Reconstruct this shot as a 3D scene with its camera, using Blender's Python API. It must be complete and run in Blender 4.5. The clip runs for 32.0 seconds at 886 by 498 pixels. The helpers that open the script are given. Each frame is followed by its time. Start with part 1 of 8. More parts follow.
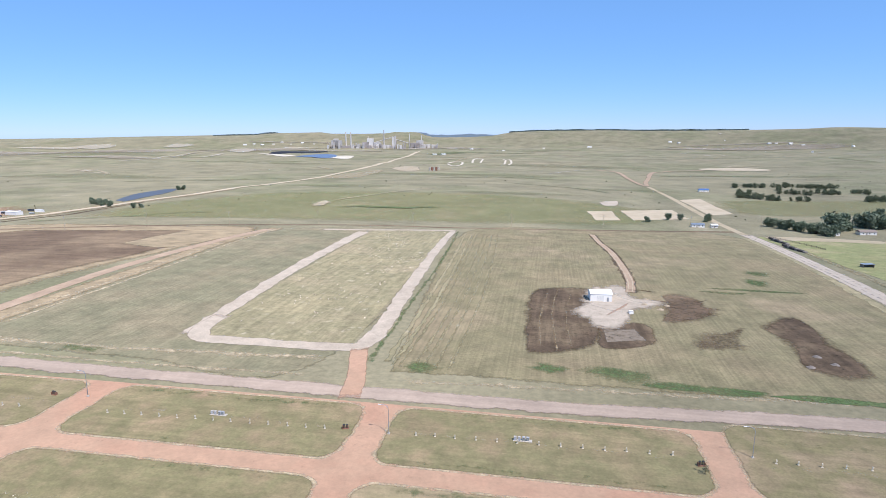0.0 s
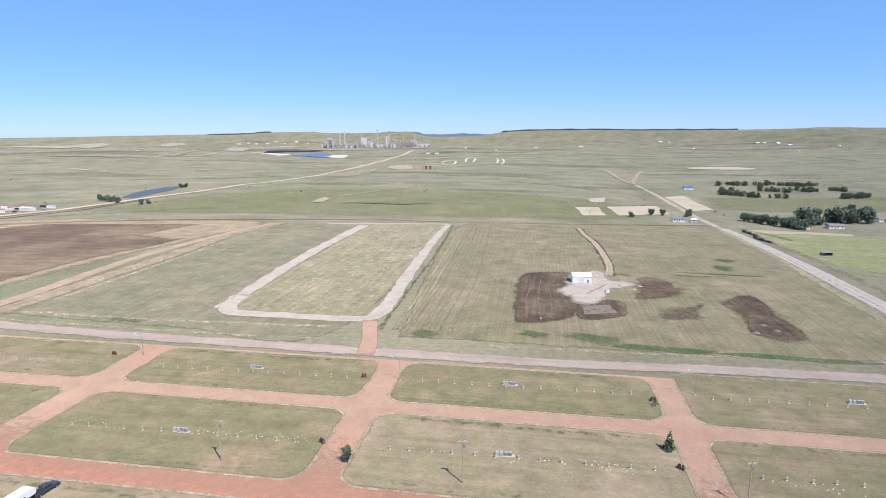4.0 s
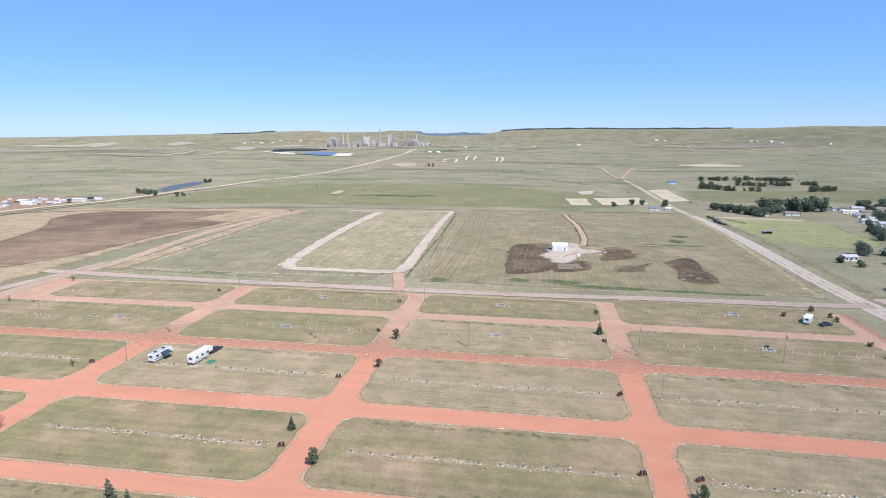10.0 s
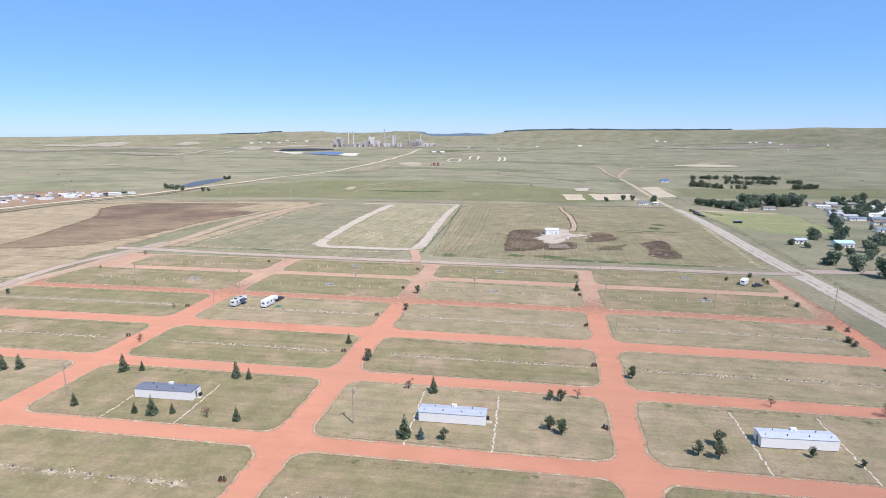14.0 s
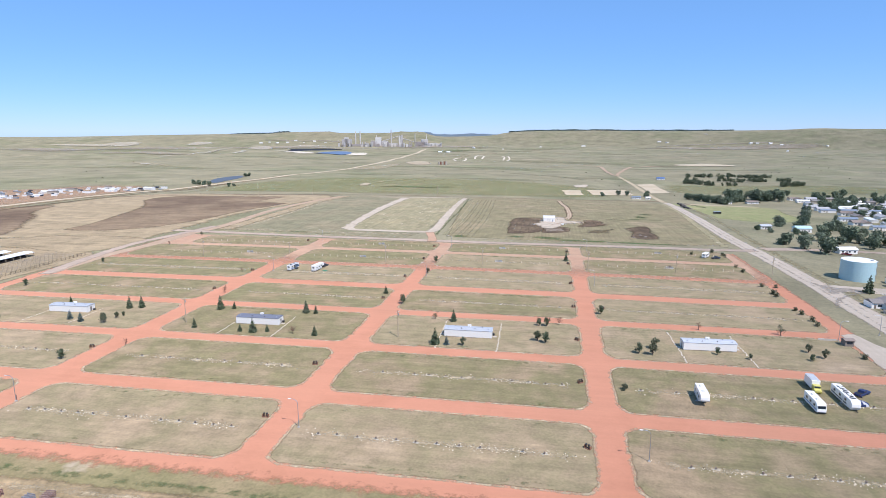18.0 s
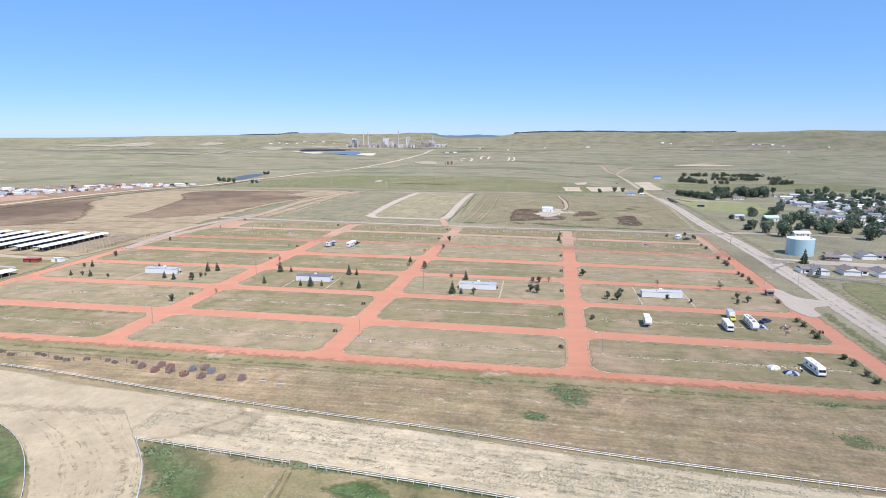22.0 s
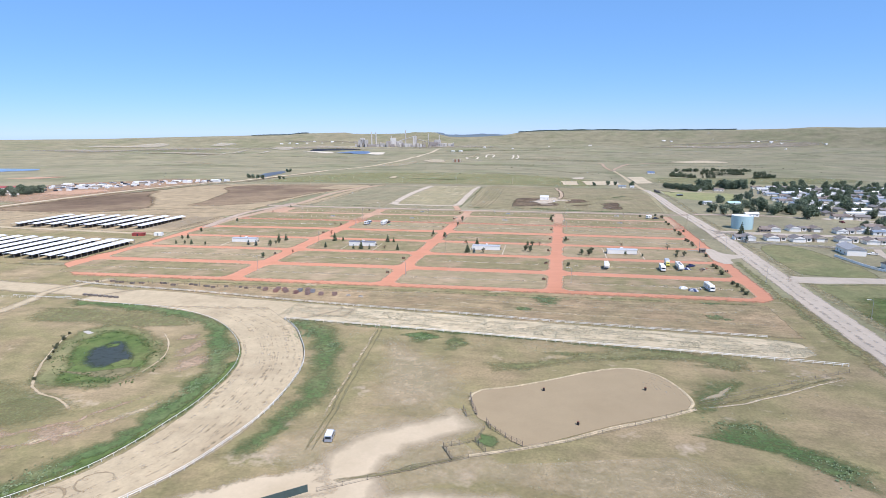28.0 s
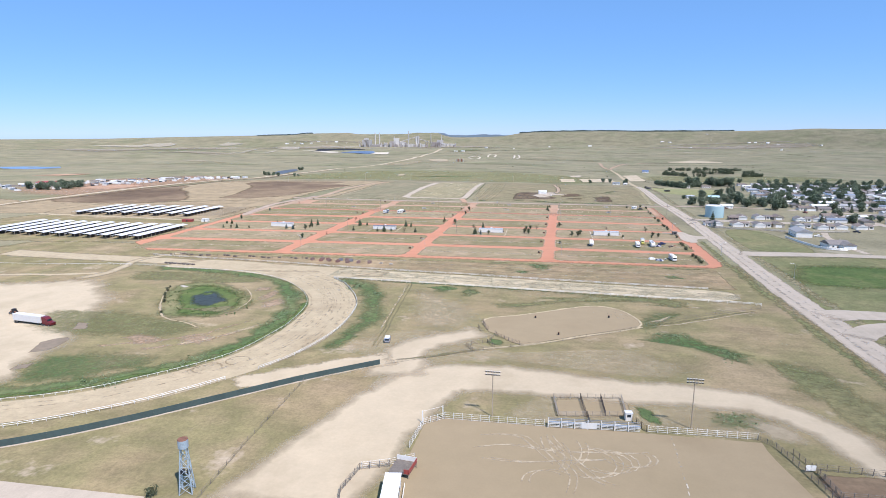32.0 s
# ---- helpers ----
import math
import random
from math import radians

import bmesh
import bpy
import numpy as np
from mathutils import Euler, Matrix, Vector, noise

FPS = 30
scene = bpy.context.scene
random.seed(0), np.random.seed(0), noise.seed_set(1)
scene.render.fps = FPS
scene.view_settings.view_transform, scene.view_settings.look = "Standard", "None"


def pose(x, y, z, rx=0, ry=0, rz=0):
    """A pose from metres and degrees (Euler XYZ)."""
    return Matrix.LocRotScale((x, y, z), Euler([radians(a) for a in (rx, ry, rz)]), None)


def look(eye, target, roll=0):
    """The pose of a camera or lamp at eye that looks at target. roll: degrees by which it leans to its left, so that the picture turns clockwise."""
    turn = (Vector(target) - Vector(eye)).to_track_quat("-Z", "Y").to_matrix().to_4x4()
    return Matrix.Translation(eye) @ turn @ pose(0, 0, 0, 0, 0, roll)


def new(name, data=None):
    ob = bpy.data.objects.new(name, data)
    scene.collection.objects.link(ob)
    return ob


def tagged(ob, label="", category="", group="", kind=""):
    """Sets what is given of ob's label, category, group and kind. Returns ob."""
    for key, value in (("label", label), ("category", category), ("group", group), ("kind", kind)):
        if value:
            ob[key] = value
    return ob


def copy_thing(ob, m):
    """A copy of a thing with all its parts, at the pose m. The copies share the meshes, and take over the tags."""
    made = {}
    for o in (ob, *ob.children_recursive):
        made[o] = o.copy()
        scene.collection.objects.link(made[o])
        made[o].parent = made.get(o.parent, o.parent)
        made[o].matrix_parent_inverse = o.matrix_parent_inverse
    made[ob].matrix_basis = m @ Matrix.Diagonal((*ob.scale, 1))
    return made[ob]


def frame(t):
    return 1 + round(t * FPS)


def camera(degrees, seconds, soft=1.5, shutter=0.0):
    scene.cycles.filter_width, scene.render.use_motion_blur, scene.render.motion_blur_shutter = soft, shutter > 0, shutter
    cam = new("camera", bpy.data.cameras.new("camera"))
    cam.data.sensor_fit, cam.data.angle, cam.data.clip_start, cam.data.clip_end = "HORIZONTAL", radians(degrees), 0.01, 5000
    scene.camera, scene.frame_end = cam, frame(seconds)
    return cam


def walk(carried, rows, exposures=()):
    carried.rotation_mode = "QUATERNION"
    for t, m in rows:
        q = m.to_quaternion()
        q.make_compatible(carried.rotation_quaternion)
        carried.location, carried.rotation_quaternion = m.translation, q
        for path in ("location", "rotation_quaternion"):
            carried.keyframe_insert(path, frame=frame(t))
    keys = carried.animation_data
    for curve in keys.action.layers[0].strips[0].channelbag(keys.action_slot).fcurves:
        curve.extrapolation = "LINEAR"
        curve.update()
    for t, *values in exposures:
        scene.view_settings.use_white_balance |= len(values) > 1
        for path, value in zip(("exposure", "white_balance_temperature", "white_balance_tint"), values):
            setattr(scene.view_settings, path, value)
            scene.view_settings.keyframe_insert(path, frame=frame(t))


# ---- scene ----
cam = camera(73.7, 32.0, soft=0.42)
PATH = [
    (0, (-74.67, 36.43, 77.55), (-92.15, 132.96, 58.10), -0.19),
    (1, (-74.03, 30.86, 77.71), (-91.38, 127.40, 58.27), -0.24),
    (2, (-73.30, 23.52, 77.74), (-90.44, 120.09, 58.24), -0.19),
    (3, (-72.42, 14.12, 77.99), (-89.13, 110.76, 58.46), -0.15),
    (3.5, (-71.86, 8.59, 77.87), (-88.36, 105.26, 58.33), -0.15),
    (5.5, (-69.61, -17.17, 78.09), (-85.54, 79.60, 58.55), -0.08),
    (6, (-68.76, -24.03, 78.24), (-84.79, 72.73, 58.69), -0.11),
    (7, (-67.01, -37.84, 78.44), (-83.20, 58.86, 58.76), -0.16),
    (8, (-65.52, -51.90, 78.50), (-81.79, 44.77, 58.77), -0.21),
    (9, (-64.08, -66.29, 78.30), (-80.34, 30.38, 58.56), -0.23),
    (11, (-59.99, -99.59, 78.75), (-76.42, -2.92, 59.11), -0.16),
    (12, (-58.59, -114.82, 78.24), (-75.07, -18.15, 58.65), -0.11),
    (13, (-57.04, -131.15, 78.27), (-73.67, -34.51, 58.70), -0.07),
    (14, (-55.40, -147.69, 78.36), (-72.17, -51.07, 58.76), -0.06),
    (14.5, (-54.54, -156.15, 78.51), (-71.40, -59.55, 58.90), -0.04),
    (16.5, (-50.87, -188.41, 77.49), (-68.30, -91.90, 57.94), -0.03),
    (17, (-50.29, -197.29, 77.53), (-67.77, -100.78, 58.01), -0.03),
    (18, (-49.41, -214.85, 77.61), (-66.91, -118.35, 58.09), 0.01),
    (19, (-47.85, -232.24, 77.39), (-65.57, -135.75, 58.01), 0.00),
    (20, (-46.07, -249.36, 77.46), (-64.08, -152.94, 57.98), -0.01),
    (21, (-44.17, -266.01, 76.88), (-62.37, -169.61, 57.52), 0.03),
    (22, (-42.00, -283.63, 76.67), (-60.38, -187.25, 57.36), 0.07),
    (23, (-39.60, -300.53, 77.07), (-58.21, -204.21, 57.65), -0.13),
    (24, (-37.56, -318.79, 77.18), (-56.36, -222.52, 57.73), -0.22),
    (25, (-35.65, -337.83, 77.10), (-54.59, -241.59, 57.62), -0.22),
    (25.5, (-34.52, -346.69, 77.18), (-53.50, -250.46, 57.72), -0.21),
    (27.5, (-32.07, -378.01, 77.98), (-51.34, -281.83, 58.51), -0.32),
    (28, (-30.56, -386.24, 77.72), (-49.83, -290.06, 58.29), -0.28),
    (29, (-28.79, -402.67, 77.21), (-48.25, -306.47, 58.01), -0.14),
    (30, (-27.68, -420.44, 77.17), (-47.04, -324.19, 58.15), -0.11),
    (31, (-26.35, -438.49, 76.90), (-45.64, -342.23, 57.84), -0.10),
    (32, (-24.69, -456.76, 77.22), (-44.11, -360.58, 57.88), -0.14),
]
walk(cam, [(t, look(eye, target, roll)) for t, eye, target, roll in PATH], [(0, 0.22, 5620, 14)])

# ---- sky and sun ----
SUN_FROM = Vector((0.57, -0.57, 1.15)).normalized()
world = bpy.data.worlds.new("sky")
scene.world = world
world.use_nodes = True
wn = world.node_tree.nodes
sky = wn.new("ShaderNodeTexSky")
sky.sky_type = "NISHITA"
sky.sun_disc = False
sky.sun_elevation = math.asin(SUN_FROM.z)
sky.sun_rotation = math.atan2(SUN_FROM.x, SUN_FROM.y)
sky.altitude = 1400
sky.air_density = 1.0
sky.dust_density = 0.0
sky.ozone_density = 8.0
wn["Background"].inputs["Strength"].default_value = 0.105
clear = wn.new("ShaderNodeMix")
clear.data_type, clear.blend_type = "RGBA", "MULTIPLY"
clear.inputs[0].default_value = 1.0
clear.inputs[7].default_value = (1.0, 0.96, 1.02, 1)
world.node_tree.links.new(sky.outputs["Color"], clear.inputs[6])
haze = wn.new("ShaderNodeMix")
haze.data_type = "RGBA"
haze.inputs[0].default_value = 0.42
haze.inputs[7].default_value = (2.5, 4.9, 7.9, 1)
world.node_tree.links.new(clear.outputs[2], haze.inputs[6])
world.node_tree.links.new(haze.outputs[2], wn["Background"].inputs["Color"])
sun = new("sun", bpy.data.lights.new("sun", "SUN"))
sun.data.energy = 4.25
sun.data.angle = radians(0.55)
sun.data.color = (1.0, 0.9, 0.785)
sun.matrix_world = look(SUN_FROM * 100, (0, 0, 0))

# ---- terrain ----
TURN = math.radians(3.3)


def smooth(a, b, v):
    k = min(1.0, max(0.0, (v - a) / (b - a)))
    return k * k * (3 - 2 * k)


# the skyline's height by bearing: low swells, two flat-topped mesas, a gap, a long wooded ridge
SKYLINE_AZ = [-60, -42.5, -39, -35.4, -31.5, -27.2, -24.7, -24.2, -22.8, -21.4, -19.9, -19.6, -16.3, -13.9, -13.6, -12.8, -12.6, -12.3, -12.05, -11.2, -10.9, -10, -7.1, -5.2, -4.4, -3.5, -1, 3.7, 7.6, 11.8, 15.7, 18.7, 20, 21.1, 23.3, 40]
SKYLINE_Z = [28, 30.6, 36, 44, 51, 58, 61, 70, 72, 75, 77, 67, 64, 67, 77, 75, 65, 67, 77, 72, 53, 38.5, 40, 47, 59, 74, 81, 86, 81, 81.5, 85, 89, 97, 98, 92, 96]


def ground_z(x, y):
    """Height of the land: a gentle rise at the showground, a slow fall to the north, hills all round far off."""
    u, v = x * math.cos(TURN) + y * math.sin(TURN), y * math.cos(TURN) - x * math.sin(TURN)
    p = min(3.0, max(-3.0, (u + 60) / 100))
    q = min(2.03, max(-1.3, v / 300))
    z = 0.355 * q + 0.13 * p + 1.016 * q * q - 1.033 * p * q - 0.194 * p * p - 1.994 * q**3
    r = math.hypot(x + 60, y + 455)
    if r > 1150:
        az = math.degrees(math.atan2(x + 60, y + 455))
        w = smooth(1150, 2600, r)
        roll = noise.noise((x / 420, y / 520, 3.1)) * 13 + noise.noise((x / 1500, y / 1500, 7.7)) * 16 + abs(noise.noise((x / 210, y / 260, 5.5))) * 7
        z = z * (1 - w) + w * -22 + w * roll * (1 - smooth(3900, 4500, r) * 0.6)
        top = float(np.interp(az, SKYLINE_AZ, SKYLINE_Z)) + noise.noise((az / 3, 1.7, 0)) * 1.5 + noise.noise((az * 2.2, 4.7, 0)) * 0.8
        z += smooth(4150, 4780, r) * (top - z)
    return z


def link_mesh(name, bm, material, parent=None, label=""):
    me = bpy.data.meshes.new(name)
    bm.to_mesh(me)
    bm.free()
    for m in material if isinstance(material, (list, tuple)) else [material]:
        me.materials.append(m)
    ob = new(name, me)
    if parent:
        ob.parent = parent
    if label:
        ob["label"] = label
    return ob


def part(name, bm, material, parent, label=""):
    return link_mesh(name, bm, material, parent, label)


def thing(name, label, category, group="", x=0.0, y=0.0, turn=0.0, z=None, kind=""):
    ob = new(name)
    ob.matrix_world = pose(x, y, ground_z(x, y) if z is None else z, 0, 0, turn)
    return tagged(ob, label, category, group, kind)


# ---- materials ----
def nodes_of(name):
    m = bpy.data.materials.new(name)
    m.use_nodes = True
    n = m.node_tree.nodes
    return m, n, m.node_tree.links, n["Principled BSDF"]


def ramp(n, links, fac, stops):
    r = n.new("ShaderNodeValToRGB")
    while len(r.color_ramp.elements) < len(stops):
        r.color_ramp.elements.new(0.5)
    for el, (at, col) in zip(r.color_ramp.elements, stops):
        el.position, el.color = at, (*col, 1)
    links.new(fac, r.inputs["Fac"])
    return r.outputs["Color"]


def noise_at(n, links, scale, stretch=(1, 1, 1), detail=4.0, rough=0.55, turn=0.0, space="Position"):
    if space == "Position":
        src = n.new("ShaderNodeNewGeometry").outputs["Position"]
    else:
        src = n.new("ShaderNodeTexCoord").outputs["Object"]
    mp = n.new("ShaderNodeMapping")
    mp.inputs["Scale"].default_value = [scale * s for s in stretch]
    mp.inputs["Rotation"].default_value = (0, 0, turn)
    links.new(src, mp.inputs["Vector"])
    t = n.new("ShaderNodeTexNoise")
    t.inputs["Scale"].default_value = 1.0
    t.inputs["Detail"].default_value = detail
    t.inputs["Roughness"].default_value = rough
    links.new(mp.outputs["Vector"], t.inputs["Vector"])
    return t.outputs["Fac"]


def mixed(n, links, fac, a, b, blend="MIX"):
    m = n.new("ShaderNodeMix")
    m.data_type = "RGBA"
    m.blend_type = blend
    for sock, val in ((m.inputs[0], fac), (m.inputs[6], a), (m.inputs[7], b)):
        if hasattr(val, "is_linked"):
            links.new(val, sock)
        elif isinstance(val, (int, float)):
            sock.default_value = val
        else:
            sock.default_value = (*val, 1)
    return m.outputs[2]


def land(name, stops, large=0.012, mid=0.15, fine=1.6, streak=None, spots=None, rough=0.95, bump=0.12, span=(0.36, 0.64), contrast=1.0):
    """A surface of earth or grass. stops: colours by large patches; streak: (stretch, turn, strength); spots: (colour, scale, from)."""
    m, n, links, bsdf = nodes_of(name)
    lo, hi = span
    stops = [(r * 0.893, g * 0.872, b * 0.795) for r, g, b in stops]
    count = len(stops)
    places = [lo + (hi - lo) * k / max(1, count - 1) for k in range(count)]
    a = noise_at(n, links, large, detail=6.0, rough=0.62)
    col = ramp(n, links, a, list(zip(places, stops)))
    b = noise_at(n, links, mid, detail=5.0, rough=0.65)
    col = mixed(n, links, 0.6 * contrast, col, ramp(n, links, b, [(0.3, (0.62, 0.63, 0.62)), (0.7, (1.34, 1.32, 1.3))]), "MULTIPLY")
    c = noise_at(n, links, fine, detail=3.0, rough=0.7)
    col = mixed(n, links, 0.42 * contrast, col, ramp(n, links, c, [(0.3, (0.55, 0.57, 0.55)), (0.7, (1.42, 1.4, 1.36))]), "MULTIPLY")
    if streak:
        stretch, turn, strength = streak
        s = noise_at(n, links, 1.0, stretch, detail=3.0, rough=0.6, turn=turn)
        col = mixed(n, links, strength, col, ramp(n, links, s, [(0.35, (0.7, 0.7, 0.68)), (0.65, (1.25, 1.24, 1.22))]), "MULTIPLY")
    if spots:
        scol, sscale, sfrom = spots
        s = noise_at(n, links, sscale, detail=5.0, rough=0.7)
        col = mixed(n, links, ramp(n, links, s, [(sfrom, (0, 0, 0)), (sfrom + 0.12, (1, 1, 1))]), col, scol)
    links.new(col, bsdf.inputs["Base Color"])
    bsdf.inputs["Roughness"].default_value = rough
    bsdf.inputs["Diffuse Roughness"].default_value = 1.0
    bsdf.inputs["Specular IOR Level"].default_value = 0.15
    if bump:
        bp = n.new("ShaderNodeBump")
        bp.inputs["Strength"].default_value = bump
        bp.inputs["Distance"].default_value = 0.15
        links.new(c, bp.inputs["Height"])
        links.new(bp.outputs["Normal"], bsdf.inputs["Normal"])
    return m


SOFT = {}


def soft_of(m, wide=False):
    """The same surface, thinning out raggedly (or, wide, slowly) where the sheet's own fade runs to nought."""
    key = m.name, wide
    if key not in SOFT:
        c = m.copy()
        c.name = m.name + ("_slowly_thinning" if wide else "_thinning")
        n, links = c.node_tree.nodes, c.node_tree.links
        fade = n.new("ShaderNodeAttribute")
        fade.attribute_name = "fade"
        dusty = m.name in ("worn_tar", "sunbleached_asphalt", "pale_dirt_road", "track_sand", "trodden_dry_grass", "pale_spoil", "grey_badland_clay")
        a = noise_at(n, links, 0.35 if dusty or not wide else 0.5, detail=6.0, rough=0.7)
        add = n.new("ShaderNodeMath")
        add.operation = "MULTIPLY_ADD"
        links.new(a, add.inputs[0])
        add.inputs[1].default_value = 1.5 if not wide else 0.6 if dusty else 1.3
        links.new(fade.outputs["Fac"], add.inputs[2])
        rng_ = n.new("ShaderNodeMapRange")
        links.new(add.outputs[0], rng_.inputs["Value"])
        rng_.inputs["From Min"].default_value = 0.95 if not wide else 0.4 if dusty else 0.72
        rng_.inputs["From Max"].default_value = 1.45 if not wide else 1.2 if dusty else 1.5
        links.new(rng_.outputs["Result"], n["Principled BSDF"].inputs["Alpha"])
        SOFT[key] = c
    return SOFT[key]


def fade_mesh(ob, fades):
    a = ob.data.attributes.new("fade", "FLOAT", "POINT")
    a.data.foreach_set("value", fades)


def paint(name, col, rough=0.5, metal=0.0, grain=0.12, scale=1.2, spec=0.5, dirt=None):
    """A plain coated or natural surface with slight wear at two scales."""
    m, n, links, bsdf = nodes_of(name)
    a = noise_at(n, links, scale, detail=5.0, rough=0.65, space="Object")
    b = noise_at(n, links, scale * 7, detail=3.0, space="Object")
    c = mixed(n, links, 1.0, col, ramp(n, links, a, [(0.3, (1 - grain,) * 3), (0.7, (1 + grain,) * 3)]), "MULTIPLY")
    c = mixed(n, links, 0.6, c, ramp(n, links, b, [(0.3, (1 - grain,) * 3), (0.7, (1 + grain,) * 3)]), "MULTIPLY")
    if dirt:
        c = mixed(n, links, ramp(n, links, a, [(0.55, (0, 0, 0)), (0.72, (0.7, 0.7, 0.7))]), c, dirt)
    rv = n.new("ShaderNodeObjectInfo")
    c = mixed(n, links, 1.0, c, ramp(n, links, rv.outputs["Random"], [(0.0, (0.9, 0.9, 0.9)), (1.0, (1.06, 1.06, 1.06))]), "MULTIPLY")
    links.new(c, bsdf.inputs["Base Color"])
    bsdf.inputs["Roughness"].default_value = rough
    bsdf.inputs["Metallic"].default_value = metal
    bsdf.inputs["Specular IOR Level"].default_value = spec
    return m


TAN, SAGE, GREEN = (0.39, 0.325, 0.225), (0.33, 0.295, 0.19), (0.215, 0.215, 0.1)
# dry grass colours, greyed a little for the haze over far land
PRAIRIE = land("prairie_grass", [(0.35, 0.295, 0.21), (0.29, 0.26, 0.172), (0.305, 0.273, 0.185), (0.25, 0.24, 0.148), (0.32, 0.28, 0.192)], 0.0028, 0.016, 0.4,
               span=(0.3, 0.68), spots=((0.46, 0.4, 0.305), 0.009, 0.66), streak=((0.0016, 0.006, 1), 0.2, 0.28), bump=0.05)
MOWN = land("mown_camp_grass", [(0.3973, 0.2988, 0.203), (0.344, 0.2651, 0.1747), (0.2519, 0.2217, 0.1218), (0.3295, 0.2603, 0.1675), (0.407, 0.3084, 0.2111)], 0.026, 0.16, 1.3,
            streak=((0.012, 0.5, 1), 0.0, 0.3), span=(0.3, 0.7), contrast=0.8)
GREENMOWN = land("greener_camp_grass", [(0.4265, 0.3027, 0.2099), (0.3136, 0.2541, 0.1526), (0.2446, 0.2216, 0.1208), (0.3261, 0.2541, 0.159), (0.4767, 0.3244, 0.2417)], 0.03, 0.16, 1.3,
                 streak=((0.012, 0.5, 1), 0.0, 0.3), span=(0.3, 0.7), contrast=0.8)
DRYMOWN = land("dry_mown_camp_grass", [(0.4413, 0.3381, 0.2344), (0.394, 0.3069, 0.2071), (0.3152, 0.2653, 0.1635), (0.3782, 0.2965, 0.1984), (0.4623, 0.3589, 0.2561)], 0.03, 0.16, 1.3,
               streak=((0.012, 0.5, 1), 0.0, 0.3), span=(0.3, 0.7), contrast=0.8)
SOUTH = land("dry_showground_grass", [(0.386, 0.297, 0.195), (0.3377, 0.2673, 0.1638), (0.2654, 0.2336, 0.1248), (0.3426, 0.2722, 0.1706), (0.4149, 0.3217, 0.2145)],
             0.014, 0.09, 1.2, span=(0.28, 0.72), streak=((0.02, 0.3, 1), 0.06, 0.22), spots=((0.47, 0.375, 0.265), 0.055, 0.6))
ROUGH = land("brown_rough_stubble", [(0.4, 0.2935, 0.19), (0.335, 0.2524, 0.163), (0.3, 0.242, 0.15), (0.37, 0.2781, 0.178), (0.44, 0.3399, 0.225)], 0.02, 0.12, 1.1,
             span=(0.28, 0.72), streak=((0.03, 0.7, 1), 0.04, 0.5), spots=((0.47, 0.38, 0.255), 0.09, 0.62), contrast=1.35)
CROP = land("stubble_field", [(0.3807, 0.2961, 0.2016), (0.3102, 0.2538, 0.1613), (0.2679, 0.235, 0.1421), (0.3384, 0.2745, 0.1805), (0.3995, 0.3102, 0.2093)], 0.009, 0.08, 0.9,
            span=(0.28, 0.72), streak=((1.0, 0.012, 1), 0.0, 0.4))
FALLOW = land("dull_green_fallow", [(0.2945, 0.2565, 0.1727), (0.2565, 0.2375, 0.1552), (0.3135, 0.266, 0.1794), (0.2755, 0.2489, 0.16)], 0.012, 0.09, 0.9, span=(0.3, 0.7), streak=((0.9, 0.015, 1), 0.05, 0.35))
STRAW = land("straw_field", [(0.3956, 0.3384, 0.215), (0.322, 0.2867, 0.18), (0.4048, 0.3384, 0.225)], 0.02, 0.2, 1.0, streak=((0.5, 0.03, 1), 0.15, 0.5), spots=((0.53, 0.46, 0.32), 0.16, 0.6))
SCUFF = land("trodden_dry_grass", [(0.52, 0.43, 0.3), (0.58, 0.485, 0.35)], 0.1, 0.4, 1.6)
LUSH = land("lush_grass", [(0.1, 0.16, 0.062), (0.135, 0.18, 0.078), (0.2, 0.205, 0.105)], 0.04, 0.25, 1.4)
REDDIRT = land("red_scoria_road", [(0.53, 0.25, 0.16), (0.58, 0.28, 0.185), (0.53, 0.265, 0.175)], 0.015, 0.12, 1.0,
               streak=((0.02, 0.3, 1), 0.0, 0.12), bump=0.03, span=(0.35, 0.65), contrast=0.16)
REDTRACK = land("reddish_dirt_track", [(0.5, 0.305, 0.215), (0.49, 0.325, 0.23), (0.54, 0.345, 0.245)], 0.03, 0.14, 1.0, bump=0.08, contrast=0.45)
TRACKTAN = land("pinkish_tan_track", [(0.46, 0.34, 0.25), (0.43, 0.315, 0.23), (0.5, 0.375, 0.28)], 0.03, 0.14, 1.0, bump=0.06, contrast=0.5)
SAND = land("track_sand", [(0.4566, 0.3757, 0.2621), (0.5106, 0.4221, 0.2988), (0.4222, 0.3433, 0.2394)], 0.03, 0.3, 1.4, bump=0.08, contrast=0.5)
STRAIGHT = land("weedy_track_sand", [(0.6, 0.51, 0.375), (0.55, 0.465, 0.335), (0.63, 0.535, 0.4)], 0.03, 0.2, 1.6, bump=0.06, contrast=0.7,
                streak=((0.03, 0.9, 1), 0.06, 0.32), spots=((0.41, 0.37, 0.25), 0.22, 0.6))
DUST = land("pale_dirt_road", [(0.5348, 0.4432, 0.3251), (0.5826, 0.4876, 0.3644), (0.5061, 0.4186, 0.3054)], 0.03, 0.13, 1.0, bump=0.04, contrast=0.22)
ARENA = land("harrowed_arena_dirt", [(0.3475, 0.2722, 0.1766), (0.3813, 0.3019, 0.1988), (0.362, 0.2871, 0.1863)], 0.02, 0.2, 1.8, bump=0.05, contrast=0.16)
GRAVEL = land("grey_gravel", [(0.5, 0.42, 0.345), (0.55, 0.465, 0.385), (0.47, 0.395, 0.325)], 0.04, 0.2, 1.6, bump=0.15, contrast=0.6)
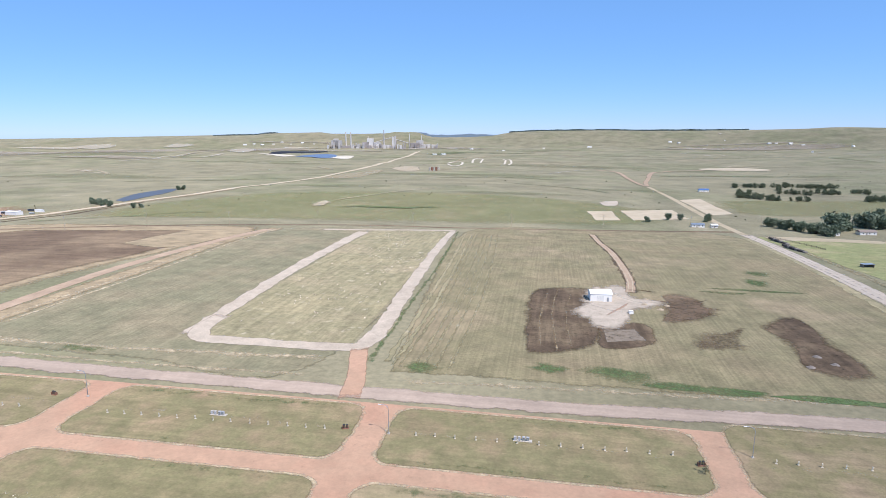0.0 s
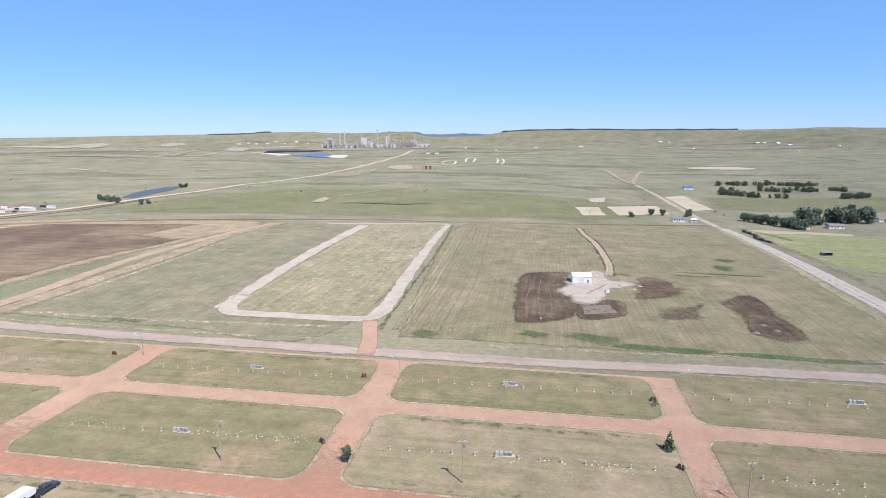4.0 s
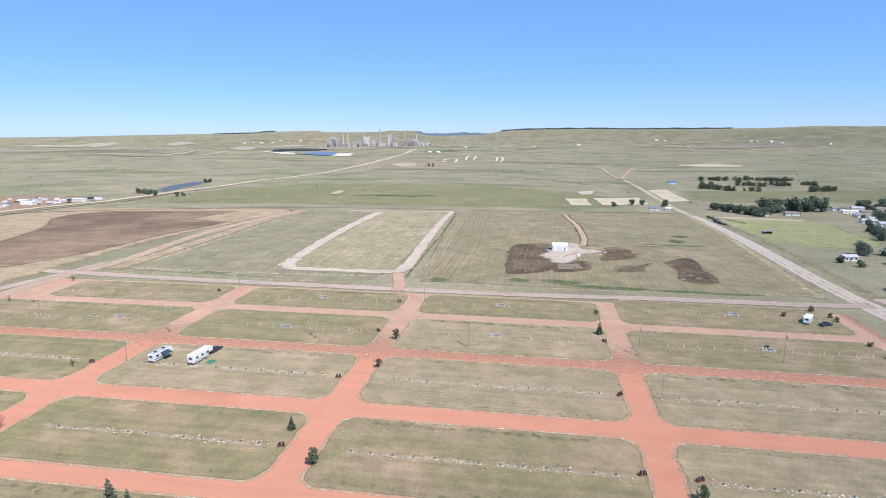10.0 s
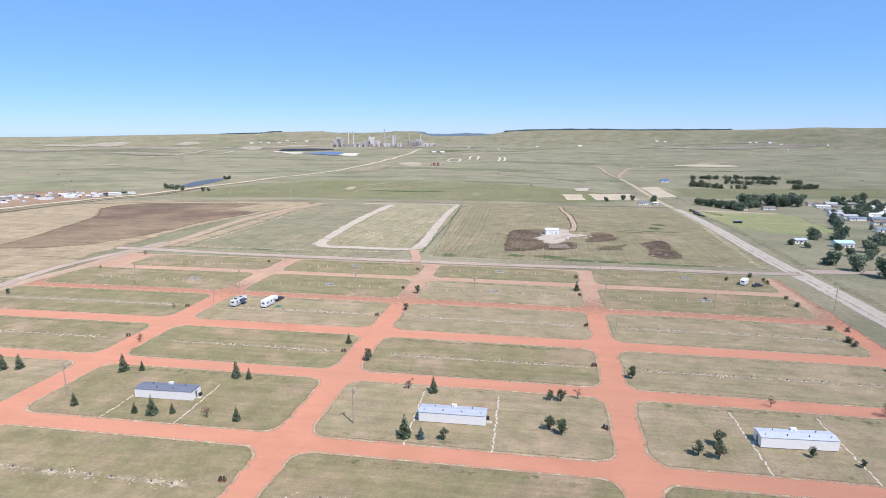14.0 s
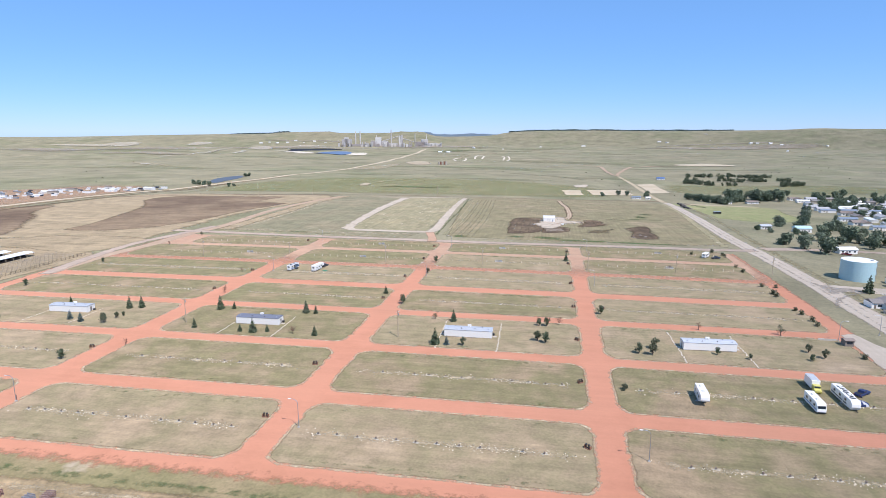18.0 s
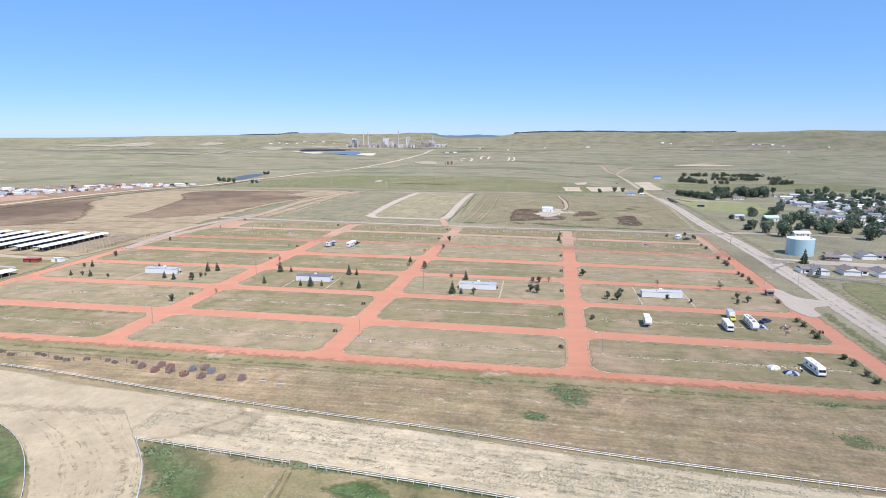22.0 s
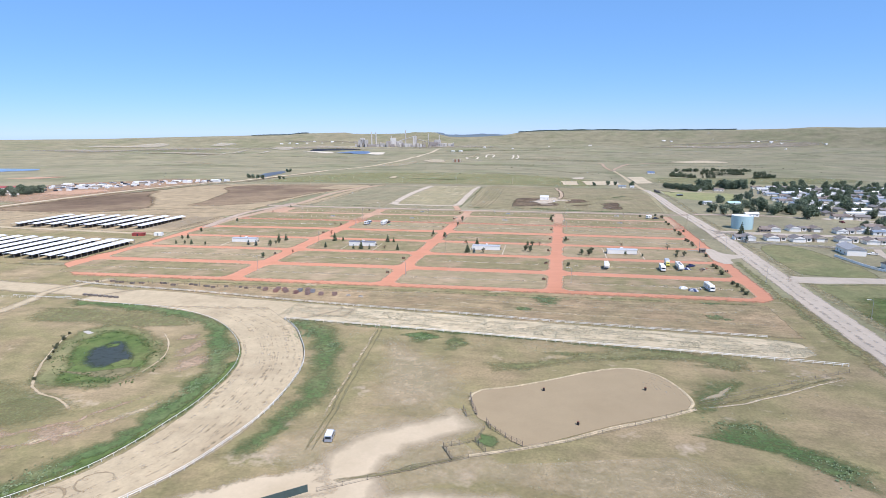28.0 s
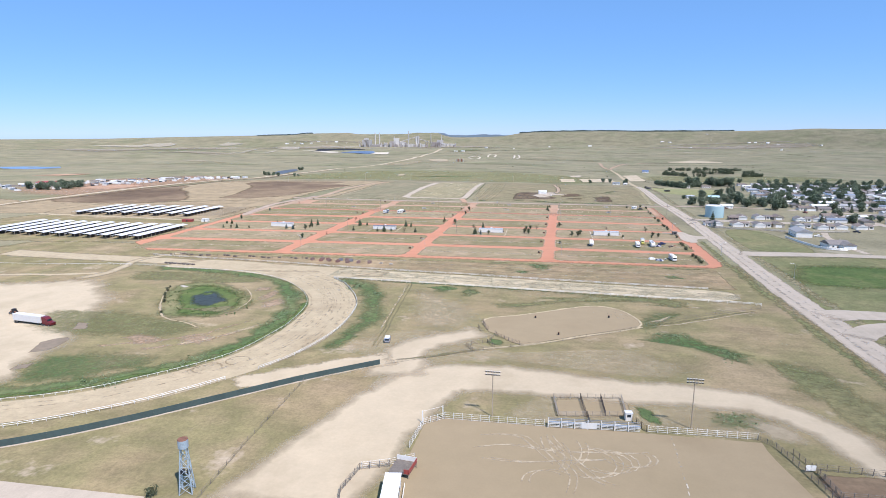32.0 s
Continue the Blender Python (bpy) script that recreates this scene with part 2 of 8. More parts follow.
GREYROAD = land("worn_grey_road", [(0.42, 0.335, 0.278), (0.46, 0.365, 0.303), (0.42, 0.33, 0.275)], 0.02, 0.12, 0.9, streak=((0.02, 0.4, 1), 0.0, 0.3), bump=0.05, contrast=0.4)
ASPHALT = land("sunbleached_asphalt", [(0.505, 0.43, 0.36), (0.545, 0.465, 0.39), (0.485, 0.415, 0.345)], 0.03, 0.2, 2.0, streak=((0.4, 0.01, 1), 0.0, 0.14), rough=0.85, bump=0.05, contrast=0.3)
WORNTAR = land("worn_tar", [(0.36, 0.315, 0.275), (0.4, 0.35, 0.305)], 0.04, 0.2, 2.0, rough=0.85, bump=0.03, contrast=0.4)
SOIL = land("dark_turned_soil", [(0.105, 0.076, 0.053), (0.15, 0.108, 0.074), (0.21, 0.158, 0.105)], 0.05, 0.25, 1.5, streak=((0.5, 0.03, 1), 0.0, 0.6))
PLOUGH = land("ploughed_brown_field", [(0.15, 0.105, 0.073), (0.19, 0.135, 0.094), (0.29, 0.215, 0.145), (0.165, 0.115, 0.08)], 0.007, 0.08, 0.8,
              streak=((0.02, 0.25, 1), 0.4, 0.5), span=(0.35, 0.68), contrast=0.8)
GRASSY = land("dull_green_grass", [(0.19, 0.2, 0.095), (0.23, 0.225, 0.115), (0.28, 0.25, 0.135)], 0.03, 0.2, 1.3)
RUTGREEN = land("weedy_ditch_grass", [(0.2, 0.185, 0.105), (0.24, 0.21, 0.125), (0.17, 0.165, 0.09)], 0.05, 0.3, 1.4)
DAMP = land("damp_grey_dirt", [(0.25, 0.205, 0.16), (0.29, 0.235, 0.185)], 0.1, 0.4, 1.5, bump=0.03, contrast=0.4)
REEDS = land("dense_green_reeds", [(0.09, 0.135, 0.045), (0.12, 0.165, 0.055), (0.165, 0.185, 0.075)], 0.06, 0.35, 1.6)
EARTH = land("pale_ploughed_earth", [(0.36, 0.285, 0.19), (0.4, 0.315, 0.21), (0.33, 0.265, 0.175)], 0.01, 0.08, 0.8, streak=((0.02, 0.25, 1), 0.4, 0.4))
# badland clay; its pale grey also puts the distance haze into the colour
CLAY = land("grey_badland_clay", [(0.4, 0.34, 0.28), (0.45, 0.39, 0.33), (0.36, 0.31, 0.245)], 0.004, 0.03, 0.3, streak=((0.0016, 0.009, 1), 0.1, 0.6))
PADDOCK = land("yellow_green_paddock_grass", [(0.33, 0.31, 0.16), (0.29, 0.3, 0.14), (0.4, 0.35, 0.2)], 0.02, 0.15, 1.0)
PALE = land("pale_spoil", [(0.62, 0.55, 0.46), (0.7, 0.63, 0.54)], 0.01, 0.05, 0.3, contrast=0.5)

# ---- the ground sheet ----
def stations(near_lo, near_hi, step, far_lo, far_hi, grow=1.16):
    inner = [near_lo + step * k for k in range(int((near_hi - near_lo) / step) + 1)]
    up, s = [inner[-1]], step
    while up[-1] < far_hi:
        s = min(s * grow, 55)
        up.append(min(far_hi, up[-1] + s))
    down, s = [inner[0]], step
    while down[-1] > far_lo:
        s = min(s * grow, 55)
        down.append(max(far_lo, down[-1] - s))
    return down[:0:-1] + inner + up[1:]


def sheet(name, xs, ys, zf, material):
    verts = [(x, y, zf(x, y)) for y in ys for x in xs]
    nx = len(xs)
    faces = [(j * nx + i, j * nx + i + 1, j * nx + nx + i + 1, j * nx + nx + i) for j in range(len(ys) - 1) for i in range(nx - 1)]
    me = bpy.data.meshes.new(name)
    me.from_pydata(verts, [], faces)
    me.materials.append(material)
    me.polygons.foreach_set("use_smooth", [True] * len(faces))
    return new(name, me)


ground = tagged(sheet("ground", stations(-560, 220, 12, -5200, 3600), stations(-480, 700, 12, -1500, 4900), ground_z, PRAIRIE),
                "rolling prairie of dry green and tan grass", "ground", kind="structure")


def laid(name, left, right, lift, material, label, category="ground", cross=6, parent=None, band=0.0, ends=(), most=1.0, first_only=False):
    """A sheet on the land between two lines of points with as many stations; band: metres over which its sides thin out."""
    bm = bmesh.new()
    rows, fades = [], []
    for j, ((ax, ay), (bx, by)) in enumerate(zip(left, right)):
        if band:
            e = min(0.45, band / max(0.1, math.hypot(bx - ax, by - ay)))
            fr = [0, e * 0.5] + [e + (1 - 2 * e) * k / cross for k in range(cross + 1)] + [1 - e * 0.5, 1]
            fd = [0, 0.5] + [1.0] * (cross + 1) + [0.5, 0]
        else:
            fr, fd = [k / cross for k in range(cross + 1)], [1.0] * (cross + 1)
        end = 1.0
        if ends:
            q = j if first_only else min(j, len(left) - 1 - j)
            end = ends[q] if q < len(ends) else 1.0
        row = []
        for f, d in zip(fr, fd):
            x, y = ax + (bx - ax) * f, ay + (by - ay) * f
            row.append(bm.verts.new((x, y, ground_z(x, y) + lift)))
            fades.append(min(d, end) * most)
        rows.append(row)
    for r0, r1 in zip(rows, rows[1:]):
        for k in range(len(r0) - 1):
            bm.faces.new((r0[k], r0[k + 1], r1[k + 1], r1[k]))
    bmesh.ops.recalc_face_normals(bm, faces=bm.faces)
    if sum(f.normal.z for f in bm.faces) < 0:
        bmesh.ops.reverse_faces(bm, faces=bm.faces)
    ob = link_mesh(name, bm, soft_of(material, band > 4) if band else material, parent)
    if band:
        fade_mesh(ob, fades)
    return tagged(ob, label, category, kind="structure")


def spline(points, step=4.0):
    """A smooth line through the points, with a station about every step metres."""
    pts = [Vector((*p, 0))for p in points]
    out = []
    for k in range(len(pts) - 1):
        p0, p1, p2, p3 = pts[max(0, k - 1)], pts[k], pts[k + 1], pts[min(len(pts) - 1, k + 2)]
        n = max(1, int((p2 - p1).length / step))
        for j in range(n):
            t = j / n
            v = 0.5 * ((2 * p1) + (p2 - p0) * t + (2 * p0 - 5 * p1 + 4 * p2 - p3) * t * t + (3 * p1 - p0 - 3 * p2 + p3) * t**3)
            out.append((v.x, v.y))
    out.append(tuple(points[-1]))
    return out


def road(name, points, width, lift, material, label, ragged=0.35, step=4.0, category="road", bend=True, seed=0, band=1.0, most=1.0):
    """A strip of road along a line; width is one number or one for each end."""
    line = spline(points, step) if bend else [tuple(p) for p in points]
    w0, w1 = width if isinstance(width, tuple) else (width, width)
    left, right = [], []
    for k, (x, y) in enumerate(line):
        a, b = line[max(0, k - 1)], line[min(len(line) - 1, k + 1)]
        d = Vector((b[0] - a[0], b[1] - a[1])).normalized()
        w = (w0 + (w1 - w0) * k / max(1, len(line) - 1)) / 2
        wl = w + ragged * noise.noise((x / 5, y / 5, seed + 1.3)) * 2
        wr = w + ragged * noise.noise((x / 5, y / 5, seed + 9.1)) * 2
        left.append((x - d.y * wl, y + d.x * wl))
        right.append((x + d.y * wr, y - d.x * wr))
    return laid(name, left, right, lift, material, label, category, cross=2, band=band, ends=(0.0, 0.5), most=most)


def patch(name, outline, lift, material, label, ragged=1.0, category="ground", rings=4, seed=0, step=3.0, band=4.0, most=1.0):
    """An irregular sheet on the land inside a closed outline that can be seen whole from its middle; its edge thins out over the band."""
    line = spline(list(outline) + [outline[0]], step)[:-1]
    cx, cy = sum(p[0] for p in line) / len(line), sum(p[1] for p in line) / len(line)
    out = []
    for x, y in line:
        d = Vector((x - cx, y - cy))
        k = 1 + ragged * (1.3 * noise.noise((x / 17, y / 17, seed + 8.5)) + noise.noise((x / 7, y / 7, seed + 0.5)) + 0.5 * noise.noise((x / 2.2, y / 2.2, seed + 4.5))) / max(2.0, d.length)
        out.append((cx + d.x * k, cy + d.y * k, min(0.6, band / max(1.0, d.length))))
    bm = bmesh.new()
    centre = bm.verts.new((cx, cy, ground_z(cx, cy) + lift))
    loops, fades = [], [most]
    steps = [(r / rings, 0.0) for r in range(1, rings + 1)] + ([(1.0, 0.5), (1.0, 1.0)] if band else [])
    for f, b in steps:
        loop = []
        for x, y, e in out:
            g = f * (1 - e) + b * e if band else f
            px, py = cx + (x - cx) * g, cy + (y - cy) * g
            loop.append(bm.verts.new((px, py, ground_z(px, py) + lift)))
            fades.append((1.0 - b) * most)
        loops.append(loop)
    n = len(out)
    for i in range(n):
        bm.faces.new((centre, loops[0][i], loops[0][(i + 1) % n]))
        for a, b in zip(loops, loops[1:]):
            bm.faces.new((a[i], b[i], b[(i + 1) % n], a[(i + 1) % n]))
    bmesh.ops.recalc_face_normals(bm, faces=bm.faces)
    if sum(f.normal.z for f in bm.faces) < 0:
        bmesh.ops.reverse_faces(bm, faces=bm.faces)
    ob = link_mesh(name, bm, soft_of(material, band > 4) if band else material)
    if band:
        fade_mesh(ob, fades)
    return tagged(ob, label, category, kind="structure")


def sharp(outline):
    """The same outline with its corners held."""
    out = []
    n = len(outline)
    for k in range(n):
        (ax, ay), (bx, by), (cx, cy) = outline[k - 1], outline[k], outline[(k + 1) % n]
        out += [(bx + (ax - bx) * 0.05, by + (ay - by) * 0.05), (bx, by), (bx + (cx - bx) * 0.05, by + (cy - by) * 0.05)]
    return out


def strip_x(y0, y1, left_of, right_of, step):
    n = max(2, int((y1 - y0) / step))
    ys = [y0 + (y1 - y0) * k / n for k in range(n + 1)]
    return [(left_of(y), y) for y in ys], [(right_of(y), y) for y in ys]


# ---- the camp: one sheet of red scoria with grass blocks on it ----
def camp_left(y):
    return float(np.interp(y, [-106, -70, -40, 20, 105, 150, 200], [-303, -345, -334, -333, -336, -325, -314])) + noise.noise((0, y / 6, 0)) * 0.8


def camp_right(y):
    return float(np.interp(y, [-106, -98, -88, 190, 207], [62, 69, 71, 71, 78])) + noise.noise((5, y / 6, 0)) * 0.5


l, r = strip_x(-105, 190, camp_left, camp_right, 4)
laid("camp_road", l, r, 0.05, REDDIRT, "red scoria camp roads round mown grass blocks", "road", cross=40, band=3.5, ends=(0.0, 0.6), first_only=True)

COLS = [(-324, -214), (-203, -124.5), (-115, -36.8), (-28, 62)]
ROWS = [(-95, -64), (-54, -21.5), (-12.5, 21.5), (30.5, 62.5), (73, 107.5), (117, 151), (160, 188)]
for j, (y0, y1) in enumerate(ROWS):
    for i, (x0, x1) in enumerate(COLS):
        if i == 0:
            x0 = max(camp_left((y0 + y1) / 2) + 10, -324 if j < 6 else -300)
        top = 6 if j == 6 and i == 3 else 0
        x0, x1 = x0 - 0.3, x1 + (0.9 if i < 3 else 0)
        ya, yb = y0 - 0.7, y1 + 0.7 + top
        n = 26
        ys = [ya + (yb - ya) * (0.5 - 0.5 * math.cos(math.pi * k / n)) for k in range(n + 1)]
        def edge_of(y, ya=ya, yb=yb):
            k = min(y - ya, yb - y)
            return 6.0 - math.sqrt(max(0.0, 36.0 - (6.0 - k) ** 2)) if k < 6 else 0.0
        rag = lambda a, y: noise.noise((a, y / 3.0, 2.0)) * 0.6
        L = [(x0 + edge_of(y) + rag(x0, y), y + noise.noise((x0, y, 5)) * 0.4) for y in ys]
        R = [(x1 - edge_of(y) + rag(x1, y), y + noise.noise((x1, y, 5)) * 0.4) for y in ys]
        grow = lambda p, sx: (p[0] + sx, p[1] + (0.8 if p[1] > (ya + yb) / 2 else -0.8) * min(1, abs(p[1] - (ya + yb) / 2) / ((yb - ya) / 2)))
        laid("dry_edge", [grow(p, -1.0) for p in L], [grow(p, 1.0) for p in R], 0.08, SCUFF, "pale dry rim of a grass block", "lawn", cross=16, band=1.2, ends=(0.0, 0.5), most=0.5)
        laid("grass_block", L, R, 0.11, GREENMOWN if (j, i) in ((5, 1), (6, 1), (6, 2), (4, 0), (3, 1)) else DRYMOWN if j in (0, 2, 4) and (i + j) % 3 or (j, i) in ((5, 2), (4, 1), (4, 2), (1, 0), (3, 3)) else MOWN, "mown dry grass block between red camp roads", "lawn", cross=16, band=1.3, ends=(0.0, 0.15, 0.5, 0.9))
        road("green_rim", [(x0 + 5, y1 - 1.6), ((x0 + x1) / 2, y1 - 1.8), (x1 - 5, y1 - 1.6)], 4.2, 0.125, LUSH, "greener grass along the block's edge", 1.0, category="lawn", seed=j * 7 + i, band=2.0, most=(0.28, 0.18, 0.12, 0.24, 0.16, 0.26, 0.14)[(j + i) % 7])
        road("green_rim", [(x0 + 7, y0 + 1.6), ((x0 + x1) / 2, y0 + 1.4), (x1 - 7, y0 + 1.6)], 2.8, 0.122, LUSH, "greener grass along the block's edge", 1.0, category="lawn", seed=j * 9 + i, band=1.4, most=(0.18, 0.1, 0.22, 0.14)[(j * 2 + i) % 4])
        if j != 2:
            mid = 133.5 if j == 5 else 174.5 if j == 6 else (y0 + y1) / 2 - 1
            road("trodden_strip", [(x0 + 5, mid), ((x0 + x1) / 2, mid + 0.4), (x1 - 4, mid)], (9.0 if j == 4 else 5.0) if j < 5 else 3.0, 0.13, SCUFF, "trodden pale strip along the hookups", 0.5, category="lawn", seed=j * 5 + i, band=2.2 if j != 4 else 4.2, most=(0.55 if j == 4 else 0.42) if j < 5 else 0.2)
l, r = strip_x(100, 190, lambda y: -330, lambda y: 70, 6)
laid("pale_camp_road", l, r, 0.065, REDTRACK, "paler pinkish upper camp roads", "road", cross=40, band=4.5, ends=(0.0, 0.15, 0.3, 0.45, 0.6, 0.75, 0.9), first_only=True)

# ---- roads and fields round the camp ----
road("main_camp_road", [(-345, 205), (-276, 199.8), (-226, 197.2), (-170, 196.6), (-110, 196), (-60, 196.8), (-15, 200), (26, 201.5), (66, 203), (90, 207)], 9.6, 0.16, GREYROAD, "worn grey-pink gravel road along the camp", ragged=0.5, seed=1, band=2.2)
road("perimeter_track", [(-326, 60), (-328, 110), (-322, 150), (-321, 190), (-316, 240), (-322, 330), (-318, 430), (-311, 506)], (10, 9), 0.13, TRACKTAN, "reddish dirt track beside the ploughed field", seed=2)
road("highway_verge", [(72, -420), (72, -266), (72, -200), (72.5, -110), (74, -40), (74.5, -8)], 7, 0.07, GRASSY, "green mown ditch beside the highway", ragged=1.0, seed=307, band=3.5, most=0.6)
road("highway_verge", [(95, -266), (94, -230), (95, -150), (96, -60), (98, 60), (98, 200), (107, 430), (114, 590)], 8, 0.07, STRAW, "tan mown shoulder beside the highway", ragged=0.8, seed=308, band=3.0, most=0.5)
road("highway_shoulder", [(81.5, -800), (82, -420), (82.4, -266), (82.8, -200), (83.4, -130), (85.3, -50), (87.2, 20), (88.3, 100), (87.6, 180), (85.5, 260), (90, 390), (96, 510), (103, 620)], (16, 12), 0.08, GRAVEL, "gravel shoulders of the highway", ragged=0.4, band=2.0, step=8, seed=309)
road("highway", [(81.5, -800), (82, -420), (82.4, -266), (82.8, -200), (83.4, -130), (85.3, -50), (87.2, 20), (88.3, 100), (87.6, 180), (85.5, 260), (90, 390), (96, 510), (103, 620)], (13.5, 9.3), 0.1, ASPHALT, "sun-bleached asphalt highway", ragged=0.1, band=0.5, step=8, seed=3)
HWYLINE = [(81.5, -800), (82, -420), (82.4, -266), (82.8, -200), (83.4, -130), (85.3, -50), (87.2, 20), (88.3, 100), (87.6, 180), (85.5, 260), (90, 390), (96, 510), (103, 620)]
for k, (o, w, m) in enumerate(((-2.3, 4.0, 0.3), (2.3, 4.0, 0.22))):
    road("lane_wear", [(x + o * (1 - 0.25 * q / 12), y) for q, (x, y) in enumerate(HWYLINE)], (w, w * 0.75), 0.125 + 0.002 * k, WORNTAR, "dark tyre-worn lane of the highway", ragged=0.1, band=w * 0.5, step=8, seed=320 + k, most=m, category="marking")
road("county_road", [(103, 600), (98, 677), (97, 751), (97, 828), (98, 923), (96, 1025), (95, 1140)], (9, 8), 0.12, SAND, "tan gravel county road", ragged=0.4, step=10, seed=4)
patch("crop_field", [(-125, 212), (66, 222), (78, 300), (84, 590), (-40, 596), (-143, 545)], 0.04, CROP, "green-brown stubble field", 0.8, "field", rings=14)
patch("fallow_field", [(-305, 213), (-215, 208), (-150, 215), (-150, 400), (-185, 545), (-300, 505), (-308, 350)], 0.04, FALLOW, "dull green fallow field", 0.8, "field", rings=14)
l, r = strip_x(232, 528, lambda y: -208 - (y - 232) * 0.05, lambda y: -145 - (y - 232) * 0.035, 4)
laid("straw_plot", l, r, 0.09, STRAW, "pale mown straw plot inside a gravel loop", "field")
road("gravel_loop", [(-211, 262), (-211, 244), (-205, 233), (-196, 231.5), (-150, 231.5), (-141, 236), (-139.5, 258), (-143, 306), (-147, 370), (-152, 450), (-156, 540)], (9, 6.5), 0.14, GRAVEL, "pale grey gravel loop round a straw plot", ragged=0.7, seed=5)
road("gravel_loop", [(-211, 234), (-214, 270), (-218.5, 325), (-222, 390), (-225, 450), (-228, 510)], (8.5, 11), 0.13, GRAVEL, "pale grey gravel loop round a straw plot", ragged=0.9, seed=6)
road("gravel_loop", [(-268, 513), (-228, 520.5), (-190, 530.5), (-152, 540.5)], 8, 0.15, GRAVEL, "pale grey gravel loop round a straw plot", ragged=0.6, seed=7)
road("dirt_spur", [(-131, 190), (-134, 207), (-141.5, 233)], 7, 0.2, REDTRACK, "short red dirt spur to the gravel loop", seed=8)
patch("fallow_earth", [(-338, 130), (-336, 300), (-318, 500), (-400, 510), (-560, 480), (-590, 300), (-640, 215), (-640, 90), (-540, 95), (-440, 150)], 0.04, EARTH, "pale tan ploughed earth", 2, "field", rings=16, band=12)
patch("ploughed_field", [(-352, 262), (-345, 330), (-330, 420), (-318, 490), (-372, 482), (-440, 470), (-508, 455), (-515, 400), (-470, 330), (-436, 226), (-430, 188), (-376, 204)], 0.07, PLOUGH, "dark brown ploughed field with tan streaks", 2, "field", rings=12, band=8)
patch("ploughed_field", [(-600, 119), (-636, 150), (-640, 240), (-575, 330), (-548, 290), (-492, 222), (-460, 170), (-470, 140), (-527, 118)], 0.075, PLOUGH, "dark brown ploughed field beside the western highway", 3, "field", rings=12, seed=3, band=10)
patch("fallow_wedge", [(-380, 408), (-332, 404), (-319, 493), (-371, 481)], 0.1, EARTH, "tan wedge of the ploughed field", 1, "field", seed=4, band=4)
road("bare_verge", [(-306, 212), (-306, 330), (-312, 430), (-307, 512)], 17, 0.085, EARTH, "bare tan earth beside the perimeter track", ragged=1.0, seed=300, band=4.5, most=0.9)
road("dry_verge", [(-296, 233), (-296, 333), (-302, 430), (-306, 518)], 4, 0.1, SCUFF, "dry tan verge beside the perimeter track", ragged=0.7, seed=301, band=1.5, most=0.55)
road("dry_verge", [(-303, 215), (-304, 333), (-310, 430)], 3, 0.1, SCUFF, "dry tan verge beside the perimeter track", ragged=0.7, seed=302, band=1.2, most=0.55)
road("dry_verge", [(-300, 218), (-220, 217), (-150, 221)], 6, 0.1, SCUFF, "dry tan band beside the camp road", ragged=1.0, seed=303, band=2.5, most=0.5)
road("dry_verge", [(-310, 208), (-220, 205), (-150, 206)], 4, 0.1, SCUFF, "dry tan band beside the camp road", ragged=1.0, seed=304, band=1.8, most=0.45)
road("dry_verge", [(-120, 207), (-40, 211), (40, 217), (72, 222)], 5, 0.1, SCUFF, "dry tan band beside the camp road", ragged=1.0, seed=305, band=2.2, most=0.4)
road("green_strip", [(-252, 214), (-230, 214)], 8, 0.12, LUSH, "green strip beside the camp road", ragged=1.0, seed=306, band=3.5, most=0.5)
# showground
patch("showground_grass", [(80, -92), (80, -300), (66, -420), (-100, -470), (-330, -440), (-430, -250), (-420, -90), (-345, -78), (-250, -80), (-100, -82)], 0.03, SOUTH, "dry patchy showground grass", 2, "ground", rings=24, band=10)
def straight_top(x):
    return float(np.interp(x, [-205, -153, -108, -72, -33, -2, 47, 56, 60], [-128.7, -136.5, -141.7, -144.8, -149.5, -152.2, -155.6, -158, -163]))


def straight_foot(x):
    return float(np.interp(x, [-205, -145, -117, -98, -67, -34, -6, 38, 52, 60], [-155, -161.2, -163.6, -165.3, -167.8, -171.3, -173.4, -177, -176, -170]))


sx = [-165 + 5 * k for k in range(44)] + [53, 56, 58.5, 60]
laid("home_stretch", [(x, straight_top(x) + noise.noise((x / 6, 0, 3)) * 0.6) for x in sx], [(x, straight_foot(x) + noise.noise((x / 6, 0, 8)) * 0.5) for x in sx], 0.08, STRAIGHT, "pale weedy straight of the old racetrack", "road", cross=10, band=1.4, ends=(0.0, 0.4))
road("home_stretch", [(-118, -150), (-150, -147), (-215, -139), (-300, -131), (-400, -124)], (16, 22), 0.09, SAND, "pale sandy western straight of the old racetrack", ragged=0.6, band=4.5, seed=14)
patch("home_stretch", [(-245, -126), (-205, -129), (-155, -137), (-125, -141), (-133, -158), (-148, -163), (-170, -166), (-188, -160), (-225, -152), (-262, -148)], 0.094, SAND, "pale sandy mouth of the old racetrack's bend", 0.8, "road", rings=5, seed=15, band=4.5)
def even(points, per=8):
    """A smooth line through the points with as many stations between any two of them."""
    out = []
    for k in range(len(points) - 1):
        p = [Vector((*points[min(len(points) - 1, max(0, k + d))], 0)) for d in (-1, 0, 1, 2)]
        for j in range(per):
            t = j / per
            v = 0.5 * ((2 * p[1]) + (p[2] - p[0]) * t + (2 * p[0] - 5 * p[1] + 4 * p[2] - p[3]) * t * t + (3 * p[1] - p[0] - 3 * p[2] + p[3]) * t**3)
            out.append((v.x, v.y))
    return out + [tuple(points[-1])]


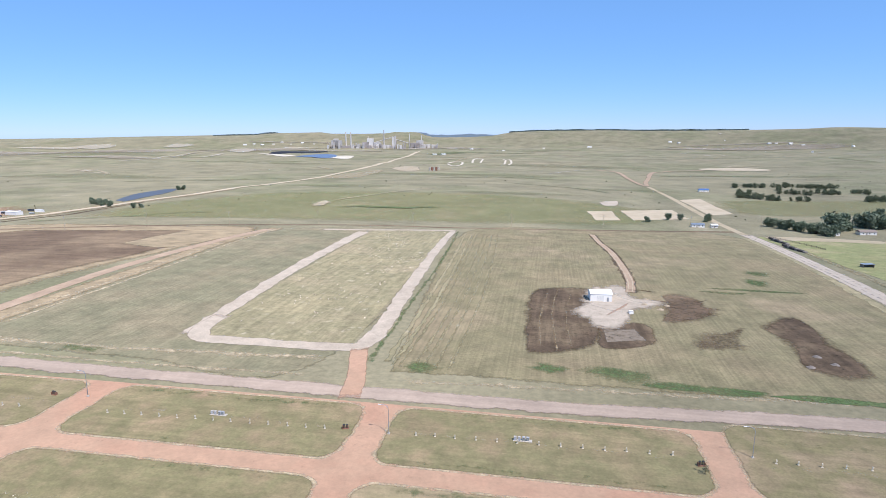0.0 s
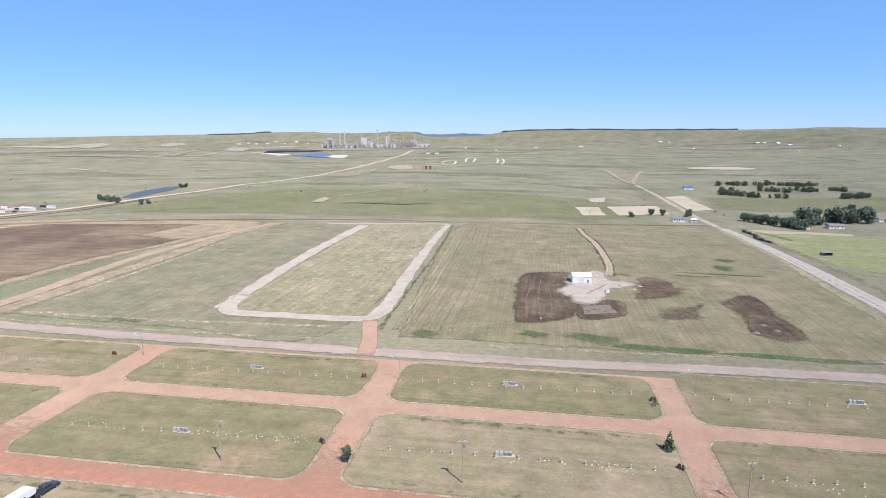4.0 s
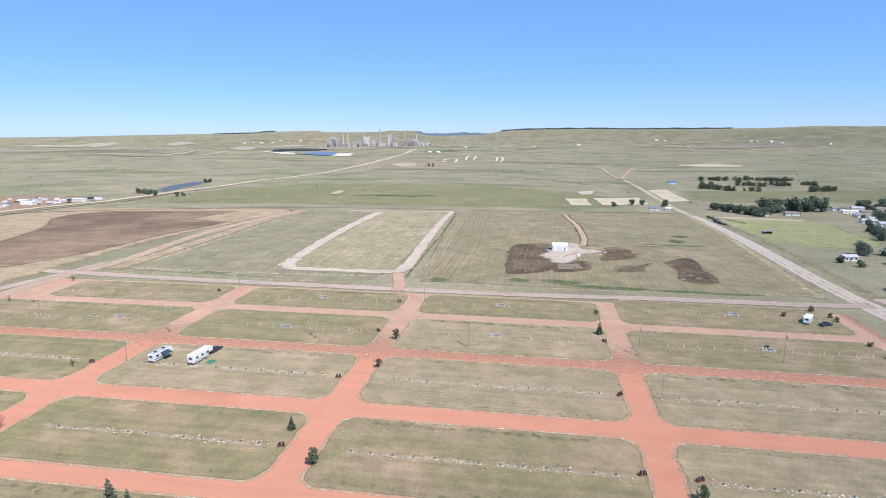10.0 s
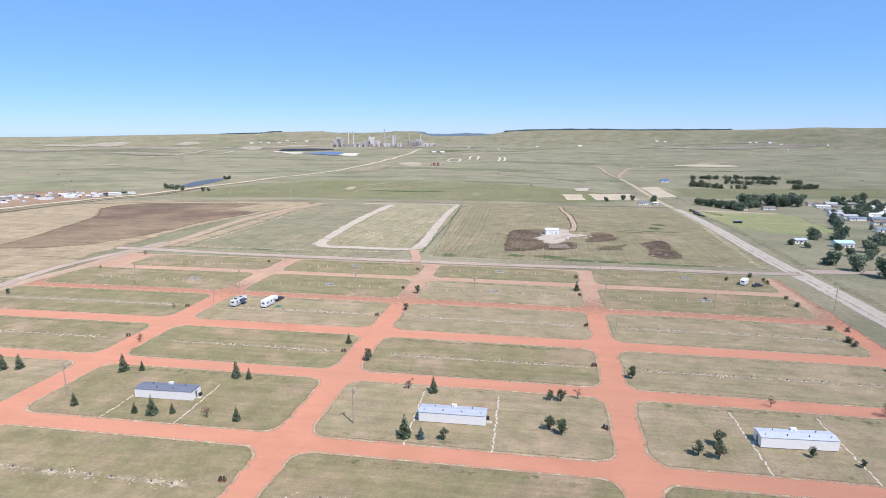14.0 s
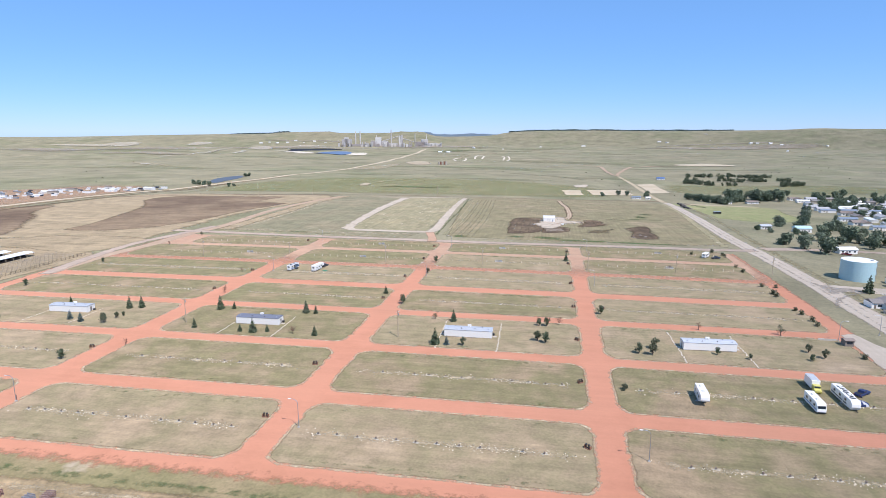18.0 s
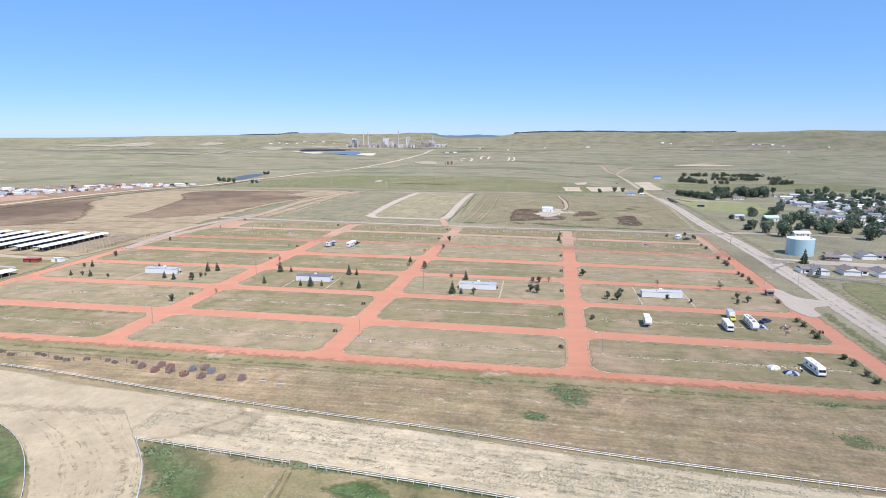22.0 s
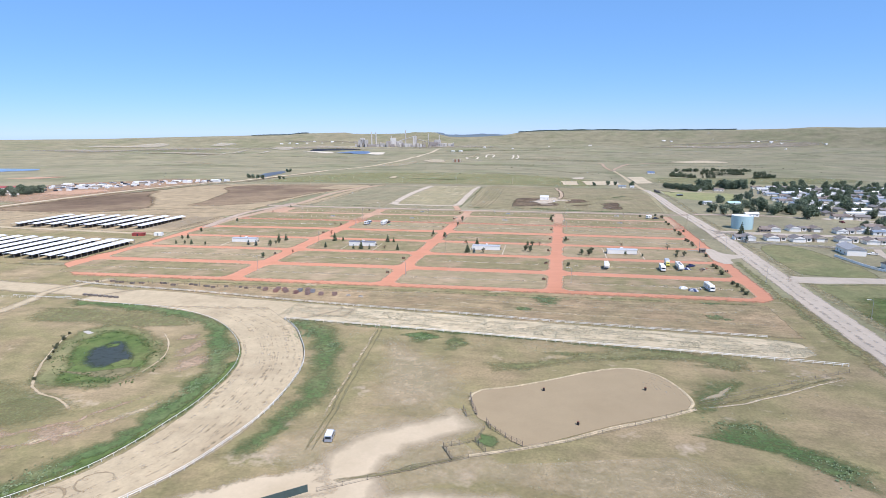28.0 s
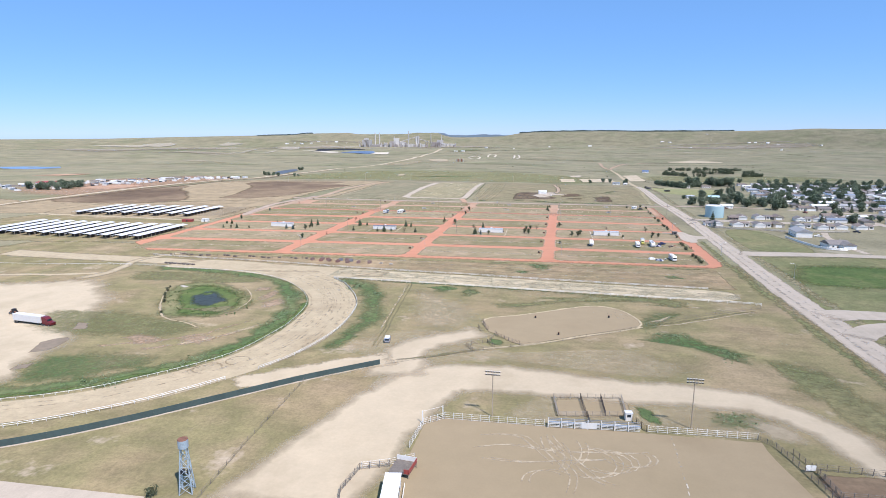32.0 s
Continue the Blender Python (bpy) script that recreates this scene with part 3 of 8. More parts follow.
BEND_IN = [(-225, -152), (-186, -161.3), (-155, -184.5), (-137, -214.5), (-132.3, -250), (-136.4, -279), (-151.3, -302.5), (-169.5, -319.5), (-200, -332.5), (-230, -342)]
BEND_OUT = [(-162, -145), (-146, -161), (-133, -174.5), (-115, -209), (-109.7, -250), (-114, -277), (-125, -299), (-143.5, -322), (-186, -347), (-215, -358)]
laid("race_bend", even(BEND_IN), even(BEND_OUT), 0.1, SAND, "pale sandy bend of the old racetrack", "road", band=1.0, ends=(0.0, 0.2, 0.4, 0.6, 0.8))
RIM = [(-51, -238.5), (-53, -233.5), (-54.5, -227.5), (-54.2, -223), (-52, -220), (-44.3, -216.7), (-34.3, -210.6), (-22, -201.8), (-12.8, -196.6), (-7.3, -195), (-2.2, -196.6), (2.5, -200.5), (5.8, -207), (7.8, -213.3), (8.3, -219), (6.3, -223.3), (-5.1, -231.3), (-15.9, -237.8), (-27.5, -246), (-37.5, -252), (-41.5, -249), (-44.7, -245.3), (-47.9, -241.2)]
patch("warmup_arena", RIM, 0.12, ARENA, "harrowed brown riding arena with a low rim", 0.2, "arena", rings=6, band=0.6)
for k in range(9):
    road("harrow_line", [(7.2 - k * 1.1, -219 + k * 0.2), (6.2 - k * 1.2, -208), (1.5 - k * 1.3, -201.5 - k * 0.5), (-6 - k * 1.2, -197.5 - k * 0.6)], 0.4, 0.14 + 0.002 * k, DUST, "curved harrow line at the arena's end", 0.2, seed=160 + k, band=0.2, most=0.3, category="marking")
l, r = strip_x(-420, -314, lambda y: -57.5, lambda y: 24.5 + 3 * smooth(-316, -340, y), 4)
laid("rodeo_arena_floor", l, r, 0.13, ARENA, "harrowed brown rodeo arena floor", "arena", cross=20)

for k, (x, y, r) in enumerate(((-137.5, -292, 4.6), (-131, -284, 4.0))):
    road("tyre_ring", [(x + r * math.cos(a * 0.55), y + r * math.sin(a * 0.55)) for a in range(11)], 1.0, 0.19, ARENA, "faint round tyre mark on the sandy bend", 0.1, step=1.2, seed=260 + k, band=0.4, most=0.5, category="marking")
rk = random.Random(8)
for k in range(26):
    f = 0.05 + 0.9 * (k + rk.uniform(-0.3, 0.3)) / 25
    rut = [(a[0] + (b[0] - a[0]) * f, a[1] + (b[1] - a[1]) * f) for a, b in zip(BEND_IN, BEND_OUT)]
    i0 = rk.randrange(0, 5)
    road("harrow_line", rut[i0:i0 + rk.randrange(4, 6)], rk.uniform(0.4, 1.5), 0.13 + 0.002 * k, (DUST, ARENA, EARTH, ARENA)[k % 4], "harrowed line along the sandy bend", 0.5, seed=600 + k, band=0.5, most=0.24, category="marking")
for k, (f, w, m, x0, x1) in enumerate(((0.05, 0.9, 0.19, -150, 50), (0.2, 1.6, 0.22, -150, 20), (0.3, 1.4, 0.19, -120, 40), (0.4, 1.8, 0.24, -150, 54), (0.5, 1.6, 0.21, -140, 30), (0.58, 1.8, 0.24, -110, 52), (0.66, 1.4, 0.21, -150, 46), (0.76, 2.0, 0.26, -145, 55), (0.86, 1.2, 0.19, -90, 40))):
    pts = [(x0 + (x1 - x0) * q / 9, straight_top(x0 + (x1 - x0) * q / 9) * (1 - f) + straight_foot(x0 + (x1 - x0) * q / 9) * f) for q in range(10)]
    road("weed_row", pts, w, 0.12, RUTGREEN, "row of dry weeds along the racetrack straight", 0.6, seed=220 + k, band=w * 0.45, most=m, category="marking")
def ring(x, y, r, a0, a1, sx=1.0):
    return [(x + r * sx * math.cos(math.radians(a0 + (a1 - a0) * k / 12)), y + r * math.sin(math.radians(a0 + (a1 - a0) * k / 12))) for k in range(13)]


loops = [ring(-17, -331, 6.5, -140, 120), ring(-13, -330, 5, -170, 150, 1.2), ring(-8, -327.5, 4, -200, 60, 1.3), ring(-30, -326, 12, -40, 30), ring(-34, -330, 12, -35, 40), [(-28, -319), (-26, -328), (-21, -337), (-22, -346)], [(-27, -319), (-23, -327), (-16, -338), (-12, -340)],
         [(-44, -329), (-36, -326), (-24, -327), (-10, -325.5), (-3, -324)], [(-42, -333), (-32, -333.5), (-22, -331), (-12, -329)], [(-44, -322), (-34, -321), (-30, -325), (-24, -334)], ring(-26, -341, 5, 30, 200)]
for k, pts in enumerate(loops):
    road("tyre_mark", pts, 0.55, 0.17, DUST, "pale looping tyre mark in the arena dirt", 0.08, step=1.5, seed=240 + k, band=0.12, most=0.55, category="marking")
    road("tyre_mark", [(x + 1.6, y + 0.5) for x, y in pts], 0.5, 0.174, DUST, "pale looping tyre mark in the arena dirt", 0.08, step=1.5, seed=250 + k, band=0.12, most=0.55, category="marking")

# ---- building blocks ----
def box(bm, x0, x1, y0, y1, z0, z1):
    v = [bm.verts.new(p) for p in ((x0, y0, z0), (x1, y0, z0), (x1, y1, z0), (x0, y1, z0), (x0, y0, z1), (x1, y0, z1), (x1, y1, z1), (x0, y1, z1))]
    for f in ((3, 2, 1, 0), (4, 5, 6, 7), (0, 1, 5, 4), (1, 2, 6, 5), (2, 3, 7, 6), (3, 0, 4, 7)):
        bm.faces.new([v[k] for k in f])


def tube(bm, a, b, r0, r1=None, n=6, caps=True):
    a, b = Vector(a), Vector(b)
    r1 = r0 if r1 is None else r1
    d = (b - a).normalized()
    u = d.cross((0, 0, 1) if abs(d.z) < 0.9 else (1, 0, 0)).normalized()
    w = d.cross(u)
    ring = lambda c, r: [bm.verts.new(c + (u * math.cos(2 * math.pi * k / n) + w * math.sin(2 * math.pi * k / n)) * r) for k in range(n)]
    p, q = ring(a, r0), ring(b, max(r1, 0.004))
    for k in range(n):
        bm.faces.new((p[k], p[(k + 1) % n], q[(k + 1) % n], q[k]))
    if caps:
        bm.faces.new(p[::-1])
        bm.faces.new(q)


def prism(bm, outline, x0, x1):
    """Extrudes an outline of (y, z) from x0 to x1."""
    a = [bm.verts.new((x0, y, z)) for y, z in outline]
    b = [bm.verts.new((x1, y, z)) for y, z in outline]
    n = len(outline)
    bm.faces.new(a[::-1])
    bm.faces.new(b)
    for k in range(n):
        bm.faces.new((a[k], a[(k + 1) % n], b[(k + 1) % n], b[k]))


def boxes(*rows):
    bm = bmesh.new()
    for row in rows:
        box(bm, *row)
    return bm


def tubes(*rows, n=6):
    bm = bmesh.new()
    for row in rows:
        tube(bm, *row, n=n)
    return bm


def rounded(bm, width=0.05, segments=1):
    bmesh.ops.recalc_face_normals(bm, faces=bm.faces)
    bmesh.ops.bevel(bm, geom=list(bm.edges), offset=width, segments=segments, affect="EDGES")
    return bm


def at(x, y, turn=0.0, scale=1.0, dz=0.0):
    return pose(x, y, ground_z(x, y) + dz, 0, 0, turn) @ Matrix.Scale(scale, 4)


WHITE = paint("white_painted_metal", (0.94, 0.89, 0.8), 0.45, grain=0.04)
WHITEWALL = paint("white_metal_siding", (0.95, 0.89, 0.79), 0.5, grain=0.04, dirt=(0.8, 0.75, 0.66))
OFFWHITE = paint("weathered_white_rail", (0.8, 0.755, 0.67), 0.6, grain=0.1)
ROOFWHITE = paint("white_barn_roofing", (0.85, 0.82, 0.76), 0.5, grain=0.06, dirt=(0.7, 0.65, 0.58))
DARKROOF = paint("slate_grey_metal_roof", (0.2, 0.2, 0.225), 0.6, grain=0.1)
ROOFBLUE = paint("blue_grey_coated_roof", (0.5, 0.5, 0.5), 0.6, grain=0.1)
SHINGLE = paint("grey_shingles", (0.235, 0.205, 0.18), 0.85, grain=0.2, scale=2.0)
SHINGLE_BROWN = paint("brown_shingles", (0.25, 0.195, 0.155), 0.85, grain=0.2, scale=2.0)
DARK = paint("black_rubber_and_plastic", (0.025, 0.025, 0.027), 0.6)
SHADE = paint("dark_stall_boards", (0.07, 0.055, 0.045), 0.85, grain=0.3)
GLASS = paint("dark_window_glass", (0.03, 0.04, 0.05), 0.08, grain=0.02)
STEEL = paint("galvanised_steel", (0.5, 0.51, 0.52), 0.4, metal=0.7)
RUST = paint("rusty_steel", (0.26, 0.12, 0.07), 0.8, grain=0.3)
REDPAINT = paint("faded_red_paint", (0.4, 0.08, 0.06), 0.55, grain=0.15)
NAVY = paint("navy_fabric", (0.03, 0.045, 0.12), 0.8)
GREYFAB = paint("grey_tent_fabric", (0.47, 0.46, 0.45), 0.8)
YELLOW = paint("yellow_truck_paint", (0.62, 0.55, 0.12), 0.4)
MAROON = paint("maroon_truck_paint", (0.17, 0.025, 0.03), 0.3)
CHARCOAL = paint("charcoal_car_paint", (0.06, 0.065, 0.075), 0.25)
SILVER = paint("silver_car_paint", (0.5, 0.52, 0.56), 0.3, metal=0.3)
POLEWOOD = paint("weathered_pole_wood", (0.46, 0.365, 0.255), 0.9, grain=0.25)
RAILWOOD = paint("grey_weathered_boards", (0.23, 0.19, 0.15), 0.9, grain=0.25)
TANWALL = paint("tan_siding", (0.5, 0.43, 0.33), 0.7)
CONCRETE = paint("pale_concrete", (0.52, 0.46, 0.375), 0.9)
BAREPAD = paint("bare_trodden_dirt", (0.46, 0.4, 0.3), 0.95, grain=0.2)
STONE = paint("pale_edging_stone", (0.6, 0.51, 0.38), 0.9)
AQUA = paint("pale_aqua_tank_paint", (0.5, 0.66, 0.65), 0.45, grain=0.05)
GREENNET = paint("green_windbreak_cloth", (0.075, 0.105, 0.092), 0.85)
TRIMBLUE = paint("blue_trim_paint", (0.08, 0.16, 0.36), 0.4)
PANELRUST = paint("rusty_panel_paint", (0.24, 0.185, 0.145), 0.8, grain=0.3)
PENWOOD = paint("sun_bleached_boards", (0.38, 0.32, 0.25), 0.9, grain=0.2)
BARK = paint("tree_bark", (0.12, 0.09, 0.07), 0.95, grain=0.3)


def leaf(name, col, col2):
    m, n, links, bsdf = nodes_of(name)
    ob = n.new("ShaderNodeNewGeometry")
    c = ramp(n, links, ob.outputs["Random Per Island"], [(0.0, col), (1.0, col2)])
    rv = n.new("ShaderNodeObjectInfo")
    c = mixed(n, links, 1.0, c, ramp(n, links, rv.outputs["Random"], [(0.0, (0.8, 0.85, 0.8)), (1.0, (1.2, 1.15, 1.2))]), "MULTIPLY")
    links.new(c, bsdf.inputs["Base Color"])
    bsdf.inputs["Roughness"].default_value = 0.7
    bsdf.inputs["Specular IOR Level"].default_value = 0.2
    return m


SPRUCE = leaf("spruce_needles", (0.07, 0.092, 0.048), (0.15, 0.17, 0.095))
BLUESPRUCE = leaf("blue_spruce_needles", (0.08, 0.115, 0.1), (0.15, 0.19, 0.17))
LEAVES = leaf("broad_leaves", (0.105, 0.135, 0.08), (0.215, 0.245, 0.155))
REDLEAF = leaf("reddish_leaves", (0.12, 0.06, 0.045), (0.2, 0.11, 0.07))
PALELEAF = leaf("pale_dusty_leaves", (0.1, 0.11, 0.06), (0.18, 0.17, 0.1))


def tuft(bm, c, size, rng, flat=0.6):
    n = Vector((rng.uniform(-1, 1), rng.uniform(-1, 1), rng.uniform(-flat, 1))).normalized()
    u = n.orthogonal().normalized()
    w = n.cross(u)
    s = size * rng.uniform(0.6, 1.3)
    k = rng.uniform(0, 6.3)
    vs = [bm.verts.new(c + (u * math.cos(k + a) + w * math.sin(k + a)) * s * rng.uniform(0.6, 1.15)) for a in (0, 1.5, 3.1, 4.7)]
    bm.faces.new(vs)


def conifer(name, label, material, seed, slim=0.3, tufts=420):
    """A conifer one metre high, to be scaled."""
    rng = random.Random(seed)
    root = thing(name, label, "tree", z=-500)
    part("trunk", tubes(((0, 0, -0.03), (0, 0, 0.9), 0.03, 0.004)), BARK, root)
    bm = bmesh.new()
    for k in range(tufts):
        h = 0.06 + 0.94 * (1 - math.sqrt(rng.random()) * 0.999)
        tier = 0.8 + 0.2 * math.sin(h * 42)
        r = slim * (1.02 - h) ** 0.85 * tier * rng.uniform(0.35, 1.05)
        a = rng.uniform(0, 6.283)
        tuft(bm, Vector((math.cos(a) * r, math.sin(a) * r, h - 0.25 * r)), 0.03 + 0.035 * (1 - h), rng)
    part("crown", bm, material, root)
    return root


def broadleaf(name, label, material, seed, spread=0.4, tufts=700, base=0.25, lobes=9, size=0.045):
    rng = random.Random(seed)
    root = thing(name, label, "tree", z=-500)
    bm = bmesh.new()
    tube(bm, (0, 0, -0.03), (0.01, 0, base + 0.12), 0.03, 0.02)
    centres = []
    for k in range(lobes):
        a = 6.283 * k / lobes + rng.uniform(-0.4, 0.4)
        r = spread * rng.uniform(0.2, 0.72)
        c = Vector((math.cos(a) * r, math.sin(a) * r, rng.uniform(base + 0.15, 0.85)))
        centres.append((c, rng.uniform(0.14, 0.24) * spread / 0.4))
        tube(bm, (0.01, 0, base + rng.uniform(-0.05, 0.1)), c, 0.014, 0.004, n=4)
    part("trunk", bm, BARK, root)
    bm = bmesh.new()
    for k in range(tufts):
        c, r = centres[k % lobes]
        d = Vector((rng.gauss(0, 1), rng.gauss(0, 1), rng.gauss(0, 0.8))).normalized() * r * rng.uniform(0.35, 1.08)
        tuft(bm, c + d, size, rng)
    part("crown", bm, material, root)
    return root


WEEDLEAF = leaf("dusty_weeds", (0.25, 0.25, 0.155), (0.38, 0.35, 0.24))
GREENWEED = leaf("fresh_green_weeds", (0.14, 0.19, 0.085), (0.25, 0.285, 0.15))
BUSHLEAF = leaf("olive_shrub_leaves", (0.085, 0.095, 0.05), (0.17, 0.17, 0.1))


SPRUCES = [conifer("spruce_tree", "dark green spruce standing in mown grass", SPRUCE, 1, 0.3), conifer("spruce_tree", "dark green spruce standing in mown grass", SPRUCE, 2, 0.34),
           conifer("spruce_tree", "blue-green spruce standing in mown grass", BLUESPRUCE, 3, 0.32)]
PINES = [broadleaf("pine_tree", "rounded dark green pine in dry grass", BUSHLEAF, 4, 0.33, 620, 0.06, 9), broadleaf("pine_tree", "rounded dark green pine in dry grass", SPRUCE, 5, 0.37, 620, 0.05, 9)]
FARPINES = [broadleaf("far_pine", "dark pine on the prairie", SPRUCE, k, 0.5, 700, 0.0, 10) for k in (24, 25)]
BROAD = [broadleaf("broadleaf_tree", "leafy green shade tree", LEAVES, k, 0.52, 1300, -0.06, 17, 0.066) for k in (6, 7, 8)]
BARE = [broadleaf("young_tree", "thin reddish young tree beside the camp road", REDLEAF, 9, 0.36, 190, 0.25, 7, 0.03),
        broadleaf("young_tree", "pale dusty young tree in dry grass", PALELEAF, 10, 0.36, 240, 0.2, 7, 0.035)]
BUSH = [broadleaf("shrub", "dark olive rounded shrub at the block's end", BUSHLEAF, 11, 0.62, 560, -0.12, 12, 0.075), broadleaf("shrub", "dark rounded juniper shrub", BUSHLEAF, 12, 0.58, 560, -0.12, 12, 0.075)]
MASTERS = []


def plant(kind, spots, low, high, group, seed=1):
    """Copies of a tree at the spots, each turned and sized its own way; the first build itself is used up first."""
    rng = random.Random(seed)
    for x, y in spots:
        src = rng.choice(kind)
        MASTERS.append(src)
        tagged(copy_thing(src, at(x, y, rng.uniform(0, 360), rng.uniform(low, high))), group=group)



def grove(name, label, kind, spots, low, high, seed=1):
    """Far trees past counting, joined into one object."""
    rng = random.Random(seed)
    verts, faces, which = [], [], []
    for x, y in spots:
        src = rng.choice(kind)
        size, a, z = rng.uniform(low, high), rng.uniform(0, 6.283), ground_z(x, y)
        c, s = math.cos(a) * size, math.sin(a) * size
        for k, piece in enumerate(src.children):
            base = len(verts)
            verts += [(x + v.co.x * c - v.co.y * s, y + v.co.x * s + v.co.y * c, z + v.co.z * size) for v in piece.data.vertices]
            for f in piece.data.polygons:
                faces.append([base + q for q in f.vertices])
                which.append(k)
    me = bpy.data.meshes.new(name)
    me.from_pydata(verts, [], faces)
    for piece in kind[0].children:
        me.materials.append(piece.data.materials[0])
    me.polygons.foreach_set("material_index", which)
    return tagged(new(name, me), label, "trees", kind="stuff")


plant(SPRUCES, [(-192.3, 17), (-152.3, 18.1), (-163.1, -9.1), (-87.1, 17.6), (-89.6, -9.8), (-234, 12), (-229, 13.5), (-38.5, 144)], 5.6, 7.0, "camp trees", 1)
plant(SPRUCES, [(-186.5, 18.5), (-147.7, 17.8), (-168.6, -9), (-157.7, -7.7), (-189.4, -7.6), (-85.3, -10), (-137.5, -8.7), (-309, 12), (-292, -9), (-304.7, -8.8), (-267, 15), (-248.6, -6), (-241.7, -8), (-126.4, 53.9)], 3.3, 4.6, "camp trees", 2)
plant(PINES, [(-79.2, -9.6), (-51.9, 18), (-48.9, 17.9), (-52.2, 0), (-49.1, -2), (-10.2, -1), (-16.3, -6.5), (-11.8, -7.5), (-114.7, 98.2), (-115.3, 125.5), (-114, 38.8), (-26, 38.5), (43.3, 5.1), (46.6, -0.2), (-230.6, -8), (-216, -46), (-315, 38.6)], 3.4, 4.8, "camp trees", 3)
plant(PINES, [(-229.7, -1.5), (-228.8, 1.2), (-280.3, -9.7), (-298, -8), (-312, 9.4), (-315, 93), (20.8, -5.6), (10.8, -3), (41.3, -3.3)], 2.2, 3.2, "camp trees", 4)
plant(BARE, [(-95.1, 19), (-44, 20.5), (-205.1, 42.7), (-146.6, -8.3), (-307.3, 186), (-308, 147.5), (10.7, 24.6), (-203.3, -29.8), (-37.5, 168.5), (-218, 83), (47, -46)], 3.0, 4.2, "young camp trees", 5)
plant(BARE[1:], [(40.5, 23.4)], 5.0, 5.4, "young camp trees", 8)
plant(BUSH, [(57.7, -27), (57.9, -33), (58.1, -41.6), (57.3, -47.7), (57.3, -69.2), (57.9, -74.9), (57.9, -84), (58, -89.8), (58.5, 101.5), (65.1, 101.3), (59, 87), (59.2, 82.8)], 1.7, 2.6, "shrubs at the camp's east side", 6)
plant(BUSH, [(58.8, 59.4), (59.3, 53.8), (60, 44.5), (59.4, 38.2), (60, 1.9), (59.1, 147.6), (59.2, 134.8), (41.8, 181.8), (56.8, 192), (60.9, 183.5), (60.9, 177.5), (-106, -360.5), (-25, -39)], 1.6, 2.4, "shrubs at the camp's east side", 7)

# ---- camp buildings ----
def bunkhouse(x, y, turn, label):
    """A long white single-storey building with a low metal roof; origin at its south-west corner."""
    root = thing("bunkhouse", label, "building", "long white camp buildings", x, y, turn)
    part("wall", boxes((0, 18.4, 0, 4.9, 0.25, 2.95)), WHITEWALL, root)
    part("skirting", boxes((0.04, 18.36, 0.04, 4.86, -0.1, 0.25)), SHADE, root)
    bm = bmesh.new()
    prism(bm, [(-0.12, 2.952), (5.02, 2.952), (5.02, 3.02), (2.45, 3.34), (-0.12, 3.02)], -0.12, 18.52)
    roof = part("roof", bm, DARKROOF if -200 < x < -160 else ROOFBLUE, root)
    for k in range(7):
        part("roof_vent", tubes(((1.4 + k * 2.6, 1.2 + (k % 2) * 2.4, 3.1), (1.4 + k * 2.6, 1.2 + (k % 2) * 2.4, 3.55), 0.14), n=8), SHADE if k % 3 else STEEL, roof)
    part("swamp_cooler", boxes((8.6, 10.0, 4.0, 4.8, 3.15, 3.75)), WHITE, roof)
    for k in range(6):
        part("window", boxes((1.2 + k * 2.9, 2.2 + k * 2.9, 4.9, 4.95, 1.4, 2.3)), GLASS, root)
    for xx in (18.4, -0.05):
        part("door", boxes((xx, xx + 0.05, 1.9, 2.85, 0.3, 2.35)), RAILWOOD, root)
    part("end_step", boxes((18.45, 20.0, 1.7, 3.1, -0.1, 0.25)), CONCRETE, root)
    part("end_step", boxes((-1.4, -0.06, 1.7, 3.1, -0.1, 0.25)), CONCRETE, root)
    part("hvac_box", boxes((18.45, 19.1, 3.4, 4.4, -0.1, 1.0)), DARK, root)
    return root


for x, y, turn, label in ((0, 0, 3.3, "long white camp building with blue-grey metal roof"), (-87.7, -1, 1.0, "long white camp building behind three spruces"),
                          (-175.1, -0.2, 2, "long white camp building between stone paths"), (-266.5, 2.2, 3, "long white camp building at the camp's west side")):
    bunkhouse(x, y, turn, label)
    for side, dx in (("a", -1.6), ("b", 21.0)):
        path = thing("stepping_stone_path", "line of pale worn stepping stones", "path", "stone paths", x + dx, y)
        me = None
        rng = random.Random(int(x) + int(dx))
        for k in range(15):
            if me is None:
                stone = part("stone", rounded(boxes((-0.24, 0.24, -0.85, 0.85, 0.06, 0.17)), 0.05), STONE, path)
                me = stone.data
            else:
                stone = new("stone", me)
                stone.parent = path
            stone.location = (rng.uniform(-0.2, 0.2) - (k - 6) * 0.06, -12 + k * 2.15 + rng.uniform(-0.2, 0.2), 0)
            stone.rotation_euler = (0, 0, rng.uniform(-0.3, 0.3))

# hookup posts in rows down the middle of the blocks
HOOKUP = paint("weathered_cream_post", (0.68, 0.585, 0.43), 0.8, grain=0.15)


def hookup_post(root_at):
    root = thing("hookup_post", "short white electric hookup post in the grass", "post", "hookup posts")
    part("post", boxes((-0.09, 0.09, -0.09, 0.09, 0.05, 1.05)), HOOKUP, root)
    part("meter_box", boxes((-0.17, 0.17, -0.2, -0.1, 0.65, 1.1)), HOOKUP, root)
    part("base_pad", boxes((-0.24, 0.24, -0.24, 0.24, 0.02, 0.15)), HOOKUP, root)
    root.matrix_world = root_at
    return root


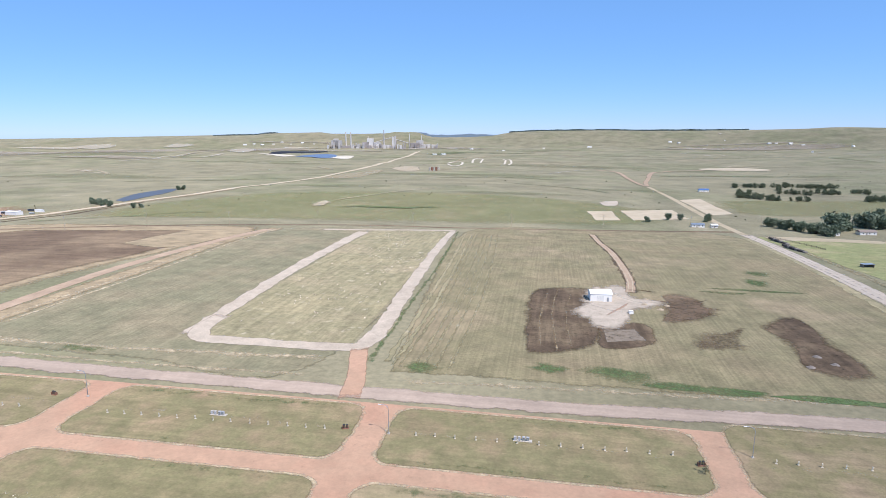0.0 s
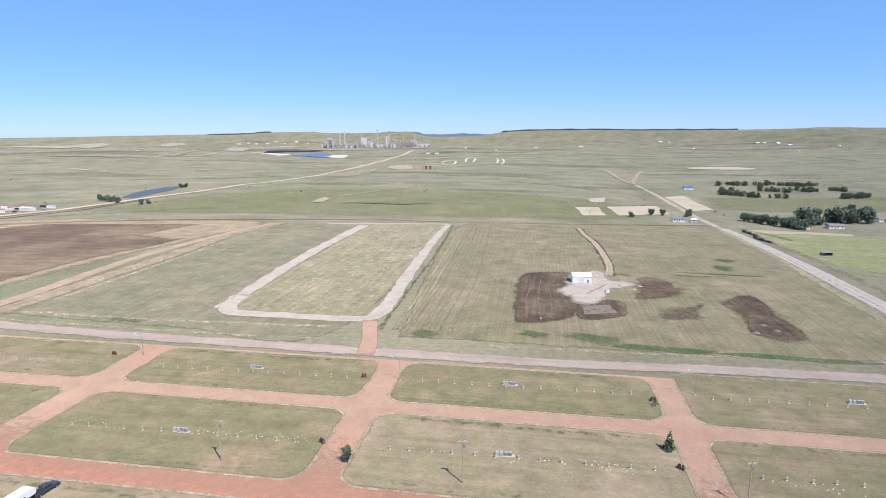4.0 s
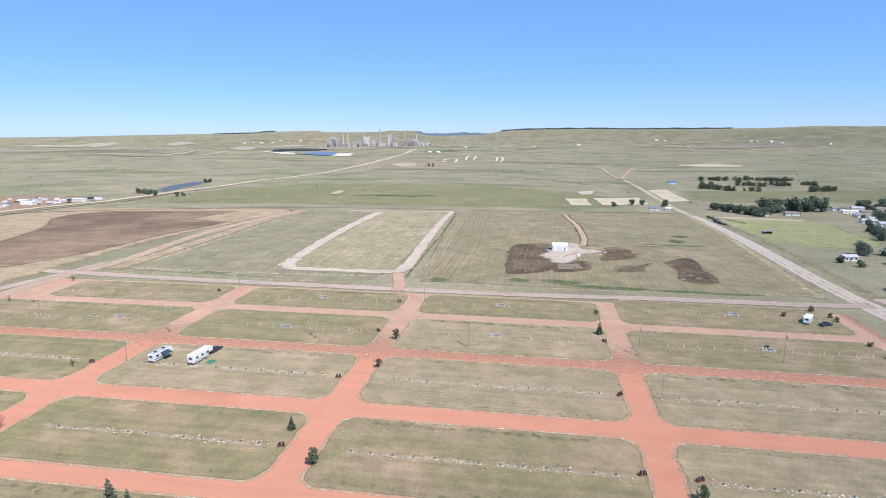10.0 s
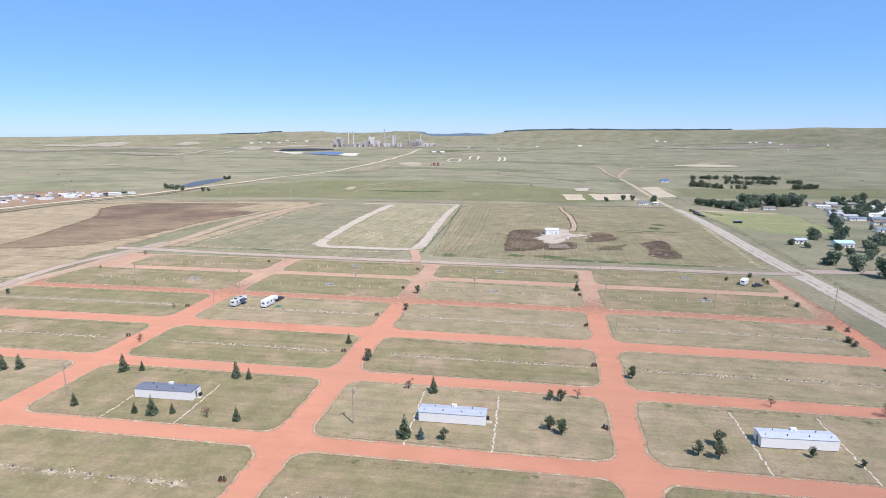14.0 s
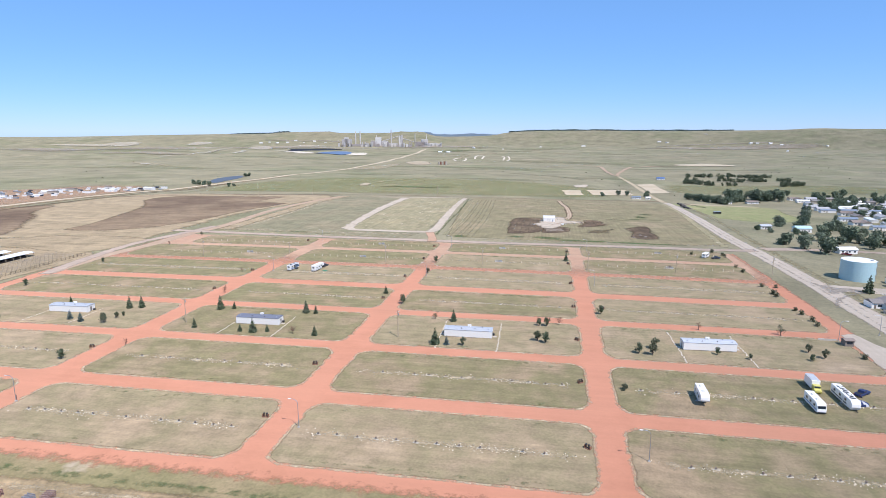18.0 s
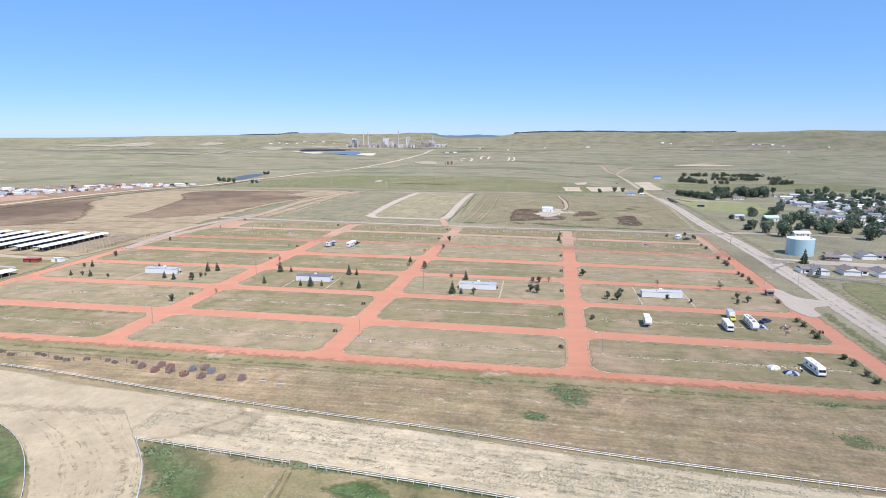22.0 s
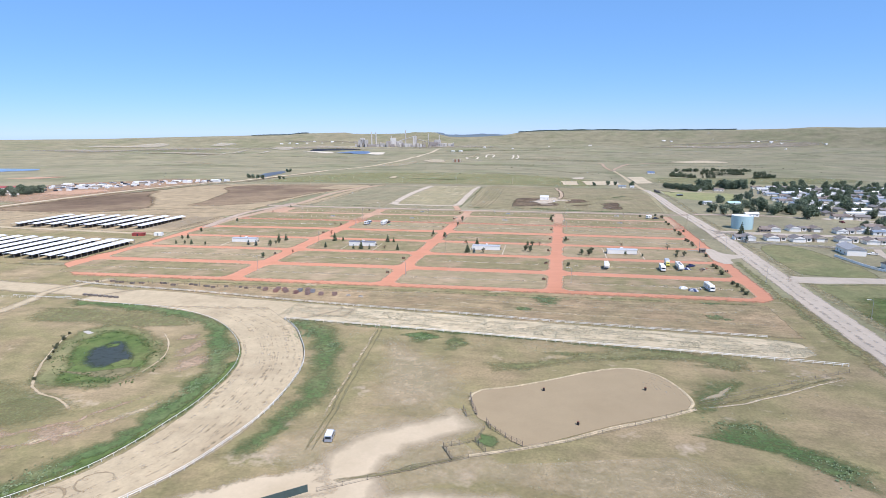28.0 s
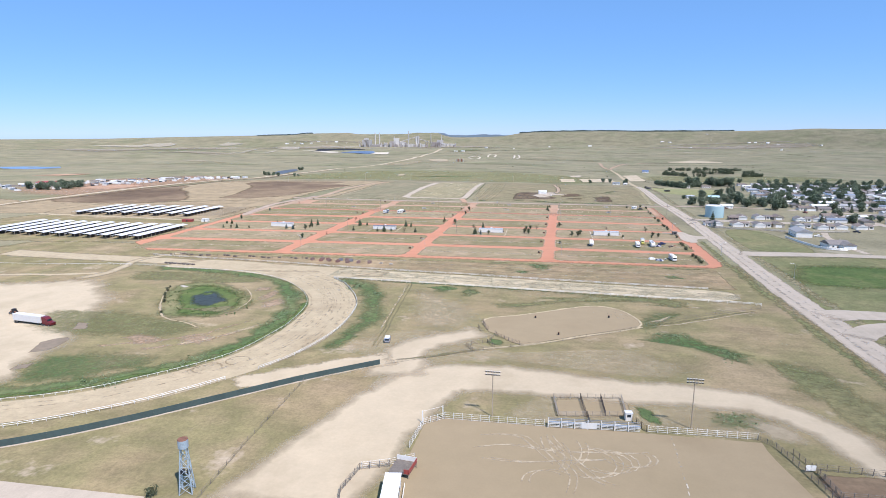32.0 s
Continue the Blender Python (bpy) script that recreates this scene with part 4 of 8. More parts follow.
def hydrant_box(root_at):
    root = thing("water_riser", "low rusty water riser on bare ground", "riser", "water risers")
    part("pipe", tubes(((0, 0, 0.05), (0, 0, 0.75), 0.07)), RUST, root)
    part("outlet_box", boxes((-0.2, 0.2, -0.15, 0.15, 0.3, 0.62)), RAILWOOD, root)
    part("bare_pad", rounded(boxes((-0.8, 0.8, -0.3, 0.3, 0.0, 0.09)), 0.04), BAREPAD, root)
    root.matrix_world = root_at
    return root


post, riser = None, None
rng = random.Random(4)
for j, (y0, y1) in enumerate(ROWS):
    for i, (x0, x1) in enumerate(COLS):
        if j == 2:
            continue
        xa = max(x0, -300) + 8
        step = 5.3
        n = int((x1 - 5 - xa) / step)
        for k in range(n + 1):
            x = xa + k * step + rng.uniform(-0.3, 0.3)
            y = (133.5 + 0.02 * (x + 80) if j == 5 else 174.5 + 0.03 * (x + 80) if j == 6 else (y0 + y1) / 2 - 1) + rng.uniform(-0.2, 0.2)
            m = at(x, y, rng.uniform(-8, 8), dz=0.06)
            if j >= 5:
                post = copy_thing(post, m) if post else hookup_post(m)
            elif rng.random() < 0.8:
                riser = copy_thing(riser, m) if riser else hydrant_box(m)

DRUM = paint("rusty_brown_drum", (0.12, 0.075, 0.05), 0.8, grain=0.3)
barrel = None
for x, y in ((-125.3, 45.3), (-214.1, 87.2), (-213.9, 47.6), (-125.2, 88), (-124.5, 133), (-37.4, 135.6), (-37.3, 89), (-37.3, 46.6), (-24.8, 46.2), (20.4, 138.7), (-219, 178.5), (-126, 174), (-37.5, 172),
             (-38, -76), (-125, -74), (-38, -36), (-126, -36), (-214, -34), (-37.5, 3), (61.5, -40.5)):
    if barrel is None:
        barrel = thing("trash_barrels", "pair of dark rusty trash barrels on a rack", "trash barrel", "trash barrels")
        for dx in (-0.4, 0.4):
            drum = part("barrel", tubes(((dx, 0, 0.2), (dx, 0, 1.15), 0.27, 0.29), n=10), DRUM, barrel)
            part("lid", tubes(((dx, 0, 1.15), (dx, 0, 1.24), 0.31, 0.25), n=10), DARK, drum)
        part("rack", boxes((-0.85, 0.85, -0.4, 0.4, 0.02, 0.2), (-0.85, -0.78, -0.4, 0.4, 0.2, 0.9), (0.78, 0.85, -0.4, 0.4, 0.2, 0.9)), RUST, barrel)
        barrel.matrix_world = at(x, y, 10, dz=0.08)
    else:
        copy_thing(barrel, at(x, y, rng.uniform(-40, 40), dz=0.08))

table = None
for x, y in ((-163.4, 175.3), (-163.1, 132.5), (-79.5, 176), (-78.4, 134.6), (21, 180.5), (20.2, 136.2), (-240, 134)):
    if table is None:
        table = thing("meter_cabinet_row", "grey-blue metal meter cabinets on a slab", "cabinet", "meter cabinets")
        part("slab", boxes((-2.4, 2.4, -0.6, 0.6, 0.0, 0.15)), CONCRETE, table)
        for dx in (-1.9, -0.9, 0.3, 1.3):
            c = part("cabinet", rounded(boxes((dx - 0.38, dx + 0.38, -0.3, 0.3, 0.15, 1.15)), 0.03), GREYFAB if dx > 0 else CONCRETE, table)
            part("cabinet_door", boxes((dx - 0.3, dx + 0.3, -0.325, -0.3, 0.25, 1.05)), STEEL if dx > 0 else GREYFAB, c)
        table.matrix_world = at(x, y, dz=0.06)
    else:
        copy_thing(table, at(x, y, rng.uniform(-6, 6), dz=0.06))

# ---- poles and lamps ----
def utility_pole(x, y, h, label, group, arm=1.0):
    root = thing("utility_pole", label, "utility pole", group, x, y, z=ground_z(x, y) + 0.05)
    part("pole", tubes(((0, 0, -0.3), (0, 0, h), 0.17, 0.11), n=8), POLEWOOD, root)
    ca = part("crossarm", boxes((-arm, arm, -0.07, 0.07, h - 0.75, h - 0.6)), POLEWOOD, root)
    for dx in (-0.9, -0.45, 0.45, 0.9):
        part("insulator", tubes(((dx * arm, 0, h - 0.6), (dx * arm, 0, h - 0.38), 0.06), n=6), OFFWHITE, ca)
    t = part("transformer", tubes(((0.32, 0, h - 2.1), (0.32, 0, h - 1.3), 0.22), n=8), STEEL, root)
    return root


upole = None
for x, y in ((-145.6, 121.5), (-87.1, 121.7), (-26.8, 123), (21.3, 125), (-206, 119.4), (-264.2, 119.2), (73.3, 131.4), (-105, -5), (-196.4, -2.5)):
    if upole is None:
        upole = utility_pole(x, y, 10.8, "weathered wooden utility pole with a transformer", "camp poles")
    else:
        copy_thing(upole, at(x, y, 15 if y > 0 else 60, dz=0.05))


def street_lamp(root_at, h=8.0):
    root = thing("street_lamp", "grey steel lamp post with a curved arm", "lamp post", "curved camp lamps")
    bm = bmesh.new()
    tube(bm, (0, 0, 0), (0, 0, h - 1.2), 0.1, 0.07)
    last = Vector((0, 0, h - 1.2))
    for k in range(1, 6):
        a = math.pi / 2 * k / 5
        p = Vector((-1.3 * (1 - math.cos(a)), 0, h - 1.2 + 1.2 * math.sin(a)))
        tube(bm, last, p, 0.06)
        last = p
    tube(bm, last, last + Vector((-0.7, 0, 0.02)), 0.055)
    part("pole", bm, STEEL, root)
    part("lamp_head", rounded(boxes((-2.7, -1.95, -0.14, 0.14, h - 0.1, h + 0.1)), 0.04), OFFWHITE, root)
    part("footing", boxes((-0.3, 0.3, -0.3, 0.3, -0.1, 0.25)), CONCRETE, root)
    root.matrix_world = root_at
    return root


lamp = None
for x, y, turn in ((-113.7, 89.3, 0), (-23.9, -79.5, 0), (-113.5, -78, 0), (-203, -77, 0), (-202, 89, 0), (-208.2, 179.3, 0), (-114, 173.4, 0), (-24.4, 178, 0), (-25.5, 88, 0), (59.7, 20.6, 180), (78.6, 31, 0), (76, -60, 180), (98, 66, 0), (98, -120, 0)):
    lamp = copy_thing(lamp, at(x, y, turn, dz=0.1)) if lamp else street_lamp(at(x, y, turn, dz=0.1))

# ---- vehicles (length along y, nose to +y) ----
def wheel_on(parent, x, y, r, w=0.24, name="wheel"):
    bm = bmesh.new()
    tube(bm, (x - w / 2, y, r), (x + w / 2, y, r), r, n=12)
    ob = part(name, bm, DARK, parent, "black rubber tyre")
    bm = bmesh.new()
    tube(bm, (x - w / 2 - 0.01, y, r), (x + w / 2 + 0.01, y, r), r * 0.55, n=10)
    part("rim", bm, STEEL, ob)


def trailer_rv(name, label, x, y, turn, length=10.0, fifth=True, body=WHITE, roof=WHITE, stripe=SILVER, awning=None):
    root = thing(name, label, "trailer", "camping trailers", x, y, turn)
    h, a = length / 2, 3.55 if fifth else 3.1
    if fifth:
        prof = [(-h, 0.6), (h - 2.7, 0.6), (h - 2.6, 1.75), (h - 0.35, 1.75), (h, 2.2), (h - 0.1, 3.1), (h - 0.8, a), (-h + 0.15, a), (-h, a - 0.2)]
    else:
        prof = [(-h, 0.55), (h - 0.5, 0.55), (h, 1.4), (h - 0.1, 2.4), (h - 0.7, a), (-h + 0.15, a), (-h, a - 0.2)]
    bm = bmesh.new()
    prism(bm, prof, -1.22, 1.22)
    shell = part("body", rounded(bm, 0.06), body, root)
    part("roof_panel", boxes((-1.12, 1.12, -h + 0.25, h - 0.95, a - 0.01, a + 0.04)), roof, root)
    for yy in (-h * 0.5, h * 0.3):
        part("air_conditioner", rounded(boxes((-0.38, 0.38, yy - 0.5, yy + 0.5, a + 0.04, a + 0.34)), 0.06), OFFWHITE if roof is WHITE else DARK, root)
    for side in (-1, 1):
        part("stripe", boxes((side * 1.222 - 0.012, side * 1.222 + 0.012, -h + 0.4, h - 2.9, 1.0, 1.35)), stripe, root)
        for yy in (-h * 0.62, -h * 0.1, h * 0.42):
            part("window", boxes((side * 1.225 - 0.015, side * 1.225 + 0.015, yy - 0.55, yy + 0.55, 1.75, 2.5)), GLASS, root)
    part("door", boxes((1.21, 1.245, h * 0.14, h * 0.14 + 0.75, 0.75, 2.65)), OFFWHITE, root)
    part("rear_window", boxes((-0.6, 0.6, -h - 0.015, -h + 0.015, 1.9, 2.6)), GLASS, root)
    part("slide_out", rounded(boxes((-1.75, -1.2, -h * 0.35, h * 0.25, 0.85, 2.8)), 0.04), body, root)
    part("bumper", boxes((-1.1, 1.1, -h - 0.15, -h, 0.55, 0.7)), DARK, root)
    for side in (-1.08, 1.08):
        for yy in (-h * 0.18, -h * 0.18 - 0.9):
            wheel_on(root, side, yy, 0.38)
    part("chassis", boxes((-0.9, 0.9, -h + 0.1, h - 2.8, 0.4, 0.62)), DARK, root)
    if not fifth:
        part("hitch", boxes((-0.1, 0.1, h - 0.3, h + 1.1, 0.45, 0.6)), DARK, root)
    part("steps", boxes((1.25, 1.8, h * 0.14, h * 0.14 + 0.75, 0.3, 0.38), (1.25, 1.55, h * 0.14, h * 0.14 + 0.75, 0.5, 0.56)), STEEL, root)
    if awning:
        bm = bmesh.new()
        v = [bm.verts.new(p) for p in ((1.24, -h * 0.3, 2.75), (3.6, -h * 0.3, 2.2), (3.6, h * 0.4, 2.2), (1.24, h * 0.4, 2.75), (1.24, -h * 0.3, 2.78), (3.6, -h * 0.3, 2.23), (3.6, h * 0.4, 2.23), (1.24, h * 0.4, 2.78))]
        for f in ((3, 2, 1, 0), (4, 5, 6, 7), (0, 1, 5, 4), (1, 2, 6, 5), (2, 3, 7, 6), (3, 0, 4, 7)):
            bm.faces.new([v[k] for k in f])
        part("awning", bm, awning, root)
        for yy in (-h * 0.3, h * 0.4):
            part("awning_arm", tubes(((1.24, yy, 1.0), (3.58, yy, 2.2), 0.03)), STEEL, root)
    return root


def pickup(name, label, x, y, turn, col, group="cars"):
    root = thing(name, label, "car", group, x, y, turn)
    bm = bmesh.new()
    prism(bm, [(-2.9, 0.5), (2.85, 0.5), (2.95, 0.8), (2.85, 1.05), (1.3, 1.18), (-2.85, 1.18), (-2.95, 0.8)], -0.98, 0.98)
    part("body", rounded(bm, 0.05), col, root)
    bm = bmesh.new()
    prism(bm, [(-0.95, 1.17), (1.3, 1.17), (0.65, 1.8), (-0.8, 1.85)], -0.86, 0.86)
    cab = part("cab", rounded(bm, 0.05), col, root)
    part("windscreen", boxes((-0.7, 0.7, 0.62, 1.02, 1.3, 1.72)), GLASS, cab)
    for s in (-1, 1):
        part("side_window", boxes((s * 0.85 - 0.025, s * 0.85 + 0.025, -0.7, 0.55, 1.3, 1.7)), GLASS, cab)
        part("headlight", boxes((s * 0.7 - 0.2, s * 0.7 + 0.2, 2.86, 2.965, 0.82, 1.0)), OFFWHITE, root)
        part("tail_light", boxes((s * 0.85 - 0.08, s * 0.85 + 0.08, -2.97, -2.9, 0.8, 1.1)), REDPAINT, root)
    part("bed_liner", boxes((-0.82, 0.82, -2.75, -1.05, 1.16, 1.2)), DARK, root)
    for s in (-0.86, 0.86):
        for yy in (-1.9, 1.9):
            wheel_on(root, s, yy, 0.4)
    return root


def motorhome(label, x, y, turn, length=9.0):
    root = thing("motorhome", label, "motorhome", "motorhomes", x, y, turn)
    h = length / 2
    bm = bmesh.new()
    prism(bm, [(-h, 0.5), (h - 0.1, 0.5), (h, 0.9), (h - 0.1, 1.6), (h - 0.55, 2.7), (h - 1.0, 3.2), (-h + 0.1, 3.2), (-h, 3.0)], -1.22, 1.22)
    part("body", rounded(bm, 0.07), WHITE, root)
    part("windscreen", boxes((-1.0, 1.0, h - 0.42, h - 0.12, 1.6, 2.45)), GLASS, root)
    for s in (-1, 1):
        for yy in (-h * 0.55, 0.0, h * 0.55):
            part("window", boxes((s * 1.225 - 0.02, s * 1.225 + 0.02, yy - 0.5, yy + 0.5, 1.7, 2.4)), GLASS, root)
        part("stripe", boxes((s * 1.225 - 0.012, s * 1.225 + 0.012, -h + 0.2, h - 0.4, 1.1, 1.32)), TRIMBLUE, root)
        for yy in (-h * 0.5, h * 0.62):
            wheel_on(root, s * 1.05, yy, 0.42)
    for yy in (-1.8, 1.4):
        part("air_conditioner", rounded(boxes((-0.4, 0.4, yy - 0.5, yy + 0.5, 3.2, 3.5)), 0.06), OFFWHITE, root)
    part("bumper", boxes((-1.15, 1.15, h - 0.05, h + 0.12, 0.45, 0.75)), DARK, root)
    part("rear_ladder", boxes((-0.7, -0.3, -h - 0.08, -h - 0.02, 0.8, 3.1)), STEEL, root)
    return root


def dome_tent(label, x, y, size, cols, turn=0):
    root = thing("tent", label, "tent", "tents", x, y, turn)
    bm = bmesh.new()
    rings = []
    for k in range(5):
        a = math.pi / 2 * k / 4
        r, z = size * math.cos(a) * (1 if k < 4 else 0.02), 0.62 * size * math.sin(a)
        rings.append([bm.verts.new((r * math.cos(j * math.pi / 4) * 1.2, r * math.sin(j * math.pi / 4), z + 0.05)) for j in range(8)])
    for p, q in zip(rings, rings[1:]):
        for j in range(8):
            bm.faces.new((p[j], p[(j + 1) % 8], q[(j + 1) % 8], q[j]))
    for n, f in enumerate(bm.faces):
        f.material_index = (n % 8) % 2
    part("canopy", bm, cols, root)
    part("door_flap", boxes((-0.5, 0.5, -size * 0.95, -size * 0.9, 0.06, 0.9)), cols[1], root)
    part("fly_poles", tubes(((-size * 1.15, 0, 0.05), (0, 0, 0.66 * size), 0.02), ((size * 1.15, 0, 0.05), (0, 0, 0.66 * size), 0.02)), STEEL, root)


trailer_rv("fifth_wheel_trailer", "white fifth-wheel trailer hitched to a pickup", -178.2, 95.6, -6, 10.6)
pickup("pickup_truck", "charcoal pickup hitched to a white trailer", -177.2, 103.6, -7, CHARCOAL)
trailer_rv("travel_trailer", "white camping trailer with blue-grey roof and awning", -192.8, 94.6, -6, 9.6, False, WHITE, ROOFBLUE, TRIMBLUE, CHARCOAL)
mat_ = thing("ground_mat", "green outdoor mat on the grass", "mat", "", -173.4, 94.0, -6)
part("mat", boxes((-1.2, 1.2, -1.6, 1.6, 0.11, 0.14)), paint("green_woven_mat", (0.05, 0.2, 0.12), 0.9), mat_)
trailer_rv("travel_trailer", "white camping trailer parked beside dark shrubs", 48.6, 174.6, -30, 7.5, False)
pickup("pickup_truck", "black pickup beside a white camper", 54.0, 171.2, -60, CHARCOAL)
trailer_rv("fifth_wheel_trailer", "white fifth-wheel trailer alone on the grass", -3.6, -42.4, 178, 9.4)
motorhome("white motorhome with a wide windscreen", 27.2, -41.2, 180, 9.2)
motorhome("white motorhome beside two dome tents", 43.0, -82.6, 186, 9.6)
race = trailer_rv("race_trailer", "long white enclosed trailer with dark roof lettering and yellow nose", 37.3, -36.0, 180, 13.0, False, WHITE, WHITE, DARK)
for k in range(7):
    part("roof_band", boxes((-0.9 + 0.15 * (k % 2), 0.7 - 0.2 * (k % 3), -4.6 + k * 1.35, -3.7 + k * 1.35, 3.15, 3.17)), DARK, race)
part("nose_band", boxes((-1.24, 1.24, -6.53, -6.51, 1.9, 2.9)), YELLOW, race)
for x, y, t, c in ((52.4, -35.2, 20, REDPAINT), (51.2, -33.8, 80, WHITE), (38.6, -84.4, -30, NAVY), (39.4, -81.6, 45, WHITE)):
    chair = thing("camp_chair", "folding camp chair on the grass", "chair", "camp chairs", x, y, t)
    part("seat", boxes((-0.28, 0.28, -0.25, 0.25, 0.4, 0.45)), c, chair)
    part("backrest", boxes((-0.28, 0.28, 0.22, 0.27, 0.45, 0.95)), c, chair)
    for sx in (-0.26, 0.26):
        for sy in (-0.22, 0.22):
            part("leg", tubes(((sx, sy, 0.05), (sx * 0.8, sy * 0.8, 0.42), 0.02), n=4), STEEL, chair)
truck = thing("box_truck", "yellow-cabbed box truck with a white box", "truck", "", 32.0, -27.8, 178)
part("cargo_box", rounded(boxes((-1.2, 1.2, -4.0, 1.7, 0.9, 3.5)), 0.05), WHITE, truck)
part("cargo_roof", boxes((-1.1, 1.1, -3.9, 1.6, 3.502, 3.54)), ROOFBLUE, truck)
bm = bmesh.new()
prism(bm, [(1.72, 0.5), (4.1, 0.5), (4.2, 1.2), (3.3, 1.45), (2.9, 2.35), (1.72, 2.4)], -1.0, 1.0)
part("cab", rounded(bm, 0.06), YELLOW, truck)
part("windscreen", boxes((-0.8, 0.8, 2.98, 3.2, 1.5, 2.2)), GLASS, truck)
part("chassis", boxes((-0.8, 0.8, -3.9, 3.9, 0.5, 0.88)), DARK, truck)
for s in (-0.95, 0.95):
    for yy in (-2.6, 3.1):
        wheel_on(truck, s, yy, 0.45)
dome_tent("blue-grey dome tent on dry grass", 41.1, -37.0, 1.9, [GREYFAB, NAVY])
dome_tent("small brown dome tent with open flap", 49.6, -36.7, 1.5, [RAILWOOD, SHADE], 30)
dome_tent("grey and white dome tent beside a motorhome", 30.9, -82.2, 1.9, [GREYFAB, WHITE], 10)
dome_tent("navy and white dome tent beside a motorhome", 34.9, -86.2, 2.1, [NAVY, GREYFAB], -15)
pickup("pickup_truck", "navy pickup beside the tents", 44.6, -30.0, -50, NAVY)
van = thing("van", "white and grey van on the dry showground grass", "car", "cars", -86.3, -256, 10)
bm = bmesh.new()
prism(bm, [(-2.5, 0.4), (2.4, 0.4), (2.5, 0.7), (2.35, 1.05), (1.6, 1.2), (0.95, 1.9), (-2.35, 1.95), (-2.5, 1.2)], -0.95, 0.95)
part("body", rounded(bm, 0.06), SILVER, van)
part("roof_panel", boxes((-0.85, 0.85, -2.2, 0.85, 1.94, 2.0)), WHITE, van)
part("windscreen", boxes((-0.8, 0.8, 1.15, 1.5, 1.25, 1.75)), GLASS, van)
part("rear_window", boxes((-0.75, 0.75, -2.52, -2.4, 1.15, 1.75)), GLASS, van)
for s in (-1, 1):
    part("side_window", boxes((s * 0.94 - 0.03, s * 0.94 + 0.03, -2.0, 0.9, 1.2, 1.7)), GLASS, van)
    part("tail_light", boxes((s * 0.83 - 0.08, s * 0.83 + 0.08, -2.53, -2.45, 0.8, 1.1)), REDPAINT, van)
    for yy in (-1.6, 1.6):
        wheel_on(van, s * 0.85, yy, 0.35)
for x, y, t, c, lab in ((166, 30, 80, WHITE, "white pickup beside a garden fence"), (151, 30, 20, SILVER, "silver pickup on a drive"), (186, 118, 90, WHITE, "white pickup parked at the houses"), (214, 190, 10, MAROON, "red pickup parked at the houses"),
                        (143, 205, 70, MAROON, "red pickup in a yard"), (205, 60, 30, CHARCOAL, "dark pickup parked in a yard")):
    pickup("pickup_truck", lab, x, y, t, c)

booth = thing("entrance_booth", "small brown wooden entrance booth", "booth", "", 60.8, 16.2, 5)
part("wall", boxes((-1.6, 1.6, -1.3, 1.3, 0.0, 2.3)), RAILWOOD, booth)
bm = bmesh.new()
prism(bm, [(-1.7, 2.302), (1.7, 2.302), (1.7, 2.4), (0, 2.9), (-1.7, 2.4)], -1.9, 1.9)
part("roof", bm, SHINGLE_BROWN, booth)
part("window", boxes((-1.0, 1.0, -1.33, -1.3, 1.0, 1.8)), GLASS, booth)
part("door", boxes((1.6, 1.64, -0.4, 0.45, 0.1, 2.0)), TANWALL, booth)
wall = thing("entrance_wall", "low pale concrete entrance wall", "wall", "", 55.8, 20.4, 0)
part("wall", boxes((-3.2, 3.2, -0.15, 0.15, 0, 0.8)), CONCRETE, wall)

shed = thing("field_shed", "white metal shed beside a dirt heap in the field", "shed", "", -49.6, 317.6, 4)
part("wall", boxes((-5.0, 5.0, -4.2, 4.2, 0, 3.6)), WHITEWALL, shed)
bm = bmesh.new()
prism(bm, [(-4.4, 3.602), (4.4, 3.602), (4.4, 3.72), (0, 5.0), (-4.4, 3.72)], -5.2, 5.2)
part("roof", bm, ROOFWHITE, shed)
part("roller_door", boxes((-2.0, 1.2, -4.25, -4.2, 0.05, 2.9)), OFFWHITE, shed)
part("side_door", boxes((2.6, 3.5, -4.25, -4.2, 0.05, 2.1)), STEEL, shed)

# ---- rails ----
def rail_fence(name, label, points, height, gap, post_r, rails, material, rail_r=0.05, group="fences", step=None, lift=0.0):
    """Posts and rails along a line; up to 300 posts stay single parts, alike posts share one mesh."""
    line = spline(points, gap)
    root = thing(name, label, "fence", group, *line[0], z=0)
    root.matrix_world = Matrix.Identity(4)
    pm = None
    for x, y in line:
        if pm is None:
            p = part("post", boxes((-post_r, post_r, -post_r, post_r, -0.2, height)), material, root)
            pm = p.data
        else:
            p = new("post", pm)
            p.parent = root
        p.location = (x, y, ground_z(x, y) + lift)
    for z in rails:
        bm = bmesh.new()
        last = None
        for k, (x, y) in enumerate(line):
            (ax, ay), (bx, by) = line[max(0, k - 1)], line[min(len(line) - 1, k + 1)]
            d = Vector((by - ay, ax - bx, 0)).normalized() * rail_r
            zz = ground_z(x, y) + z + lift
            ring_ = [bm.verts.new(p) for p in ((x + d.x, y + d.y, zz), (x, y, zz + rail_r), (x - d.x, y - d.y, zz), (x, y, zz - rail_r))]
            if last:
                for q in range(4):
                    bm.faces.new((last[q], last[(q + 1) % 4], ring_[(q + 1) % 4], ring_[q]))
            last = ring_
        bmesh.ops.recalc_face_normals(bm, faces=bm.faces)
        part("rail", bm, material, root)
    return root


